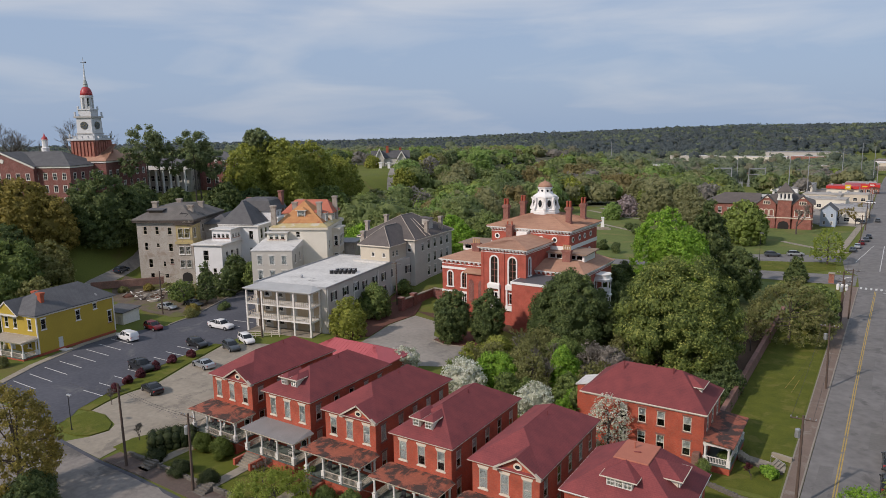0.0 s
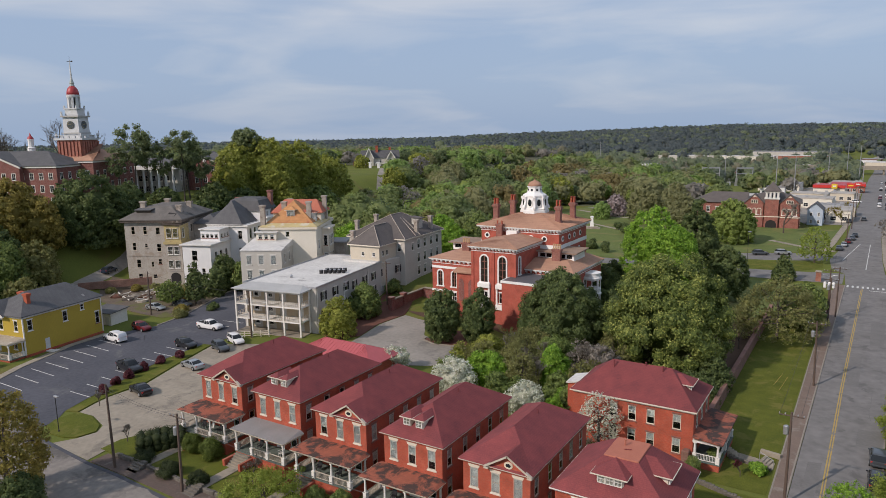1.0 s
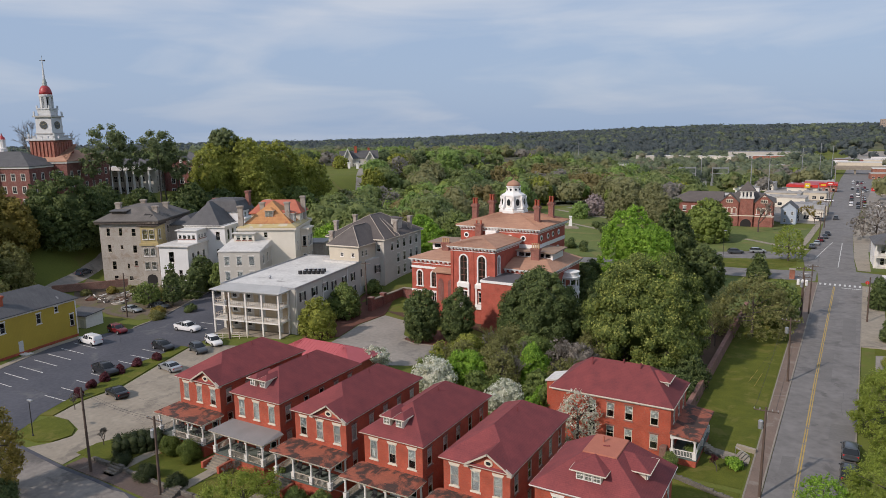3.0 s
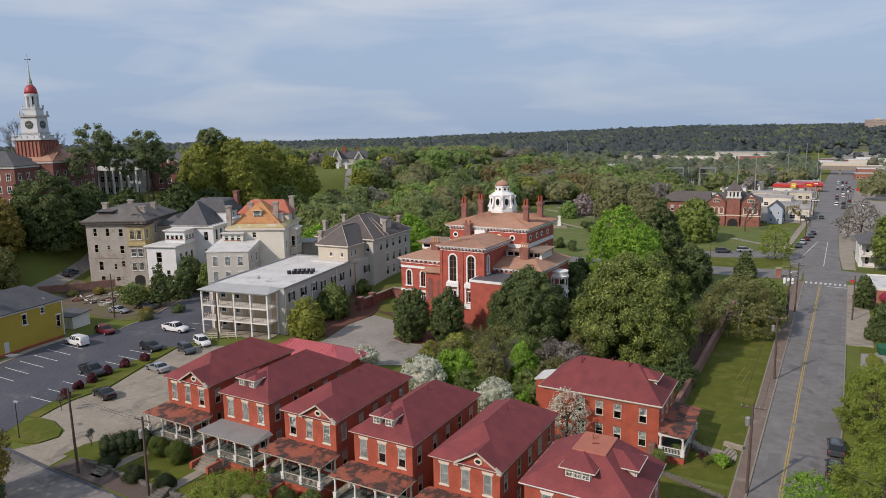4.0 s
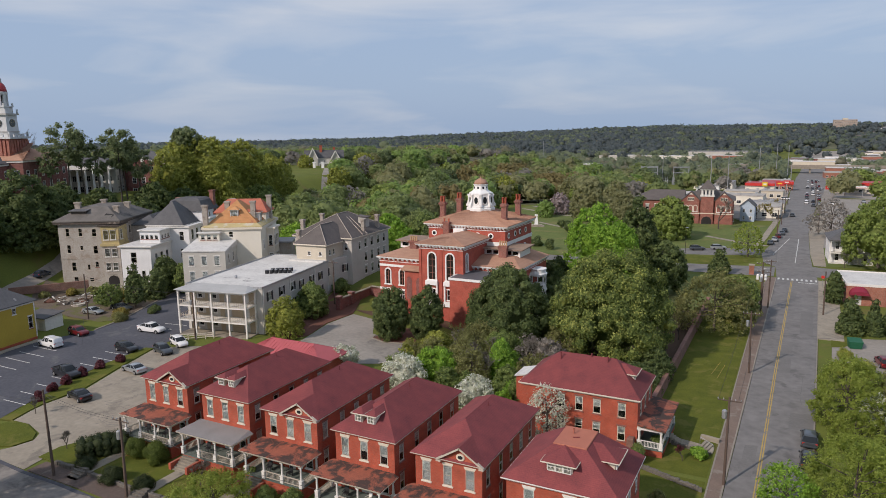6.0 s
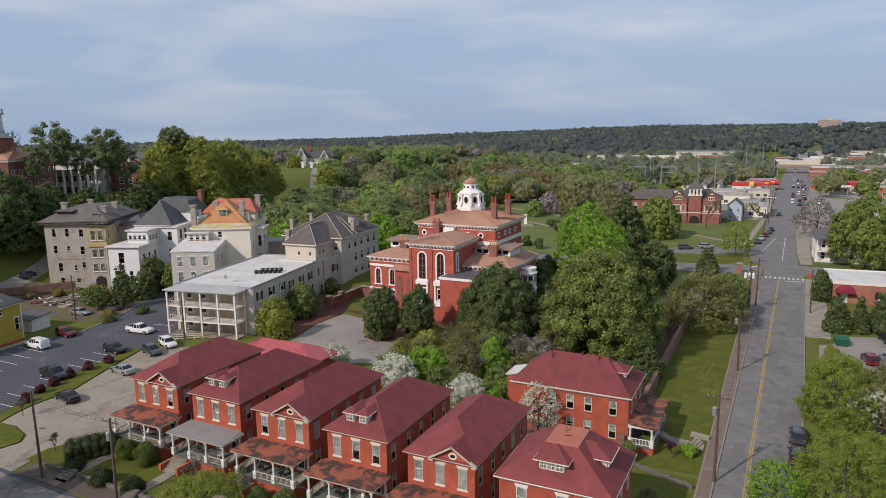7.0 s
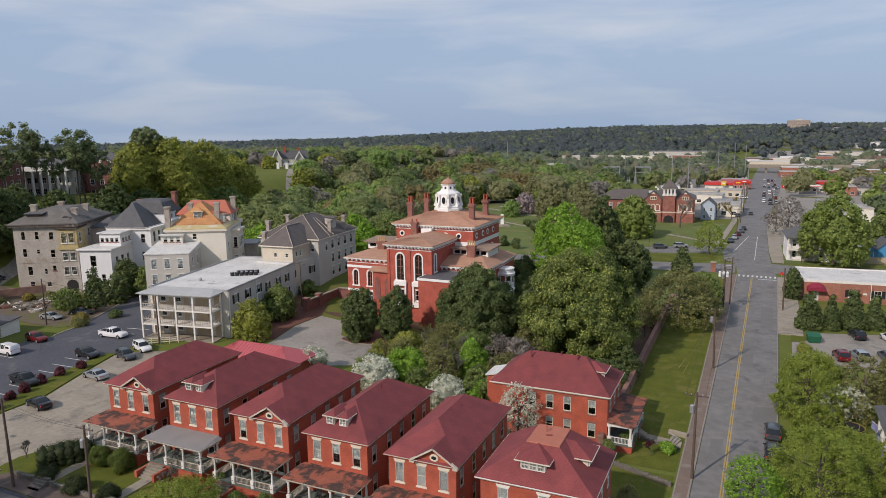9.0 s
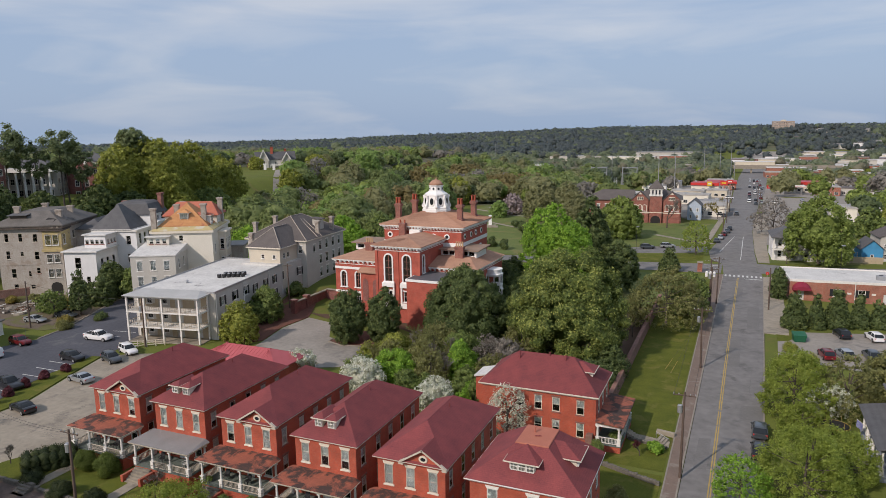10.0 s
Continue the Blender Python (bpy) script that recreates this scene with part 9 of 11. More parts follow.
        part("belfry_pier", Shape().box(-0.3, 0.3, -0.36, 0.36, 30.6, 34.4), TOWER_WHITE, h, "", pose(1.52 * math.cos(an), 1.52 * math.sin(an), 0, 0, 0, math.degrees(an)))
    part("belfry_ring", Shape().lathe([(1.85, 34.1), (1.95, 34.4), (1.95, 34.9), (1.75, 35.0)], 0, 0, 16), TOWER_WHITE, h)
    part("dome", Shape().lathe([(1.8, 35.0), (1.76, 35.7), (1.56, 36.5), (1.2, 37.2), (0.8, 37.6), (0.6, 37.75)], 0, 0, 16), DOME_RED, h, "ribbed red metal dome", smooth=True)
    part("finial_base", Shape().lathe([(0.75, 37.7), (0.6, 38.4), (0.7, 38.5), (0.5, 39.2), (0.35, 39.8)], 0, 0, 10), COPPER, h)
    part("spire", Shape().lathe([(0.33, 39.8), (0.05, 46.2)], 0, 0, 8), TOWER_WHITE, h)
    part("weather_vane", Shape().box(-0.9, 0.9, -0.03, 0.03, 45.2, 45.35).box(-0.03, 0.03, -0.03, 0.03, 44, 46.8).box(0.5, 1.0, -0.03, 0.03, 45.05, 45.5), BLACK_METAL, h)


clock_tower()
campus_win = dict(lite=True)


def hall(name, m, X, Y, H, rise, label, mat=DARK_BRICK, roof=ROOF_GREY, gable=None, n=9, rows=(1.4, 5.0, 8.6), wh=1.9, gn=3):
    h = thing(name, m, label, "college hall")
    south = rows_of(spread(n, X, 2.0), rows, 1.4, wh + 0.2, **campus_win)
    east = rows_of(spread(max(int(Y / 3.2), 2), Y, 2.0), rows, 1.4, wh + 0.2, **campus_win)
    walls(h, 0, X, 0, Y, -4, H, mat, {"s": south, "e": east})
    q = Shape()
    ring_box(q, 0, X, 0, Y, H - 0.5, H, 0.3)
    part("cornice", q, TRIM, h)
    s = Shape()
    hip_roof(s, -0.5, X + 0.5, -0.5, Y + 0.5, H + 0.16, H + rise, Y * 0.5, X - Y * 0.5, "x")
    part("roof", s, roof, h)
    for g0, g1 in gable or ():
        gm = (g0 + g1) / 2
        k = (g1 - g0) * 0.2
        walls(h, g0, g1, -1.6, 0.05, -4, H, mat, {"s": rows_of(spread(gn, g1 - g0, 2.0), rows, 1.4, wh + 0.2, **campus_win)}, "gable_bay")
        part("pediment", Shape().loft([[(g0, y, H), (g1, y, H), (gm, y, H + k)] for y in (-1.6, 0.0)]), mat, h)
        q = Shape()
        for a in (g0 - 0.4, g1 + 0.4):
            q.loft([[(a, y, H - 0.1), (gm, y, H + k + 0.35), (gm, y, H + k - 0.15), (a, y, H - 0.6)] for y in (-1.9, -1.55)])
        part("pediment_trim", q, TRIM, h)
        q = Shape()
        q.face((g0 - 0.5, -2.0, H + 0.0), (gm, -2.0, H + k + 0.42), (gm, Y * 0.45, H + k + 0.42), (g0 - 0.5, 2.2, H + 0.0)).face((gm, -2.0, H + k + 0.42), (g1 + 0.5, -2.0, H + 0.0), (g1 + 0.5, 2.2, H + 0.0), (gm, Y * 0.45, H + k + 0.42))
        part("pediment_roof", q, roof, h)
        part("round_vent", Shape().loft([[(gm + 0.6 * math.cos(i * math.pi / 8), y, H + k * 0.42 + 0.6 * math.sin(i * math.pi / 8)) for i in range(16)] for y in (-1.62, -1.75)]), TRIM, h)
    return h


hl = hall("college_hall", pose(-212.0, 39.5, 18.0, 0, 0, 25), 40.0, 15.0, 12.6, 4.2, "long dark brick college hall with white pedimented bay", gable=((10.0, 29.6),), n=13, gn=6)
c = part("roof_cupola", Shape().lathe([(1.1, 15.5), (1.1, 17.6), (1.25, 17.7), (0.8, 18.0), (0.8, 20.0), (0.95, 20.1), (0.95, 20.3)], 26.5, 8.5, 8), SHELL, hl, "small white cupola")
part("cupola_dome", Shape().lathe([(0.9, 20.3), (0.7, 20.9), (0.3, 21.3), (0.05, 22.2)], 26.5, 8.5, 10), DOME_RED, c)
hall("college_hall", pose(-189.0, 62.0, 18.0, 0, 0, 25), 14.0, 22.0, 13.5, 5.0, "brick college hall below a clock tower", n=4, roof=ROOF_TILE)
ph = hall("college_hall", pose(-196.5, 90.0, 18.0, 0, 0, 33), 20.0, 12.0, 10.5, 2.5, "pale columned college hall behind pines", STUCCO_GREY, n=8)
for i in range(8):
    column(ph, 1.2 + 2.5 * i, -2.4, -0.5, 9.2, 0.42, SHELL)
part("portico_beam", Shape().box(0.2, 19.8, -3.0, 0.1, 9.2, 10.5), SHELL, ph)
part("portico_floor", Shape().box(0.2, 19.8, -3.2, 0.0, -3, -0.5), CONCRETE, ph)
hall("college_hall", pose(-182.4, 106.6, 16.8, 0, 0, 33), 14.0, 14.0, 12.0, 4.0, "dark brick college hall with white windows", gable=((1.5, 11.5),), n=4)


def gabled_house(name, m, X, Y, H, rise, mat, roof, label, cat="house", wins=3, along="x", chim=0):
    h = thing(name, m, label, cat)
    zs = (0.9,) if H < 4.2 else (0.9, 3.8)
    walls(h, 0, X, 0, Y, -2.0, H, mat, {"s": rows_of(spread(wins, X, 1.4), zs, 0.9, 1.5, lite=True), "e": rows_of(spread(max(wins - 1, 1), Y, 1.6), zs, 0.9, 1.5, lite=True), "w": rows_of(spread(max(wins - 1, 1), Y, 1.6), zs, 0.9, 1.5, lite=True)})
    s, g = Shape(), Shape()
    o = 0.4
    if along == "x":
        s.slab([(-o, -o, H - 0.1), (X + o, -o, H - 0.1), (X + o, Y / 2, H + rise), (-o, Y / 2, H + rise)], 0.15).slab([(-o, Y / 2, H + rise), (X + o, Y / 2, H + rise), (X + o, Y + o, H - 0.1), (-o, Y + o, H - 0.1)], 0.15)
        g.loft([[(x, 0, H), (x, Y, H), (x, Y / 2, H + rise - 0.12)] for x in (0.01, X - 0.01)])
    else:
        s.slab([(-o, -o, H - 0.1), (X / 2, -o, H + rise), (X / 2, Y + o, H + rise), (-o, Y + o, H - 0.1)], 0.15).slab([(X / 2, -o, H + rise), (X + o, -o, H - 0.1), (X + o, Y + o, H - 0.1), (X / 2, Y + o, H + rise)], 0.15)
        g.loft([[(0, y, H), (X / 2, y, H + rise - 0.12), (X, y, H)] for y in (0.01, Y - 0.01)])
    part("gable", g, mat, h)
    part("roof", s, roof, h)
    for i in range(chim):
        chimney(h, X * (0.3 + 0.4 * i), Y / 2, H, H + rise + 1.4, 0.8, 0.7)
    return h


hh = gabled_house("hilltop_house", pose(-241.5, 278.5, 15.6, 0, 0, 38), 23.0, 10.0, 6.8, 4.4, STUCCO_GREY, ROOF_GREY, "large pale gabled house with red chimney on a hill", wins=5, chim=0)
for g0, g1, pk, y0, mt in ((2.0, 7.4, 12.4, -2.6, TRIM), (15.6, 20.4, 10.6, -2.2, STUCCO_GREY)):
    gm = (g0 + g1) / 2
    part("front_gable", Shape().loft([[(g0, y, -2), (g1, y, -2), (g1, y, 6.8), (gm, y, pk), (g0, y, 6.8)] for y in (y0, 3.0)]), STUCCO_GREY, hh)
    part("gable_roof", Shape().slab([(g0 - 0.5, y0 - 0.5, 6.3), (gm, y0 - 0.5, pk + 0.2), (gm, 5, pk + 0.2), (g0 - 0.5, 5, 6.3)], 0.2).slab([(gm, y0 - 0.5, pk + 0.2), (g1 + 0.5, y0 - 0.5, 6.3), (g1 + 0.5, 5, 6.3), (gm, 5, pk + 0.2)], 0.2), ROOF_GREY, hh)
    for sg, a in ((1, g0 - 0.5), (-1, g1 + 0.5)):
        part("bargeboard", Shape().loft([[(a, y, 6.4), (gm, y, pk + 0.5), (gm, y, pk - 0.5), (a + sg * 0.6, y, 6.0)] for y in (y0 - 0.9, y0 - 0.55)]), TRIM, hh, "white carved bargeboard")
    for z in (0.8, 4.0):
        window(hh, (g0, y0), (g1, y0), (g1 - g0) / 2, z, 1.5, 2.0, lite=True, out=0.05)
chimney(hh, 9.6, 4.0, 6, 14.0, 1.5, 1.2, POT)
chimney(hh, 17.6, 6.0, 6, 12.8, 1.2, 1.0, POT)
part("side_porch", Shape().box(-5.0, 0.0, 0.5, 7.5, -2, 4.6), DARK_BRICK, hh, "brown brick side wing")
part("side_porch_roof", Shape().soft(-5.4, 0.3, 0.1, 7.9, 4.6, 5.0, 0.1), ROOF_BROWN, hh)
part("veranda", Shape().box(8.2, 15.0, -2.2, -1.9, 3.0, 3.5).box(8.2, 8.5, -2.2, -1.9, -1, 3.0).box(11.4, 11.7, -2.2, -1.9, -1, 3.0).box(14.7, 15.0, -2.2, -1.9, -1, 3.0).box(8.0, 15.2, -2.3, 0.0, 3.5, 3.7), TRIM, hh, "white veranda")
for x in (-222, -216):
    solo("gate_pier", Shape().box(-0.7, 0.7, -0.7, 0.7, -1, 3.0).soft(-1, 1, -1, 1, 3.0, 3.4), SHELL, "white stone gate pier on the hill", "gate pier", at_ground(x, 262, 30))


# ---- schoolhouse and the avenue beyond the crossing ----
def school():
    h = thing("schoolhouse", pose(-17.9, 236.0, -1.3, 0, 0, 5) @ Matrix.Diagonal((1.12, 1.0, 0.93, 1.0)), "red brick schoolhouse with twin gables and pyramid bell tower", "school")
    H = 11.2
    walls(h, 0, 17.6, 0, 16, -2, H, SCHOOL_BRICK, {"s": rows_of((2.2, 4.4, 12.6, 15.0), (6.4, 2.0), 1.4, 2.3, head="flat", blind=0.95) + rows_of((7.4, 9.6), (6.6,), 1.2, 2.2, blind=0.95), "e": rows_of((3, 6.5, 10, 13.4), (2.0, 6.4), 1.3, 2.3, head="flat")})
    s = Shape()
    hip_roof(s, -0.6, 18.2, -0.6, 16.6, H + 0.16, H + 4.0, 6.5, 11.5, "x")
    part("roof", s, ROOF_BROWN, h)
    for g0, g1 in ((0.4, 6.2), (11.4, 17.2)):
        gm = (g0 + g1) / 2
        part("gable_bay", Shape().loft([[(g0, y, -2), (g1, y, -2), (g1, y, H), (gm, y, H + 3.4), (g0, y, H)] for y in (-0.7, 5.0)]), SCHOOL_BRICK, h)
        for u in (gm - 1.6, gm, gm + 1.6):
            arch_window(h, (g0, -0.7), (g1, -0.7), u - g0, 6.2, 1.1, 2.6, 0.25, TRIM_CREAM)
        part("gable_window", Shape().box(gm - 1.1, gm + 1.1, -0.8, -0.6, H - 0.3, H + 1.2), TRIM_CREAM, h)
        for u in (gm - 0.7, gm, gm + 0.7):
            part("gable_pane", Shape().box(u - 0.24, u + 0.24, -0.84, -0.803, H - 0.05, H + 0.95), SHADE_IN, h)
        part("gable_peak", Shape().loft([[(gm - 0.7, y, H + 2.3), (gm + 0.7, y, H + 2.3), (gm, y, H + 3.1)] for y in (-0.76, -0.72)]), TRIM_CREAM, h, "cream carved gable peak")
        q = Shape()
        q.slab([(g0 - 0.4, -1.0, H - 0.2), (gm, -1.0, H + 3.6), (gm, 5, H + 3.6), (g0 - 0.4, 5, H - 0.2)], 0.2).slab([(gm, -1.0, H + 3.6), (g1 + 0.4, -1.0, H - 0.2), (g1 + 0.4, 5, H - 0.2), (gm, 5, H + 3.6)], 0.2)
        part("gable_roof", q, ROOF_BROWN, h)
    part("tower", Shape().box(6.7, 10.9, -1.2, 3.6, -2, 12.8), SCHOOL_BRICK, h)
    part("string_course", Shape().box(-0.1, 17.7, -0.16, -0.003, 5.2, 5.6).box(0.3, 6.3, -0.8, -0.703, 5.2, 5.6).box(11.3, 17.3, -0.8, -0.703, 5.2, 5.6).box(6.3, 11.3, -1.3, -1.203, 5.4, 5.8), TRIM_CREAM, h)
    # Near-black plate on the tower paints the entrance's shade.
    part("entrance_arch", Shape().loft([[(8.8 + 1.7 * a, y, z) for a, z in ((-1, 0), (1, 0), (1, 2.6), (0.7, 3.8), (0, 4.3), (-0.7, 3.8), (-1, 2.6))] for y in (-1.26, -1.23)]), SHADE_IN, h, "dark plate for the shade in an arched entrance")
    part("entrance_step", Shape().box(6.6, 11, -4.4, -1.2, -2, 0.2).box(7.0, 10.6, -6.4, -4.4, -2, -0.3), CONCRETE, h)
    for x in (7.0, 8.2, 9.4, 10.6):
        for y in (-1.0, 3.3):
            part("belfry_post", Shape().box(x - 0.3, x + 0.3, y - 0.3, y + 0.3, 13.0, 15.8), TRIM, h)
    part("belfry_sill", Shape().box(6.4, 11.2, -1.5, 3.9, 12.8, 13.3).box(6.4, 11.2, -1.5, 3.9, 15.6, 16.0), TRIM, h)
    part("spire", Shape().loft([[(6.1, -1.8, 16.0), (11.5, -1.8, 16.0), (11.5, 4.2, 16.0), (6.1, 4.2, 16.0)], [(8.7, 1.1, 19.9), (8.9, 1.1, 19.9), (8.9, 1.3, 19.9), (8.7, 1.3, 19.9)]]), ROOF_BROWN, h)
    walls(h, -17.0, 0, 3.0, 15, -2, 10.4, SCHOOL_BRICK, {"s": rows_of((2, 5, 8, 11, 14), (6.4, 2.0), 1.2, 2.2, head="flat")}, "west_wing")
    s = Shape()
    hip_roof(s, -17.6, 1.0, 2.4, 15.6, 10.6, 14.6, -11, 1.0, "x")
    part("wing_roof", s, ROOF_BROWN, h)
    part("rear_hall", Shape().box(-15, 16, 18, 44, -2, 10.6), STUCCO_GREY, h, "grey flat-roofed rear hall")


school()


def shop():
    h = thing("brick_shop", pose(34.8, 114.0, 0.0, 0, 0, 5), "single-storey orange brick shop with white flat roof", "shop")
    X, Y, H = 46.0, 15.0, 4.5
    wn = dict(blind=0, cols=2, bars=1, shut=True)
    walls(h, 0, X, 0, Y, -1, H, ORANGE_BRICK, {"s": [(9.5, 1.3, 1.4, 1.6, wn), (14.3, 1.3, 1.4, 1.6, wn), (19.0, 0.1, 1.1, 2.1, dict(door=True)), (26, 1.3, 1.4, 1.6, wn), (2.4, 0.1, 1.2, 2.2, dict(door=True))]})
    part("flat_roof", Shape().box(0.2, X - 0.2, 0.2, Y - 0.2, H - 0.2, H + 0.02), ROOF_WHITE, h, "bright white membrane roof")
    q = Shape()
    ring_box(q, 0.2, X - 0.2, 0.2, Y - 0.2, H - 0.3, H + 0.25, 0.24)
    part("parapet", q, TRIM, h)
    part("awning", Shape().loft([[(2.4 + 1.9 * math.cos(a), -1.5 * k, 2.5 + (1.7 - 0.4 * k) * math.sin(a) * (1 - 0.35 * k)) for a in np.linspace(0, math.pi, 9)] for k in (0, 0.6, 1)]), MAROON, h, "maroon dome awning over a door")
    for x in (11.9, 16.6):
        part("wall_sign", Shape().box(x - 0.4, x + 0.4, -0.08, -0.003, 1.9, 2.3), TRIM, h)
    for x in (13.0, 26.5):
        part("downpipe", Shape().tube((x, -0.08, 0), (x, -0.08, H), 0.08), TRIM, h)
    for x, y in ((18, 4), (22.0, 4.4)):
        u = part("roof_unit", Shape().soft(x, x + 1.6, y, y + 1.2, H, H + 1.0, 0.08), METAL_GREY, h, "grey rooftop air-conditioning unit")
        part("unit_fan", Shape().lathe([(0.45, H + 1.0), (0.45, H + 1.08)], x + 0.8, y + 0.6, 10), BLACK_METAL, u)


shop()


def porch_house():
    """The dark-roofed house on the avenue's east side."""
    h = thing("porch_house", pose(39.6, 22.0, 0.0), "white house with dark roof and long columned porch", "house")
    walls(h, 2.6, 14, 0, 21, -1, 6.2, STUCCO_WHITE, {"w": rows_of((4, 8, 12, 16), (1.4, 4.2), 0.95, 1.6), "s": rows_of((3, 8), (1.4,), 0.95, 1.6)})
    s = Shape()
    hip_roof(s, 2.0, 14.6, -0.6, 21.6, 6.3, 9.6, 6, 15)
    part("roof", s, ROOF_GREY, h)
    part("porch_floor", Shape().box(-0.3, 2.6, 6.4, 19.4, -1, 0.7), surf("blue_grey_boards", (0.28, 0.31, 0.36), scale=2), h)
    for y in (6.7, 9.8, 12.9, 16.0, 19.0):
        column(h, 0.0, y, 0.7, 3.5, 0.14)
    part("porch_beam", Shape().box(-0.2, 0.2, 6.4, 19.4, 3.5, 3.8).box(-0.2, 2.6, 6.4, 6.8, 3.5, 3.8), TRIM, h)
    part("porch_roof", Shape().slab([(-0.7, 6.0, 3.85), (2.6, 6.0, 4.5), (2.6, 19.8, 4.5), (-0.7, 19.8, 3.85)], 0.12), ROOF_GREY, h, "dark grey porch roof")
    for a, b in (((0, 6.9), (0, 9.6)), ((0, 13.1), (0, 15.8)), ((0, 16.2), (0, 18.8))):
        q = Shape()
        rail(q, a, b, 0.7)
        part("railing", q, TRIM, h)
    q = Shape()
    stair(q, 10.4, 12.4, 0.3, 0.17, 4, 0.53, -1, lambda a, o, z: (-0.3 - o, a, z))
    part("steps", q, CONCRETE, h)
    f = part("flag_pole", Shape().tube((0, 16.2, 2.2), (-1.3, 16.2, 3.2), 0.03), TRIM, h)
    part("flag", Shape().loft([[(-1.25, 16.2, 3.15), (-0.55, 16.25, 2.6), (-0.6, 16.35, 1.7), (-1.3, 16.2, 2.2)], [(-1.25, 16.23, 3.15), (-0.55, 16.28, 2.6), (-0.6, 16.38, 1.7), (-1.3, 16.23, 2.2)]]), surf("blue_flag", (0.08, 0.10, 0.32), (0.3, 0.31, 0.42), scale=3), f, "blue and white flag")


porch_house()


def gallery_house():
    h = thing("gallery_house", pose(33.0, 163.0, -0.2, 0, 0, 3), "white two-storey house with a columned gallery", "house")
    walls(h, 0, 14, 2.4, 13, -1, 6.8, STUCCO_WHITE, {"s": rows_of((2, 5.5, 9, 12), (0.8, 4.0), 1.0, 2.0), "w": rows_of((3, 7), (0.8, 4.0), 1.0, 1.8)})
    s = Shape()
    hip_roof(s, -0.6, 14.6, -0.4, 13.6, 6.95, 10.0, 5, 9.5, "x")
    part("roof", s, ROOF_GREY, h)
    for z in (0.3, 3.4):
        part("gallery_floor", Shape().box(-0.1, 14.1, 0, 2.4, z - 0.3, z), TRIM, h)
    for x in (0.2, 3.6, 7, 10.4, 13.8):
        part("gallery_post", Shape().box(x - 0.16, x + 0.16, 0.05, 0.37, -1, 6.8), TRIM, h)
    for z in (0.3, 3.4):
        q = Shape()
        rail(q, (0.3, 0.2), (13.7, 0.2), z, 0.9, 0.25)
        part("railing", q, TRIM, h)


gallery_house()
gabled_house("grey_house", pose(60.5, 170.0, -0.2, 0, 0, 6), 14, 10, 7.2, 3.4, STUCCO_GREY, ROOF_BROWN, "grey two-storey house with dark roof and porch", along="y")
gabled_house("blue_house", pose(56.0, 169.0, -0.4, 0, 0, 6), 5.4, 8, 4.0, 2.6, BLUE_WALL, ROOF_GREY, "small bright blue gabled house", wins=1, along="y")
gabled_house("small_house", pose(50.0, 187.0, -0.4, 0, 0, 6), 7, 8, 4.0, 2.6, STUCCO_CREAM, ROOF_TILE, "small house with a faded orange roof", wins=2, along="y")
gabled_house("small_house", pose(3.2, 251.0, -0.8), 5.4, 9, 6.4, 2.6, surf("pale_blue_siding", (0.42, 0.5, 0.6), scale=1.2), ROOF_GREY, "narrow pale blue-white house by the avenue", wins=2, along="y")

f = thing("board_fence", at_ground(49.5, 164.5, 6), "pale weathered board fence before a blue house", "fence")
for i in range(24):
    part("board", cached(("board",), lambda s: s.soft(0, 0.46, 0, 0.05, -0.3, 1.9, 0.02), TAN_PANEL), None, f, "", pose(i * 0.48, 0, 0))
part("fence_rail", Shape().box(0, 11.5, 0.055, 0.12, 0.5, 0.62).box(0, 11.5, 0.055, 0.12, 1.5, 1.62), TAN_PANEL, f)

drape("commercial_lot", [(2, 256), (17.6, 256), (18.2, 305), (18.2, 545), (-24, 545), (-18, 300)], COURT, "grey car parks along the avenue", "parking lot", 0.04, 40)
drape("commercial_lot", [(34, 248), (54, 240), (110, 262), (180, 560), (37.2, 545), (36, 418), (33, 285)], COURT, "grey car parks along the avenue", "parking lot", 0.04, 40)
drape("far_lot", [(-10, 905), (300, 905), (330, 1290), (40, 1290)], COURT, "pale car parks beyond the road bridge", "parking lot", 0.06, 60)
rs = random.Random(11)
STORE_WALLS = [STUCCO_WHITE, STUCCO_CREAM, STUCCO_BEIGE, ORANGE_BRICK, STUCCO_GREY, DARK_BRICK]


def store(x, y, X, Y, H, wall, roof=None, band=None):
    h = thing("store", at_ground(x, y, rs.uniform(-4, 4)), "low flat-roofed store on the avenue", "store")
    walls(h, 0, X, 0, Y, -2, H, wall, {"s": rows_of(spread(max(int(X / 4), 1), X, 2.2), (0.6,), 2.2, 1.8, lite=True)})
    part("flat_roof", Shape().soft(-0.2, X + 0.2, -0.2, Y + 0.2, H, H + 0.35, 0.08), roof or ROOF_GRAVEL, h)
    if band:
        part("fascia_band", Shape().box(-0.3, X + 0.3, -0.9, -0.25, H - 1.3, H + 0.4), band, h, "bright coloured fascia band")
    for _ in range(2):
        u, v = rs.uniform(1, X - 2), rs.uniform(2, Y - 2)
        part("roof_unit", Shape().soft(u, u + 1.4, v, v + 1.2, H + 0.3, H + 1.2, 0.06), METAL_GREY, h)
    return h


store(5.4, 267, 12.3, 18, 4.6, STUCCO_CREAM)
store(4.5, 292, 14.0, 12, 4.2, STUCCO_BEIGE, ROOF_TIN)
store(-10.0, 330, 18, 14, 4.6, STUCCO_CREAM)
store(-14.0, 366, 18, 12, 4.6, STUCCO_BEIGE)
store(4.0, 384, 12, 12, 4.0, STUCCO_BEIGE)
store(-7.0, 428, 17, 14, 6.2, STUCCO_CREAM, RED_ROOF, RED_SIGN)
store(0.0, 478, 20, 16, 5.4, ORANGE_BRICK, RED_ROOF, RED_SIGN)
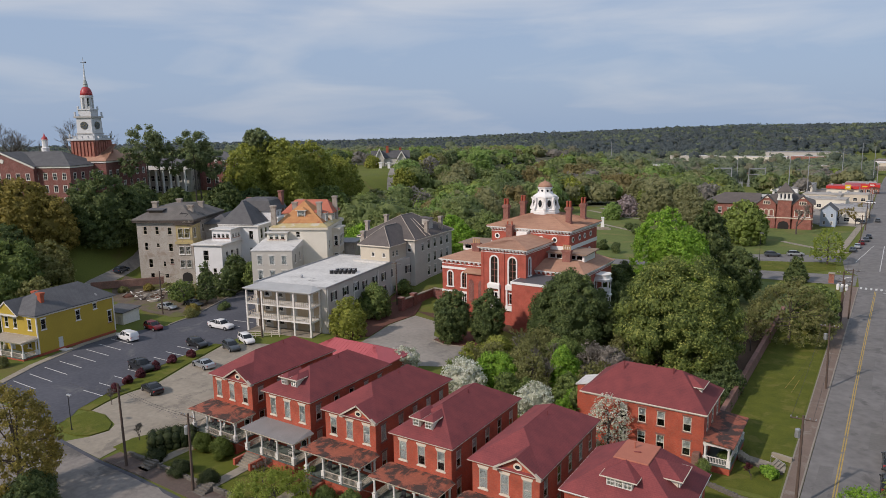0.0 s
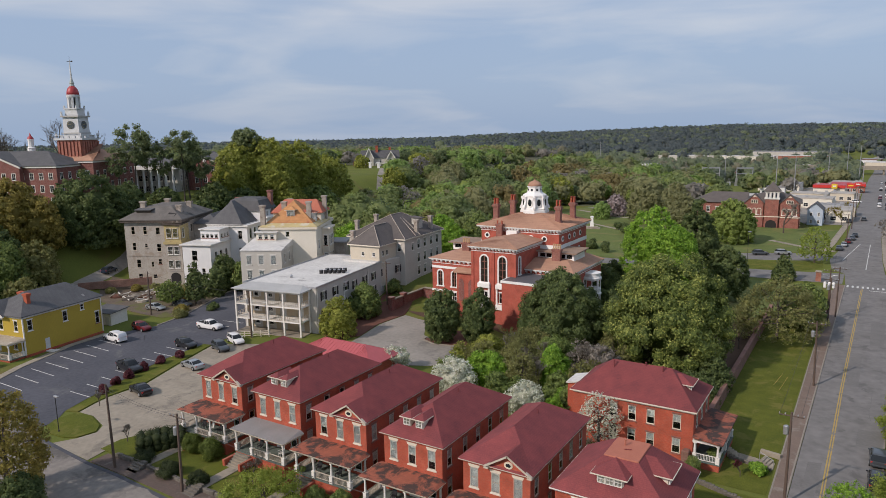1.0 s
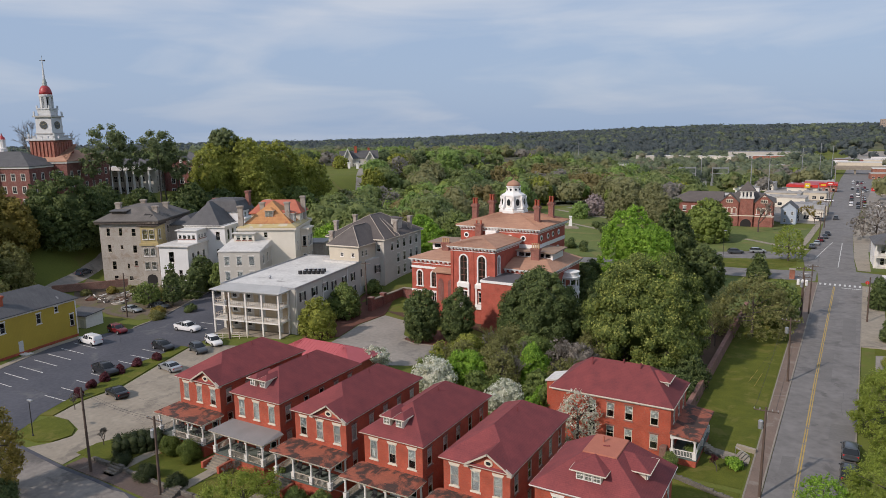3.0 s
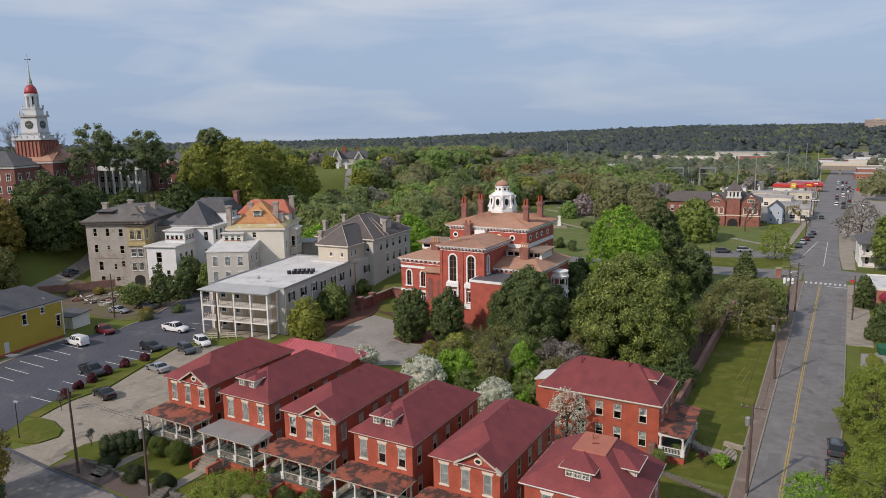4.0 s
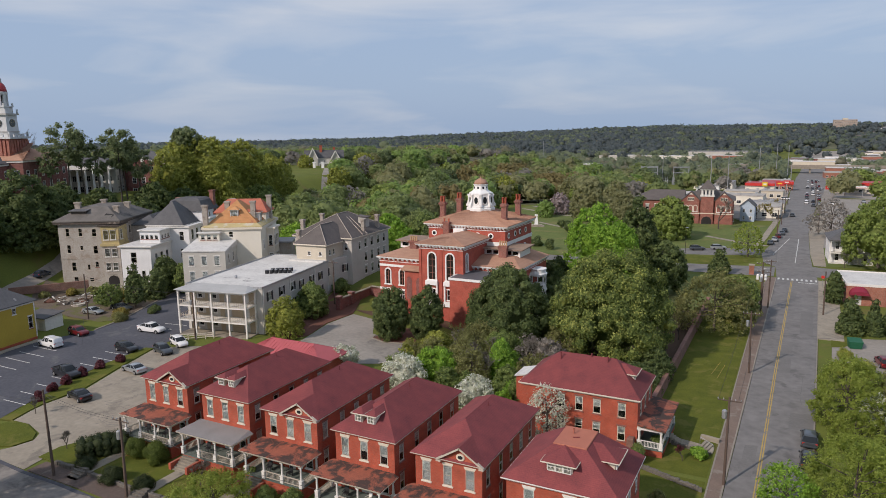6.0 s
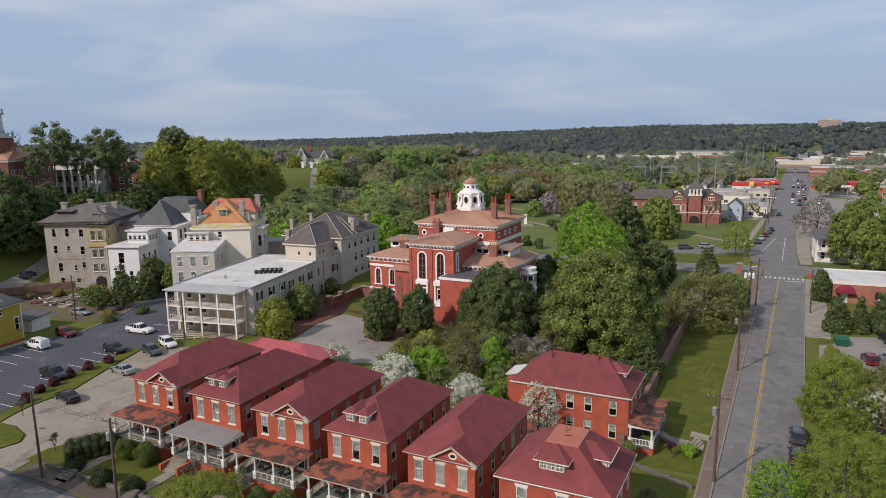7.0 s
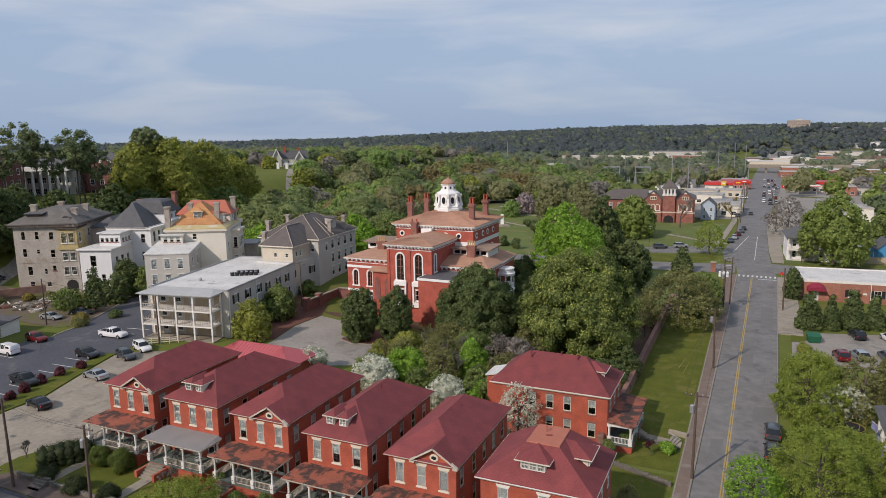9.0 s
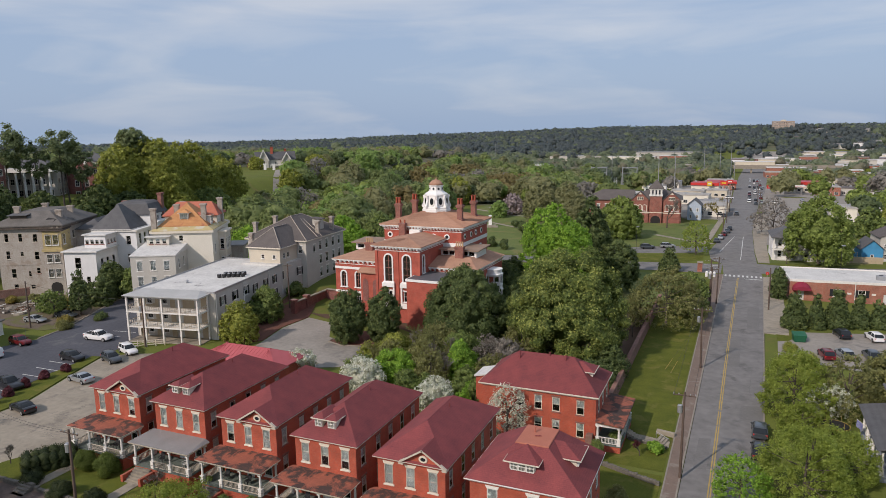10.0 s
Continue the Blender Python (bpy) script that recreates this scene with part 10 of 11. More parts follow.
store(-2.0, 530, 19, 14, 5.0, STUCCO_BEIGE)
store(44, 462, 30, 16, 6.4, STUCCO_BEIGE, RED_ROOF, RED_SIGN)
store(66, 426, 13, 12, 5.2, ORANGE_BRICK)
store(80, 440, 26, 14, 4.2, STUCCO_GREY, ROOF_BROWN)
store(57, 253, 8.5, 14, 6.4, STUCCO_CREAM)
store(74, 292, 14, 12, 4.4, STUCCO_WHITE)
store(92, 372, 34, 16, 4.8, STUCCO_GREY, ROOF_TIN)
store(46, 560, 50, 22, 5.4, STUCCO_BEIGE)
store(90, 640, 70, 30, 5.6, STUCCO_GREY, ROOF_WHITE)
store(44, 690, 30, 20, 5.0, ORANGE_BRICK)
store(-30, 600, 30, 20, 5.0, STUCCO_CREAM)
store(-78, 720, 46, 26, 6.0, ORANGE_BRICK, ROOF_BROWN)
store(-140, 760, 60, 30, 6.0, DARK_BRICK, ROOF_TIN)
store(-186, 560, 46, 20, 6.6, STUCCO_GREY, ROOF_WHITE)
store(-36, 420, 14, 12, 4.4, STUCCO_WHITE, ROOF_TIN)
store(-44, 470, 26, 20, 5.0, STUCCO_CREAM, ROOF_TIN)
store(60, 800, 80, 34, 6.0, STUCCO_CREAM, ROOF_WHITE)
store(160, 820, 90, 36, 6.0, STUCCO_GREY, ROOF_WHITE)
store(140, 1080, 110, 36, 7.0, STUCCO_CREAM, ROOF_WHITE)
gc = thing("fuel_canopy", at_ground(46, 428), "flat white canopy over a forecourt beside the avenue", "canopy")
part("canopy_roof", Shape().soft(0, 14, 0, 9, 4.6, 5.6, 0.08), TRIM, gc)
part("canopy_stripe", Shape().box(-0.05, 14.05, -0.06, -0.003, 4.8, 5.1), RED_SIGN, gc)
for x in (2, 12):
    for y in (2, 7):
        part("canopy_post", Shape().box(x - 0.2, x + 0.2, y - 0.2, y + 0.2, -1, 4.6), METAL_GREY, gc)
for i in range(18):
    dd, be = rs.uniform(640, 1700), radians(rs.uniform(-13, 9))
    x, y = 24 - dd * math.sin(be), -54 + dd * math.cos(be)
    if 5 < x + 15 < 60 and y < 960:
        continue
    store(x, y, rs.uniform(14, 46), rs.uniform(12, 24), rs.uniform(4, 8), rs.choice(STORE_WALLS), rs.choice((ROOF_WHITE, ROOF_GRAVEL, ROOF_TIN, ROOF_BROWN)))


drape("town_lot", [(58, 575), (170, 575), (250, 900), (66, 900)], COURT, "grey streets and car parks of a distant town", "parking lot", 0.05, 60)


def sign(x, y, h, w, hh, mat, mark=None):
    t = thing("pole_sign", at_ground(x, y, rs.uniform(-10, 10)), "tall pole sign beside the avenue", "sign")
    part("pole", Shape().lathe([(0.25, -1), (0.2, h)], 0, 0, 8), METAL_GREY, t)
    p = part("panel", Shape().soft(-w / 2, w / 2, -0.3, 0.3, h - hh, h, 0.1), mat, t)
    part("panel_mark", Shape().box(-w * 0.3, w * 0.3, -0.34, -0.303, h - hh * 0.65, h - hh * 0.35), mark or TRIM, p, "pale bar of unreadable lettering")


sign(41.0, 440, 5.6, 5, 2.6, RED_SIGN)
sign(13, 425, 8, 4.5, 2.6, RED_SIGN, YELLOW_SIGN)
sign(4.5, 424, 7.5, 3, 2.8, YELLOW_SIGN)
sign(16, 470, 7, 4, 2.2, RED_SIGN)
# road bridge across the valley
br = thing("road_bridge", at_ground(0, 772), "pale concrete road bridge crossing the avenue", "bridge")
part("deck", Shape().box(-46, 118, -7, 7, 4.8, 7.4), CONCRETE, br)
part("parapet", Shape().box(-46, 118, -7.3, -7, 6.0, 9.0), KERB, br)
for x in range(-40, 120, 18):
    part("pier", Shape().box(x - 0.8, x + 0.8, -5, 5, -6, 5.6), CONCRETE, br)
for sg, x in ((-1, -46), (1, 118)):
    part("embankment", Shape().loft([[(x, -14, -3), (x + sg * 90, -14, -3), (x + sg * 90, 14, -3), (x, 14, -3)][::sg], [(x, -7.3, 6.4), (x + sg * 90, -7.3, 3.0), (x + sg * 90, 7.3, 3.0), (x, 7.3, 6.4)][::sg]]), LAWN, br, "grassy bridge embankment")
def warehouse(x, y, turn, X, Y, H, wall, roof, label):
    t = thing("warehouse", at_ground(x, y, turn), label, "warehouse")
    part("body", Shape().box(0, X, 0, Y, -2, H), wall, t)
    part("flat_roof", Shape().soft(-0.3, X + 0.3, -0.3, Y + 0.3, H, H + 0.4, 0.1), roof, t)


east_rs = random.Random(14)
for i in range(15):
    y = 600 + 26 * i
    warehouse(62 + east_rs.uniform(0, 0.22 * y), y, east_rs.uniform(-6, 6), east_rs.uniform(22, 54), east_rs.uniform(12, 18), east_rs.uniform(4.5, 7), east_rs.choice((STUCCO_WHITE, STUCCO_CREAM, STUCCO_GREY, ORANGE_BRICK)), east_rs.choice((ROOF_WHITE, ROOF_WHITE, ROOF_GRAVEL, ROOF_TIN)), "low pale flat-roofed building of a distant town")
for x, y, X, Y, H, wall, roof in ((-255, 1010, 80, 26, 7.0, STUCCO_GREY, ROOF_WHITE), (-165, 1000, 70, 24, 7.0, STUCCO_CREAM, ROOF_WHITE), (-90, 1000, 60, 24, 8.0, ORANGE_BRICK, ROOF_WHITE), (-128, 1040, 90, 30, 12.0, STUCCO_GREY, ROOF_TIN)):
    warehouse(x, y, 0, X, Y, H, wall, roof, "long pale flat-roofed building among distant woods")
far_rs = random.Random(33)
for i in range(54):
    x, y = far_rs.uniform(0, 320), far_rs.uniform(910, 1320)
    if 18 < x < 50 and y < 960:
        continue
    X, Y, H = far_rs.uniform(14, 60), far_rs.uniform(12, 26), far_rs.uniform(4, 7)
    warehouse(x, y, far_rs.uniform(-8, 8), X, Y, H, far_rs.choice(STORE_WALLS), far_rs.choice((ROOF_WHITE, ROOF_TIN, ROOF_GRAVEL, ROOF_BROWN)), "low pale flat-roofed building beyond a bridge")
# small houses on the far slope
for i in range(70):
    dd, be = far_rs.uniform(1380, 2080), radians(far_rs.uniform(-13.5, -3.2))
    x, y = 24 - dd * math.sin(be), -54 + dd * math.cos(be)
    X, Y, H = far_rs.uniform(9, 22), far_rs.uniform(8, 12), far_rs.uniform(3.5, 7)
    t_ = thing("distant_house", at_ground(x, y, far_rs.uniform(-30, 30)), "pale gabled house on a far wooded slope", "house")
    part("body", Shape().box(0, X, 0, Y, -2, H), far_rs.choice((STUCCO_WHITE, STUCCO_CREAM, STUCCO_GREY, STUCCO_BEIGE)), t_)
    part("roof", Shape().loft([[(-0.4, -0.4, H), (-0.4, Y + 0.4, H), (-0.4, Y / 2, H + 3)], [(X + 0.4, -0.4, H), (X + 0.4, Y + 0.4, H), (X + 0.4, Y / 2, H + 3)]]), far_rs.choice((ROOF_GREY, ROOF_BROWN, ROOF_TIN)), t_)
# slab block on the ridge
bk = thing("tower_block", at_ground(88, 1965, 4), "tan slab block standing on the wooded ridge", "apartment block")
zb = 44.0 - bk.matrix_world.translation.z
walls(bk, 0, 52, 0, 18, -8, zb, surf("tan_concrete", (0.36, 0.29, 0.24), (0.3, 0.24, 0.2), scale=0.1), {"s": rows_of(spread(12, 52, 3), (zb - 4, zb - 8, zb - 12, zb - 16), 2.6, 1.6, lite=True)})
part("roof_house", Shape().box(20, 32, 4, 14, zb, zb + 3.5), STUCCO_BEIGE, bk)
# substation gantries
for i, (x, y, w) in enumerate(((-93, 528, 13), (-68, 532, 12))):
    g = thing("substation_gantry", at_ground(x, y, 22), "grey lattice gantry of a substation", "gantry")
    for sx in (0, w):
        part("mast", Shape().tube((sx, 0, 0), (sx, 0, 15), 0.5, 0.35), METAL_GREY, g)
    part("beam", Shape().box(0, w, -0.4, 0.4, 13.6, 14.6), METAL_GREY, g)
    part("beam", Shape().box(0, w, -0.3, 0.3, 9.4, 9.9), METAL_GREY, g)
for i in range(14):
    x, y = -96 + 4.6 * i, 535 + 6 * math.sin(i * 2.1)
    h = 4 + 3 * abs(math.sin(i * 1.7))
    t_ = thing("transformer", at_ground(x, y, 20), "pale grey switchgear block of a substation", "switchgear")
    part("tank", Shape().soft(-1.2, 1.2, -1, 1, 0, h * 0.5, 0.15), METAL_GREY, t_)
    for k in (-0.7, 0.7):
        part("insulator", Shape().tube((k, 0, h * 0.5), (k, 0, h), 0.22, 0.14, 6), METAL_GREY, t_)
for x, y, h in ((-25, 400, 24), (-16, 410, 24), (-78, 540, 24), (-6, 560, 30), (4, 640, 34), (14, 600, 32), (-210, 620, 26), (18, 500, 20)):
    solo("mast", Shape().lathe([(0.35, -1), (0.18, h)], 0, 0, 6), METAL_GREY, "tall pale steel utility mast", "mast", at_ground(x, y))

# ---- vehicles ----
CAR_KINDS = {  # length, width, height, belt, bonnet, tail height; then cabin base and roof ends along the car
    "sedan": (4.95, 1.86, 1.47, 0.98, 0.88, 1.04, -1.98, 1.12, -0.95, 0.25),
    "suv": (4.7, 1.9, 1.66, 1.06, 0.98, 1.08, -2.28, 1.15, -1.72, 0.3),
    "pickup": (5.75, 2.0, 1.88, 1.16, 1.12, 1.16, -0.85, 1.3, -0.72, 0.62),
    "van": (5.5, 1.98, 1.9, 1.14, 1.1, 1.14, -0.85, 1.25, -0.72, 0.6),
}


def creased(me, degrees=38):
    me.shade_smooth()
    me.set_sharp_from_angle(angle=radians(degrees))
    return me


def car(kind, paint, label, m, group="parked cars", lite=False):
    """Local: x forwards, z from the road."""
    L, W, H, belt, hood, tail, b0, b1, r0, r1 = CAR_KINDS[kind]
    t = thing("car", m, label, "pickup" if kind == "pickup" else "car", group)
    a, w = L / 2, W / 2
    rings = []
    for u, zb, zt, k in ((-1.0, 0.46, tail - 0.34, 0.72), (-0.975, 0.33, tail - 0.1, 0.85), (-0.9, 0.27, tail - 0.01, 0.93), (-0.68, 0.23, tail, 0.98), (-0.3, 0.21, belt, 1.0), (0.2, 0.21, belt - 0.01, 1.0), (0.45, 0.22, (belt + hood) / 2, 0.99), (0.7, 0.24, hood, 0.96), (0.88, 0.27, hood - 0.09, 0.9), (0.965, 0.33, hood - 0.2, 0.8), (1.0, 0.45, hood - 0.36, 0.66)):
        h, y = zt - zb, w * k
        side = ((0.84, 0.0), (0.97, 0.12), (1.0, 0.42), (0.985, 0.72), (0.93, 0.92), (0.8, 1.0))
        rings.append([(u * a, -y * p, zb + h * q) for p, q in side] + [(u * a, y * p, zb + h * q) for p, q in side[::-1]])
    part("body", creased(Shape().loft(rings).mesh("body", paint)), None, t)

    def outline(x0, x1, y, z, e=0.22):
        return [(x0 + e, -y, z), (x1 - e * 1.6, -y, z), (x1 - e * 0.3, -y * 0.86, z), (x1, -y * 0.5, z), (x1, y * 0.5, z), (x1 - e * 0.3, y * 0.86, z), (x1 - e * 1.6, y, z), (x0 + e, y, z), (x0 + e * 0.2, y * 0.86, z), (x0, y * 0.5, z), (x0, -y * 0.5, z), (x0 + e * 0.2, -y * 0.86, z)]
    ww, wr = w * 0.9, w * 0.7
    mb0, mb1, mw = b0 + (r0 - b0) * 0.5, b1 + (r1 - b1) * 0.46, (ww + wr) / 2 + 0.03
    part("cabin_glass", creased(Shape().loft([outline(b0, b1, ww, belt - 0.04), outline(mb0, mb1, mw, belt + (H - belt) * 0.5), outline(r0, r1, wr, H - 0.09)]).mesh("cabin_glass", CAR_GLASS)), None, t, "dark tinted glass")
    part("roof_panel", creased(Shape().loft([outline(r0 - 0.05, r1 + 0.06, wr + 0.035, H - 0.11), outline(r0 - 0.01, r1 + 0.0, wr, H - 0.045), outline(r0 + 0.25, r1 - 0.3, wr * 0.7, H)]).mesh("roof_panel", paint), 50), None, t)
    wheel_at = [(u, sy) for sy in (-1, 1) for u in (-a + 0.86, a - 0.88)]
    for xw, sy in wheel_at:
        wl = part("wheel", cached(("wheel",), lambda s: s.lathe([(0.2, -0.11), (0.33, -0.11), (0.345, -0.05), (0.345, 0.05), (0.33, 0.11), (0.2, 0.11)], 0, 0, 14), TYRE), None, t, "", pose(xw, sy * (w - 0.09), 0.34, 90, 0, 0))
        if not lite:
            part("rim", cached(("rim",), lambda s: s.lathe([(0.22, -0.118), (0.22, 0.118)], 0, 0, 10), METAL_GREY), None, wl)
    if lite:
        return t
    for xw, sy in wheel_at:
        # Tyre-black half discs on the uncut body stand for shade in wheel wells.
        part("wheel_arch", Shape().loft([[(xw + 0.42 * math.cos(k), sy * y, 0.34 + 0.42 * math.sin(k)) for k in np.linspace(0, math.pi, 9)] for y in (w * 0.9, w * 1.003)][::sy]), TYRE, t)
    for sy in (-1, 1):
        for xb, xm, xr in ((b0 + 0.2, mb0 + 0.2, r0 + 0.16), (b1 - 0.3, mb1 - 0.3, r1 - 0.3), ((b0 + b1) / 2 - 0.1,) * 2 + ((r0 + r1) / 2 - 0.05,)):
            part("pillar", Shape().tube((xb, sy * (ww + 0.004), belt - 0.05), (xm, sy * (mw + 0.006), belt + (H - belt) * 0.5), 0.045, 0.045, 5).tube((xm, sy * (mw + 0.006), belt + (H - belt) * 0.5), (xr, sy * (wr + 0.01), H - 0.08), 0.045, 0.045, 5), paint, t)
        part("headlight", Shape().loft([[(a * 0.86, sy * w * 0.86, hood - 0.24), (a * 0.975, sy * w * 0.6, hood - 0.3), (a * 0.975, sy * w * 0.6, hood - 0.42), (a * 0.88, sy * w * 0.9, hood - 0.4)], [(a * 0.8, sy * w * 0.7, hood - 0.2), (a * 0.93, sy * w * 0.5, hood - 0.26), (a * 0.93, sy * w * 0.5, hood - 0.42), (a * 0.8, sy * w * 0.7, hood - 0.4)]][::-sy]), SHELL, t)
        part("tail_light", Shape().box(-a * 0.985, -a * 0.93, sy * w * 0.72 - 0.13, sy * w * 0.72 + 0.13, tail - 0.36, tail - 0.14), RED_SIGN, t)
        part("mirror", Shape().soft(b1 - 0.5, b1 - 0.34, sy * (w + 0.08) - 0.1, sy * (w + 0.08) + 0.1, belt, belt + 0.14, 0.03), paint, t)
    part("grille", Shape().box(a * 0.93, a * 0.992, -w * 0.42, w * 0.42, hood - 0.5, hood - 0.36), BLACK_METAL, t)
    part("bumper", Shape().soft(-a - 0.03, -a + 0.2, -w * 0.74, w * 0.74, 0.42, 0.6, 0.04), METAL_GREY if kind == "pickup" else paint, t)
    if kind == "pickup":
        # Dark slab on the closed body stands for the open bed.
        bed = part("load_bed", Shape().box(-a + 0.16, b0 - 0.12, -w * 0.78, w * 0.78, tail - 0.02, tail + 0.014), TYRE, t, "dark slab standing for the open load bed")
        part("bed_rail", Shape().soft(-a + 0.1, b0 - 0.06, -w * 0.93, -w * 0.78, tail - 0.1, tail + 0.09, 0.03).soft(-a + 0.1, b0 - 0.06, w * 0.78, w * 0.93, tail - 0.1, tail + 0.09, 0.03).soft(-a + 0.04, -a + 0.16, -w * 0.8, w * 0.8, tail - 0.1, tail + 0.09, 0.03), paint, bed)
    if kind == "van":
        cap = part("bed_canopy", creased(Shape().loft([outline(-a + 0.06, b0 + 0.1, ww, tail - 0.04, 0.1), outline(-a + 0.16, b0 + 0.05, ww * 0.93, H - 0.2, 0.1), outline(-a + 0.3, b0, wr, H - 0.04, 0.1)]).mesh("bed_canopy", paint)), None, t, "white fibreglass bed canopy")
        for sy in (-1, 1):
            part("canopy_window", Shape().loft([[(-a + 0.5, sy * (ww * 0.97 + d), tail + 0.16), (b0 - 0.3, sy * (ww * 0.97 + d), tail + 0.16), (b0 - 0.3, sy * (ww * 0.945 + d), tail + 0.5), (-a + 0.6, sy * (ww * 0.945 + d), tail + 0.5)] for d in (0.0, 0.02)][::sy]), CAR_GLASS, cap)
    return t


P_WHITE, P_SILVER, P_BLACK = car_paint("white_car_paint", (0.72, 0.72, 0.72), 0.0), car_paint("silver_car_paint", (0.45, 0.47, 0.49), 0.6), car_paint("black_car_paint", (0.02, 0.021, 0.025))
P_GREY, P_RED, P_BLUE = car_paint("dark_grey_car_paint", (0.075, 0.085, 0.095), 0.4), car_paint("dark_red_car_paint", (0.17, 0.012, 0.018)), car_paint("dark_blue_car_paint", (0.03, 0.045, 0.075))
LOT_CARS = [("van", P_WHITE, "white pickup with a white canopy in a lot", -93.8, 18.6, 177), ("suv", P_RED, "dark red hatchback at the lot edge", -95.7, 25.5, -4), ("suv", P_BLACK, "black sport utility car in a bay", -78.6, 22.6, -4), ("pickup", P_BLACK, "black pickup truck with an open bed", -76.4, 9.9, -6), ("sedan", P_SILVER, "silver sedan beside burgundy shrubs", -68.4, 15.9, 172), ("sedan", P_BLACK, "black sedan beside burgundy shrubs", -66.0, 4.7, 168), ("pickup", P_WHITE, "white pickup truck in a bay", -84.3, 32.7, 4), ("suv", P_WHITE, "white sport utility car by a fence", -72.7, 28.9, -20), ("suv", P_GREY, "grey sport utility car on a driveway", -71.8, 24.6, -18), ("sedan", P_SILVER, "silver sedan parked beyond a hedge", -107.2, 36.9, 5), ("suv", P_BLUE, "dark blue car on the hill lane", -139.8, 47.2, 112), ("sedan", P_GREY, "grey car behind parked vehicles", -104.5, 41.8, 5)]
for kind, paint, label, x, y, rz in LOT_CARS:
    car(kind, paint, label, at_ground(x, y, rz, 0.05))
EAST_CARS = [("suv", P_RED, "dark red car with its tailgate raised", 38.4, 72.6, 100), ("suv", P_SILVER, "silver car in a shop car park", 41.2, 73.8, 104), ("suv", P_GREY, "dark grey car in a shop car park", 45.2, 74.6, 100), ("suv", P_GREY, "grey car in a shop car park", 48.6, 75.2, 100), ("suv", P_BLACK, "black car in a shop car park", 42.2, 86.6, 104), ("suv", P_WHITE, "white car in a shop car park", 47.3, 86.4, 104), ("suv", P_BLACK, "black car in a shop car park", 51.0, 86.4, 104), ("suv", P_GREY, "dark grey car parked at the kerb", 27.6, 36.6, 90), ("suv", P_BLACK, "black car parked at the kerb", 27.5, 30.4, 90)]
for kind, paint, label, x, y, rz in EAST_CARS:
    car(kind, paint, label, at_ground(x, y, rz, 0.05))
proto = {}
rc = random.Random(3)
for kind in ("sedan", "suv"):
    for paint in (P_WHITE, P_SILVER, P_BLACK, P_GREY, P_RED):
        proto[kind, paint.name] = None


def far_car(x, y, rz):
    kind, paint = rc.choice(("sedan", "suv")), rc.choice((P_WHITE, P_WHITE, P_SILVER, P_BLACK, P_GREY, P_RED))
    m = at_ground(x, y, rz, 0.08)
    if proto[kind, paint.name] is None:
        proto[kind, paint.name] = car(kind, paint, "small car on the distant avenue", m, "distant cars", True)
    else:
        copy_thing(proto[kind, paint.name], m)


for x, y in ((17.0, 191), (18.0, 199), (18.8, 207), (19.8, 215), (20.4, 223), (22.2, 277)):
    far_car(x, y, 90)
for i in range(34):
    far_car(rc.choice((25.0, 28.2, 31.0)) + 0.008 * (yy := rc.uniform(330, 640)), yy, 90)
for i in range(30):
    far_car(rc.choice((rc.uniform(2, 18), rc.uniform(34, 90))), rc.uniform(255, 640), rc.choice((0, 90)))
for x, y, rz in ((2.8, 175.0, 22), (-3.0, 171.0, 24), (-22, 138, 3)):
    far_car(x, y, rz)


# ---- poles, lamps and wires ----
def utility_pole(x, y, h, lean=(0, 0), arm=True, can=False, arm_turn=0.0):
    t = thing("utility_pole", at_ground(x, y), "weathered wooden utility pole beside the street", "utility pole")
    top = Vector((lean[0], lean[1], h))
    part("pole", Shape().tube((0, 0, -0.5), top, 0.17, 0.11, 8), WOOD_POLE, t)
    c, s_ = math.cos(radians(arm_turn)), math.sin(radians(arm_turn))
    if arm:
        a = Vector((c, s_, 0)) * 1.2
        part("crossarm", Shape().tube(top - a + Vector((0, 0, -0.4)), top + a + Vector((0, 0, -0.4)), 0.07, 0.07, 5), WOOD_POLE, t)
        for k in (-0.95, -0.5, 0.5, 0.95):
            p = top + a * k + Vector((0, 0, -0.34))
            part("insulator", Shape().lathe([(0.05, p.z), (0.07, p.z + 0.08), (0.04, p.z + 0.18)], p.x, p.y, 6), METAL_GREY, t)
    if can:
        p = top + Vector((-0.42 * c, -0.42 * s_, -2.0))
        k = part("transformer", Shape().lathe([(0.26, p.z - 0.45), (0.28, p.z - 0.4), (0.28, p.z + 0.4), (0.2, p.z + 0.48)], p.x, p.y, 10), METAL_GREY, t, "pale grey transformer can")
        part("bracket", Shape().box(p.x - 0.02, p.x + 0.4, p.y - 0.05, p.y + 0.05, p.z - 0.1, p.z + 0.1), METAL_GREY, k)
    return t


POLES = [(19.2, 21.1, 10.2, (0.1, 0.2), True, True), (19.25, 59.6, 10.2, (-0.2, 0), True, True), (20.0, 104.0, 10.6, (0.15, 0), True, False), (19.0, 96.0, 9.8, (0.1, 0), True, True), (30.4, 102.3, 9.2, (-0.1, 0), False, False), (-47.6, -11.4, 10.2, (-0.2, 0), False, False), (-36.4, -10.8, 9.0, (0.2, 0), True, True), (-72.6, 32.6, 9.0, (0, 0), False, True), (-63.0, 62.5, 9.6, (0, 0), True, False), (-104.0, 33.5, 9.5, (0, 0), False, False), (18.6, 200, 10.5, (0, 0), True, False), (18.8, 245, 10.5, (0, 0), True, False), (19.0, 290, 10.5, (0, 0), True, False), (31.2, 222, 10.5, (0, 0), True, False), (31.5, 280, 10.5, (0, 0), True, False), (19.2, 340, 11, (0, 0), True, False), (31.8, 345, 11, (0, 0), True, False)]
for p in POLES:
    utility_pole(*p)


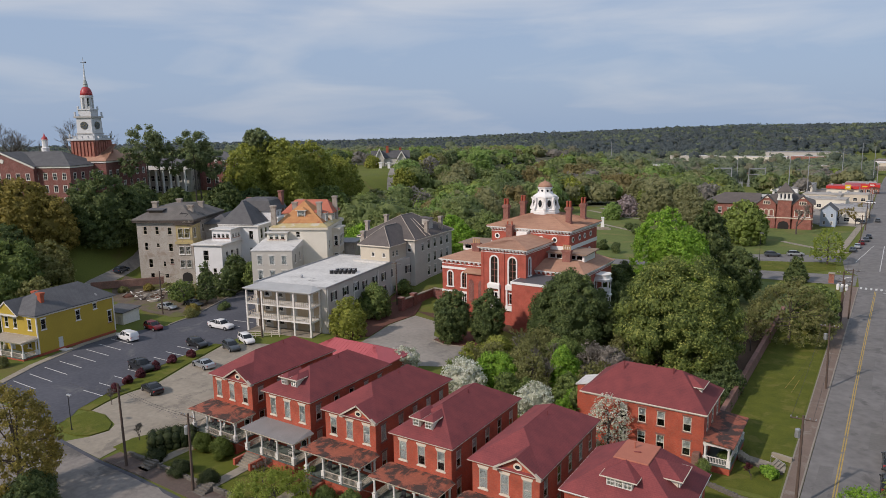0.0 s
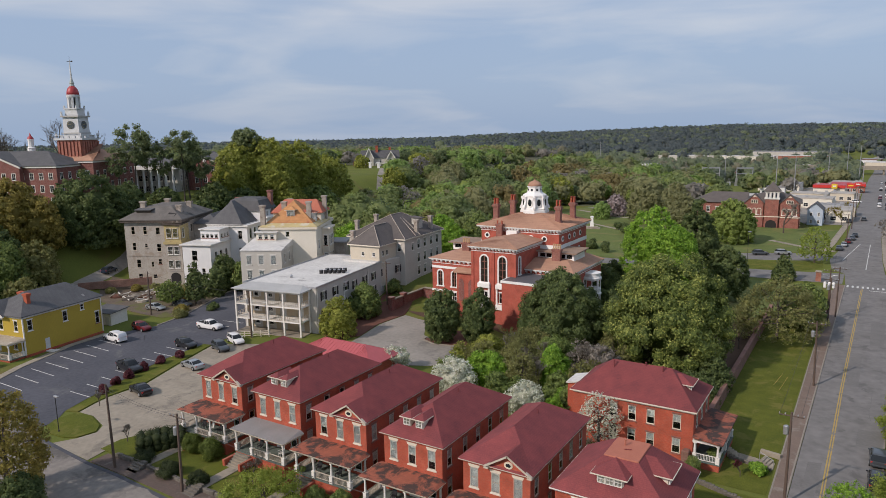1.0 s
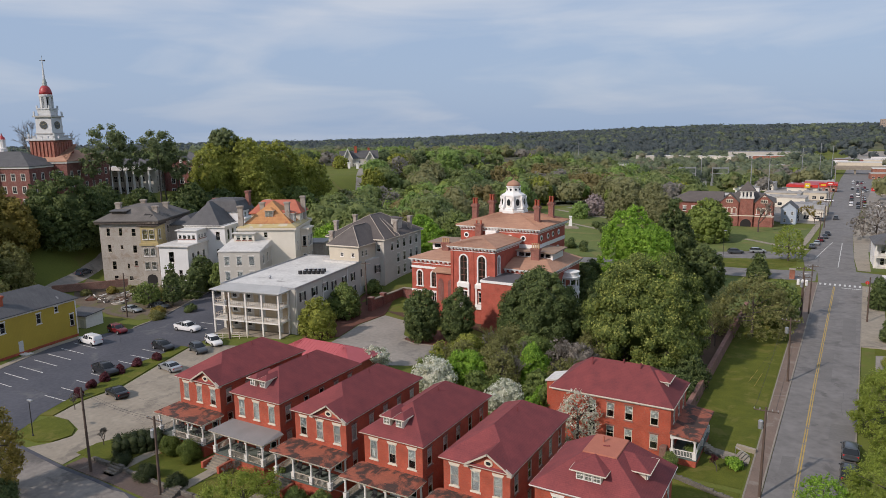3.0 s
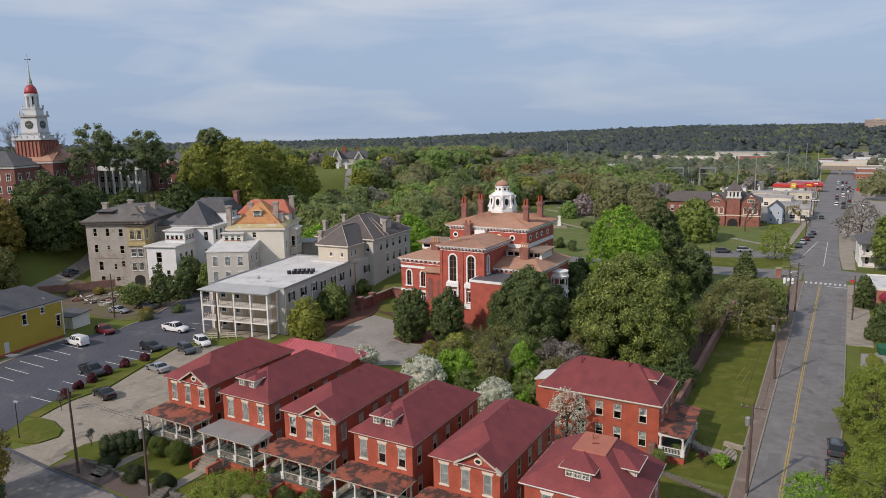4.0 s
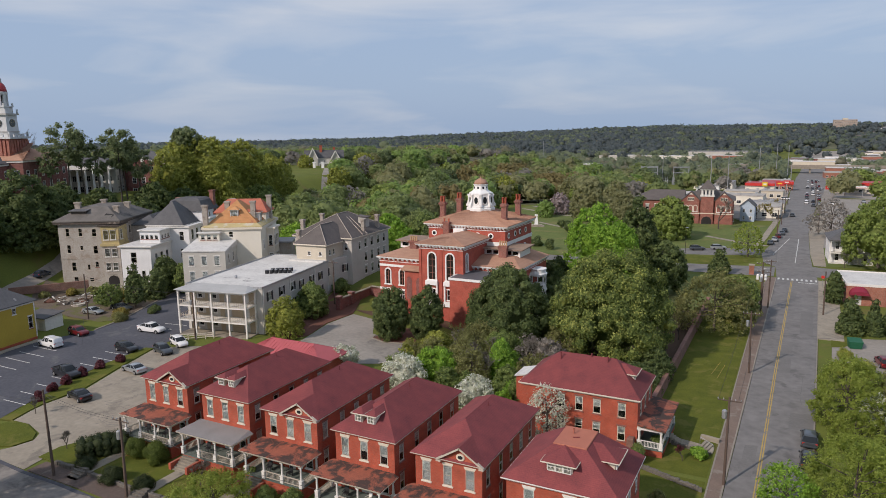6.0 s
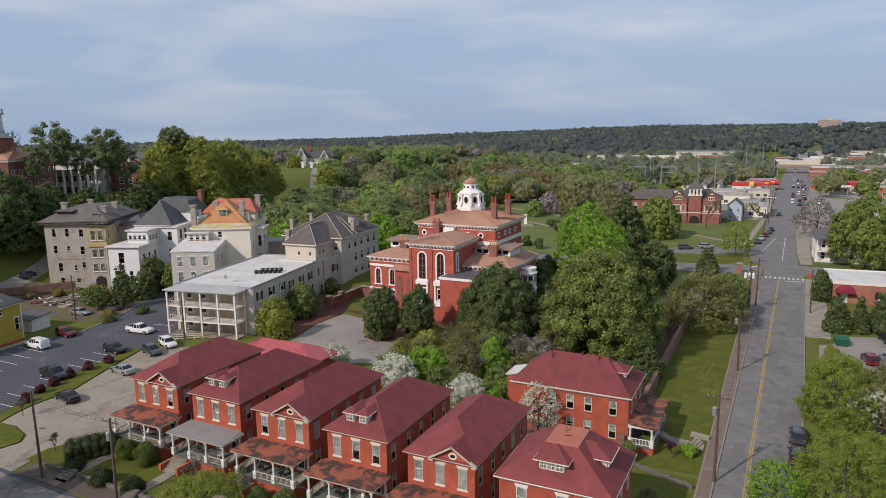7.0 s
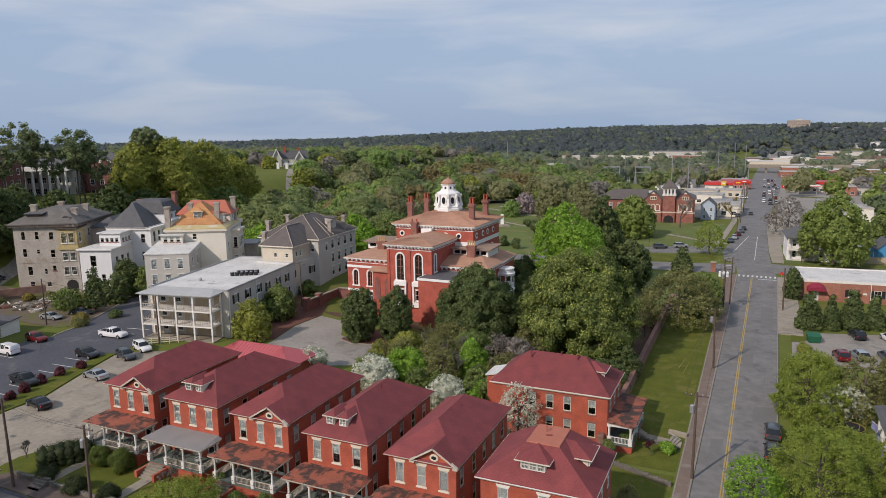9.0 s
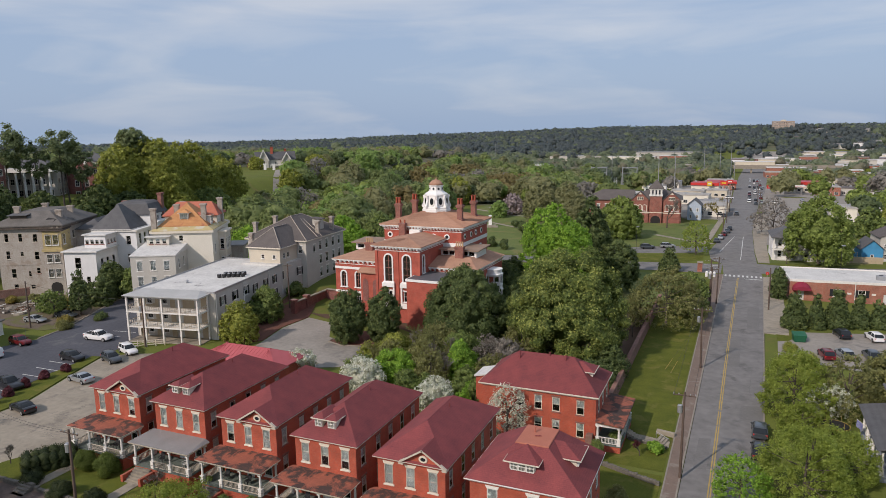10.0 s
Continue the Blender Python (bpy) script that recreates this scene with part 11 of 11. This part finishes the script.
pole = utility_pole(18.7, 98.5, 11.0, (0.1, 0), True, False)
for k, dy in enumerate((-0.75, 0.0, 0.75)):
    can_ = part("transformer", Shape().lathe([(0.24, 7.3), (0.27, 7.36), (0.27, 8.3), (0.2, 8.42), (0.06, 8.5)], dy, -0.35, 10), SHELL, pole, "white transformer can")
    part("bracket", Shape().box(min(dy, 0) - 0.03, max(dy, 0) + 0.03, -0.3, 0.05, 8.0, 8.12), METAL_GREY, can_)
for sg in (-1, 1):
    part("arched_bracket", Shape().tube((0, 0, 9.4), (sg * 0.6, 0, 9.75), 0.04, 0.04, 5).tube((sg * 0.6, 0, 9.75), (sg * 1.3, 0, 9.8), 0.04, 0.04, 5), METAL_GREY, pole)


def wire(a, b, sag, r=0.016):
    s = Shape()
    a, b = Vector(a), Vector(b)
    pts = [a.lerp(b, i / 12) - Vector((0, 0, sag * 4 * (i / 12) * (1 - i / 12))) for i in range(13)]
    side = Vector((b.y - a.y, a.x - b.x, 0)).normalized() * r
    s.loft([[p + side, p - side, p + Vector((0, 0, 1.6 * r))] for p in pts])
    solo("overhead_wire", s, WIRE, "thin dark overhead wire between poles", "wire", group="overhead wires")


for dx in (-1.0, 1.0):
    wire((19.2 + dx, 21.2, 10.0), (19.1 + dx, 59.6, 10.0), 0.6)
    wire((19.1 + dx, 59.6, 10.0), (18.9 + dx, 96, 9.6), 0.6)
    wire((18.9 + dx, 96, 9.6), (20.0 + dx, 104, 10.2), 0.2)
    wire((20.0 + dx, 104, 10.2), (18.6 + dx, 200, 9.5), 1.0)
    wire((18.6 + dx, 200, 9.4), (18.8 + dx, 245, 9.0), 0.6)
    wire((-47.7, -11.4 + dx * 0.2, 11.0), (-36.3, -10.8 + dx * 0.2, 9.9), 0.4)
wire((-36.2, -10.8, 8.6), (-23.5, -2.5, 5.0), 0.5)
wire((-47.7, -11.4, 10.4), (-62.6, -9.2, 8.0), 0.4)
wire((-104, 33.5, 10.4), (-72.6, 32.6, 9.8), 0.6)
wire((-104, 33.5, 9.6), (-75, 12, 6.0), 0.8)
wire((-36.2, -10.8, 9.4), (-9.0, -11, 8.5), 0.6)


for dx, dy in ((-5.2, -2.6), (-4.2, -4.2)):
    top, foot = Vector((19.1, 59.6, 8.6)), Vector((19.2 + dx, 59.6 + dy, 0.1))
    gw = solo("guy_wire", Shape().tube(top, foot, 0.012, 0.012, 4), WIRE, "thin guy wire with a yellow guard in a lawn", "guy wire")
    part("guard", Shape().tube(foot.lerp(top, 0.22), foot, 0.022, 0.022, 5), PAINT_YELLOW, gw, "yellow plastic guard")


def lamp_post(x, y, h, label, globe=False):
    t = thing("lamp_post", at_ground(x, y), label, "street lamp")
    part("pole", Shape().lathe([(0.12, -0.3), (0.12, 0.3), (0.06, 0.4), (0.045, h)], 0, 0, 8), BLACK_METAL, t)
    if globe:
        part("globe", Shape().lathe([(0.08, h), (0.2, h + 0.12), (0.24, h + 0.3), (0.18, h + 0.46), (0.05, h + 0.54)], 0, 0, 10), SHELL, t, "white glass globe")
    else:
        part("lamp_head", Shape().soft(-0.15, 0.75, -0.16, 0.16, h - 0.08, h + 0.1, 0.04), METAL_GREY, t)


lamp_post(-63.0, -9.3, 5.0, "black lamp post on a grass island")
lamp_post(-116.0, 26.0, 4.0, "black lamp post with a white globe", True)
lamp_post(47.0, 135.0, 9.5, "tall grey lamp post by a shop")
lamp_post(-5.0, 160.0, 8.5, "tall lamp post on a traffic island")

# ---- walls, fences and small things ----
s = Shape()
s.soft(8.2, 8.7, 24, 100, -0.5, 2.0, 0.06)
w_ = solo("boundary_wall", s, OLD_BRICK, "long brick boundary wall beside a lawn", "garden wall")
part("coping", Shape().soft(8.12, 8.78, 24, 100, 2.0, 2.12, 0.04), OLD_BRICK, w_)
for y in (24, 52, 80, 100):
    part("wall_pier", Shape().soft(8.05, 8.85, y - 0.35, y + 0.35, -0.5, 2.2, 0.06), OLD_BRICK, w_)
s = Shape()
rsn = random.Random(4)
for i in range(16):
    x = 9.8 + i * 0.46
    s.soft(x, x + 0.44, 9.2 - 0.1 * i + rsn.uniform(-0.05, 0.05), 9.65 - 0.1 * i, -0.3, 0.5 + rsn.uniform(-0.08, 0.08), 0.06)
solo("stone_edging", s, STONE, "low rough stone edging before a corner house", "stone edging")
s = Shape()
for i in range(22):
    s.soft(9.6 + i * 0.35, 9.93 + i * 0.35, 21.2 - i * 0.13, 21.6 - i * 0.13, -0.3, 0.55 + rsn.uniform(-0.08, 0.08), 0.06)
solo("stone_edging", s, STONE, "low rough stone edging across a front lawn", "stone edging")
for x, y, z, n, w in ((15.9, 30.0, 0, 3, 1.7),):
    st = thing("lawn_steps", at_ground(x, y, -12), "short concrete steps from lawn to sidewalk", "steps")
    for i in range(n):
        part("step", Shape().soft(i * 0.34, i * 0.34 + 0.36, -w / 2, w / 2, -0.6, 0.5 - 0.14 * i, 0.02), CONCRETE, st)
    part("handrail", Shape().tube((0, -w / 2, 0.5), (0, -w / 2, 1.6), 0.03).tube((1.6, -w / 2, 0.1), (1.6, -w / 2, 1.0), 0.03).tube((0, -w / 2, 1.6), (1.6, -w / 2, 1.0), 0.03), METAL_GREY, st)
s = Shape()
for i in range(12):
    s.soft(12.4 + i * 0.4, 12.77 + i * 0.4, 28.9 - i * 0.09, 29.25 - i * 0.09, -0.3, 0.42 + rsn.uniform(-0.08, 0.08), 0.06)
solo("stone_edging", s, STONE, "low rough stone edging beside a garden walk", "stone edging")
drape("garden_walk", [(12.2, 29.3), (17.3, 28.4), (17.3, 30.2), (12.2, 31.2)], CONCRETE, "worn concrete walk from a porch to the sidewalk", "path", 0.075, 4)
w_ = solo("step_cheek", Shape().soft(0, 2.3, -0.22, 0.22, -0.2, 0.62, 0.04), CONCRETE, "low pale concrete wall beside lawn steps", "low wall", at_ground(15.5, 32.2, -12))
# retaining wall and yard steps along the side street
s = Shape()
for i in range(70):
    x = -50 + i * 0.58
    s.soft(x, x + 0.56, -9.75 + rsn.uniform(-0.04, 0.04), -9.35, 0.2, 1.9 + rsn.uniform(-0.07, 0.07) - 0.008 * i, 0.05)
tagged(solo("retaining_wall", s, STONE, "low rough stone retaining wall along front yards", "retaining wall"), kind="")
for x in (-45.2, -35.4, -27.0):
    st = thing("yard_steps", at_ground(x, -9.6, 0), "worn concrete steps up to a front yard", "steps")
    for i in range(5):
        part("step", Shape().soft(-0.9, 0.9, -1.5 + 0.34 * i, -1.12 + 0.34 * i, -0.8, 0.1 + 0.17 * i, 0.02), STONE, st)
    part("path", Shape().box(-0.7, 0.7, 0.2, 6.0, -0.2, 0.18), CONCRETE, st, "pale concrete garden path")
f = thing("picket_fence", at_ground(-76.0, 30.0, 38), "grey wooden fence beside parked cars", "fence")
for i in range(6):
    part("fence_post", Shape().soft(i * 1.5 - 0.06, i * 1.5 + 0.06, -0.06, 0.06, -0.3, 1.3, 0.02), TRIM_CREAM, f)
for z in (0.35, 0.75, 1.1):
    part("fence_rail", Shape().box(0, 7.5, -0.03, 0.03, z, z + 0.12), TRIM_CREAM, f)
d = thing("dumpster", at_ground(34.8, 81.0, 10), "green steel dumpster in a car park", "dumpster")
part("bin", Shape().loft([[(-0.9, -0.8, 0.1), (0.9, -0.8, 0.1), (0.9, 0.8, 0.1), (-0.9, 0.8, 0.1)], [(-1.1, -1.0, 1.3), (1.1, -1.0, 1.3), (1.1, 1.0, 1.6), (-1.1, 1.0, 1.6)]]), GREEN_METAL, d)
part("lid", Shape().slab([(-1.12, -1.02, 1.34), (1.12, -1.02, 1.34), (1.12, 1.02, 1.66), (-1.12, 1.02, 1.66)], 0.05), GREEN_METAL, d)
t = thing("trampoline", at_ground(36.4, 41.0), "round trampoline with yellow edge and net", "trampoline")
part("mat", Shape().lathe([(1.6, 0.85), (1.6, 0.9)], 0, 0, 20), TYRE, t)
q = Shape()
for i in range(20):
    a, b = i * math.pi / 10, (i + 1) * math.pi / 10
    q.tube((1.75 * math.cos(a), 1.75 * math.sin(a), 0.9), (1.75 * math.cos(b), 1.75 * math.sin(b), 0.9), 0.03)
part("edge_pad", q, PAINT_YELLOW, t, "yellow edge pad")
for i in range(6):
    a = i * math.pi / 3
    part("net_pole", Shape().tube((1.75 * math.cos(a), 1.75 * math.sin(a), 0), (1.75 * math.cos(a), 1.75 * math.sin(a), 1.9), 0.02), PAINT_YELLOW, t)
# banner pole and planter at the crossing
t = thing("stop_sign", at_ground(30.8, 131.0), "red stop sign on a thin post", "road sign")
part("post", Shape().lathe([(0.04, -0.3), (0.04, 2.4)], 0, 0, 6), METAL_GREY, t)
part("plate", Shape().loft([[(0.42 * math.cos(math.pi / 8 + i * math.pi / 4), y, 2.3 + 0.42 * math.sin(math.pi / 8 + i * math.pi / 4)) for i in range(8)] for y in (0.0, -0.03)]), RED_SIGN, t)
t = thing("gate_pier", at_ground(14.6, 139.5), "square brick pier at the street corner", "gate pier")
part("shaft", Shape().box(-0.6, 0.6, -0.6, 0.6, -0.5, 2.4), ORANGE_BRICK, t)
part("cap", Shape().soft(-0.75, 0.75, -0.75, 0.75, 2.4, 2.65, 0.06), CONCRETE, t)
# white memorial on the park lawn
mo = thing("memorial", at_ground(-67.8, 203.3, 20), "white stone memorial on stepped base in a park", "memorial")
part("base", Shape().soft(-3.2, 3.2, -1.6, 1.6, -0.3, 0.4, 0.05).soft(-2.4, 2.4, -1.1, 1.1, 0.4, 0.9, 0.05), CONCRETE, mo)
part("shaft", Shape().loft([[(-0.7, -0.6, 0.9), (0.7, -0.6, 0.9), (0.7, 0.6, 0.9), (-0.7, 0.6, 0.9)], [(-0.45, -0.4, 4.4), (0.45, -0.4, 4.4), (0.45, 0.4, 4.4), (-0.45, 0.4, 4.4)]]), SHELL, mo)
part("cap", Shape().soft(-0.65, 0.65, -0.6, 0.6, 4.4, 4.8, 0.1), SHELL, mo)
# building rubble by the derelict house
rb = random.Random(8)
PLANK = surf("grey_salvaged_timber", (0.3, 0.27, 0.23), (0.2, 0.175, 0.145), scale=2)
for i in range(16):
    x, y = -120 + rb.uniform(-6, 9), 43.0 + rb.uniform(-4, 5)
    r = rb.uniform(0.7, 1.9)
    ring = lambda k, z: [(k * r * math.cos(a) * rb.uniform(0.7, 1.2), k * r * math.sin(a) * rb.uniform(0.7, 1.2), z) for a in np.linspace(0, 2 * math.pi, 8)[:-1]]
    heap = solo("rubble_mound", Shape().loft([ring(1.3, -0.3), ring(1.0, r * 0.3), ring(0.4, r * 0.55)]), rb.choice((KERB, KERB, MULCH, EARTH, BARK)), "heap of building rubble on bare ground", "rubble", at_ground(x, y), "rubble")
    for k in range(5):
        an, z = rb.uniform(0, 6.3), r * rb.uniform(0.3, 0.6)
        d = Vector((math.cos(an), math.sin(an), rb.uniform(-0.3, 0.2))) * rb.uniform(0.7, 1.6)
        c = Vector((rb.uniform(-0.5, 0.5) * r, rb.uniform(-0.5, 0.5) * r, z))
        part("plank", Shape().tube(c - d, c + d, rb.uniform(0.06, 0.14), None, 4), PLANK if rb.random() < 0.7 else TRIM, heap)
# low brick wall of the derelict yard
solo("yard_wall", Shape().soft(-0.25, 0.25, 0, 16.5, -0.5, 1.3, 0.05), OLD_BRICK, "low broken brick wall edging a derelict yard", "garden wall", at_ground(-136.0, 36.5, -36))
for i, (x, y, h, r) in enumerate(((-126.5, 45.5, 1.6, 1.5), (-123.0, 48.5, 2.0, 1.6), (-112.5, 49.5, 1.8, 1.7), (-115.0, 46.8, 1.2, 1.4), (-107.5, 46.5, 1.6, 1.6), (-130.0, 41.0, 1.4, 1.5))):
    bush(x, y, h, r, LEAF_OLIVE if i % 2 else LEAF_AMBER, "weedy brush in a derelict yard", 40 + i, 90, 0.15)
drape("rubble_ground", [(-128, 46), (-124, 37), (-110, 33), (-100, 38), (-101, 46), (-110, 50)], EARTH, "bare brown earth by a derelict house", "bare ground", 0.04, 6)


# ---- chairs and plants on the porches ----
def porch_chair(m, mat, label):
    t = thing("porch_chair", m, label, "chair", "porch chairs")
    part("seat", cached(("chair_seat", mat.name), lambda s: s.soft(-0.27, 0.27, -0.27, 0.27, 0.4, 0.46, 0.02), mat), None, t)
    part("backrest", cached(("chair_back", mat.name), lambda s: s.loft([[(-0.26, 0.22, 0.46), (0.26, 0.22, 0.46), (0.26, 0.27, 0.46), (-0.26, 0.27, 0.46)], [(-0.24, 0.36, 1.0), (0.24, 0.36, 1.0), (0.24, 0.4, 1.0), (-0.24, 0.4, 1.0)]]), mat), None, t)
    for sx in (-0.23, 0.23):
        part("armrest", cached(("chair_arm", mat.name), lambda s: s.box(-0.03, 0.03, -0.27, 0.28, 0.62, 0.66), mat), None, t, "", pose(sx * 1.1, 0, 0))
        for sy in (-0.23, 0.23):
            part("leg", cached(("chair_leg", mat.name), lambda s: s.box(-0.025, 0.025, -0.025, 0.025, 0, 0.42), mat), None, t, "", pose(sx, sy, 0))


CHAIRS = [(-44.6, 9.2, SHUTTER, 20), (-43.2, 9.2, TRIM, -15), (-41.6, 9.2, SHUTTER, 8), (-34.6, 8.85, SHUTTER, 12), (-31.2, 8.85, TRIM, -20), (-25.4, 8.55, SHUTTER, 15), (-22.6, 8.55, SHUTTER, -12), (-15.2, 8.0, SHUTTER, 10), (-12.4, 8.0, TRIM, -18), (-5.4, 7.5, SHUTTER, 12)]
for x, ze, mat, rz in CHAIRS:
    porch_chair(pose(x, -1.1, ze - 7.35 + 0.95, 0, 0, rz), mat, "white painted chair on a house porch" if mat == TRIM else "black metal chair on a house porch")
for x, y, ze in ((-40.0, -2.2, 9.2), (-26.8, -2.2, 8.55), (-10.6, -2.2, 8.0)):
    bush(x, y, 0.7, 0.4, LEAF_MID, "potted green plant on a house porch", 9, 60, 0.06, 8, ze - 7.35 + 0.95, "porch_plant")
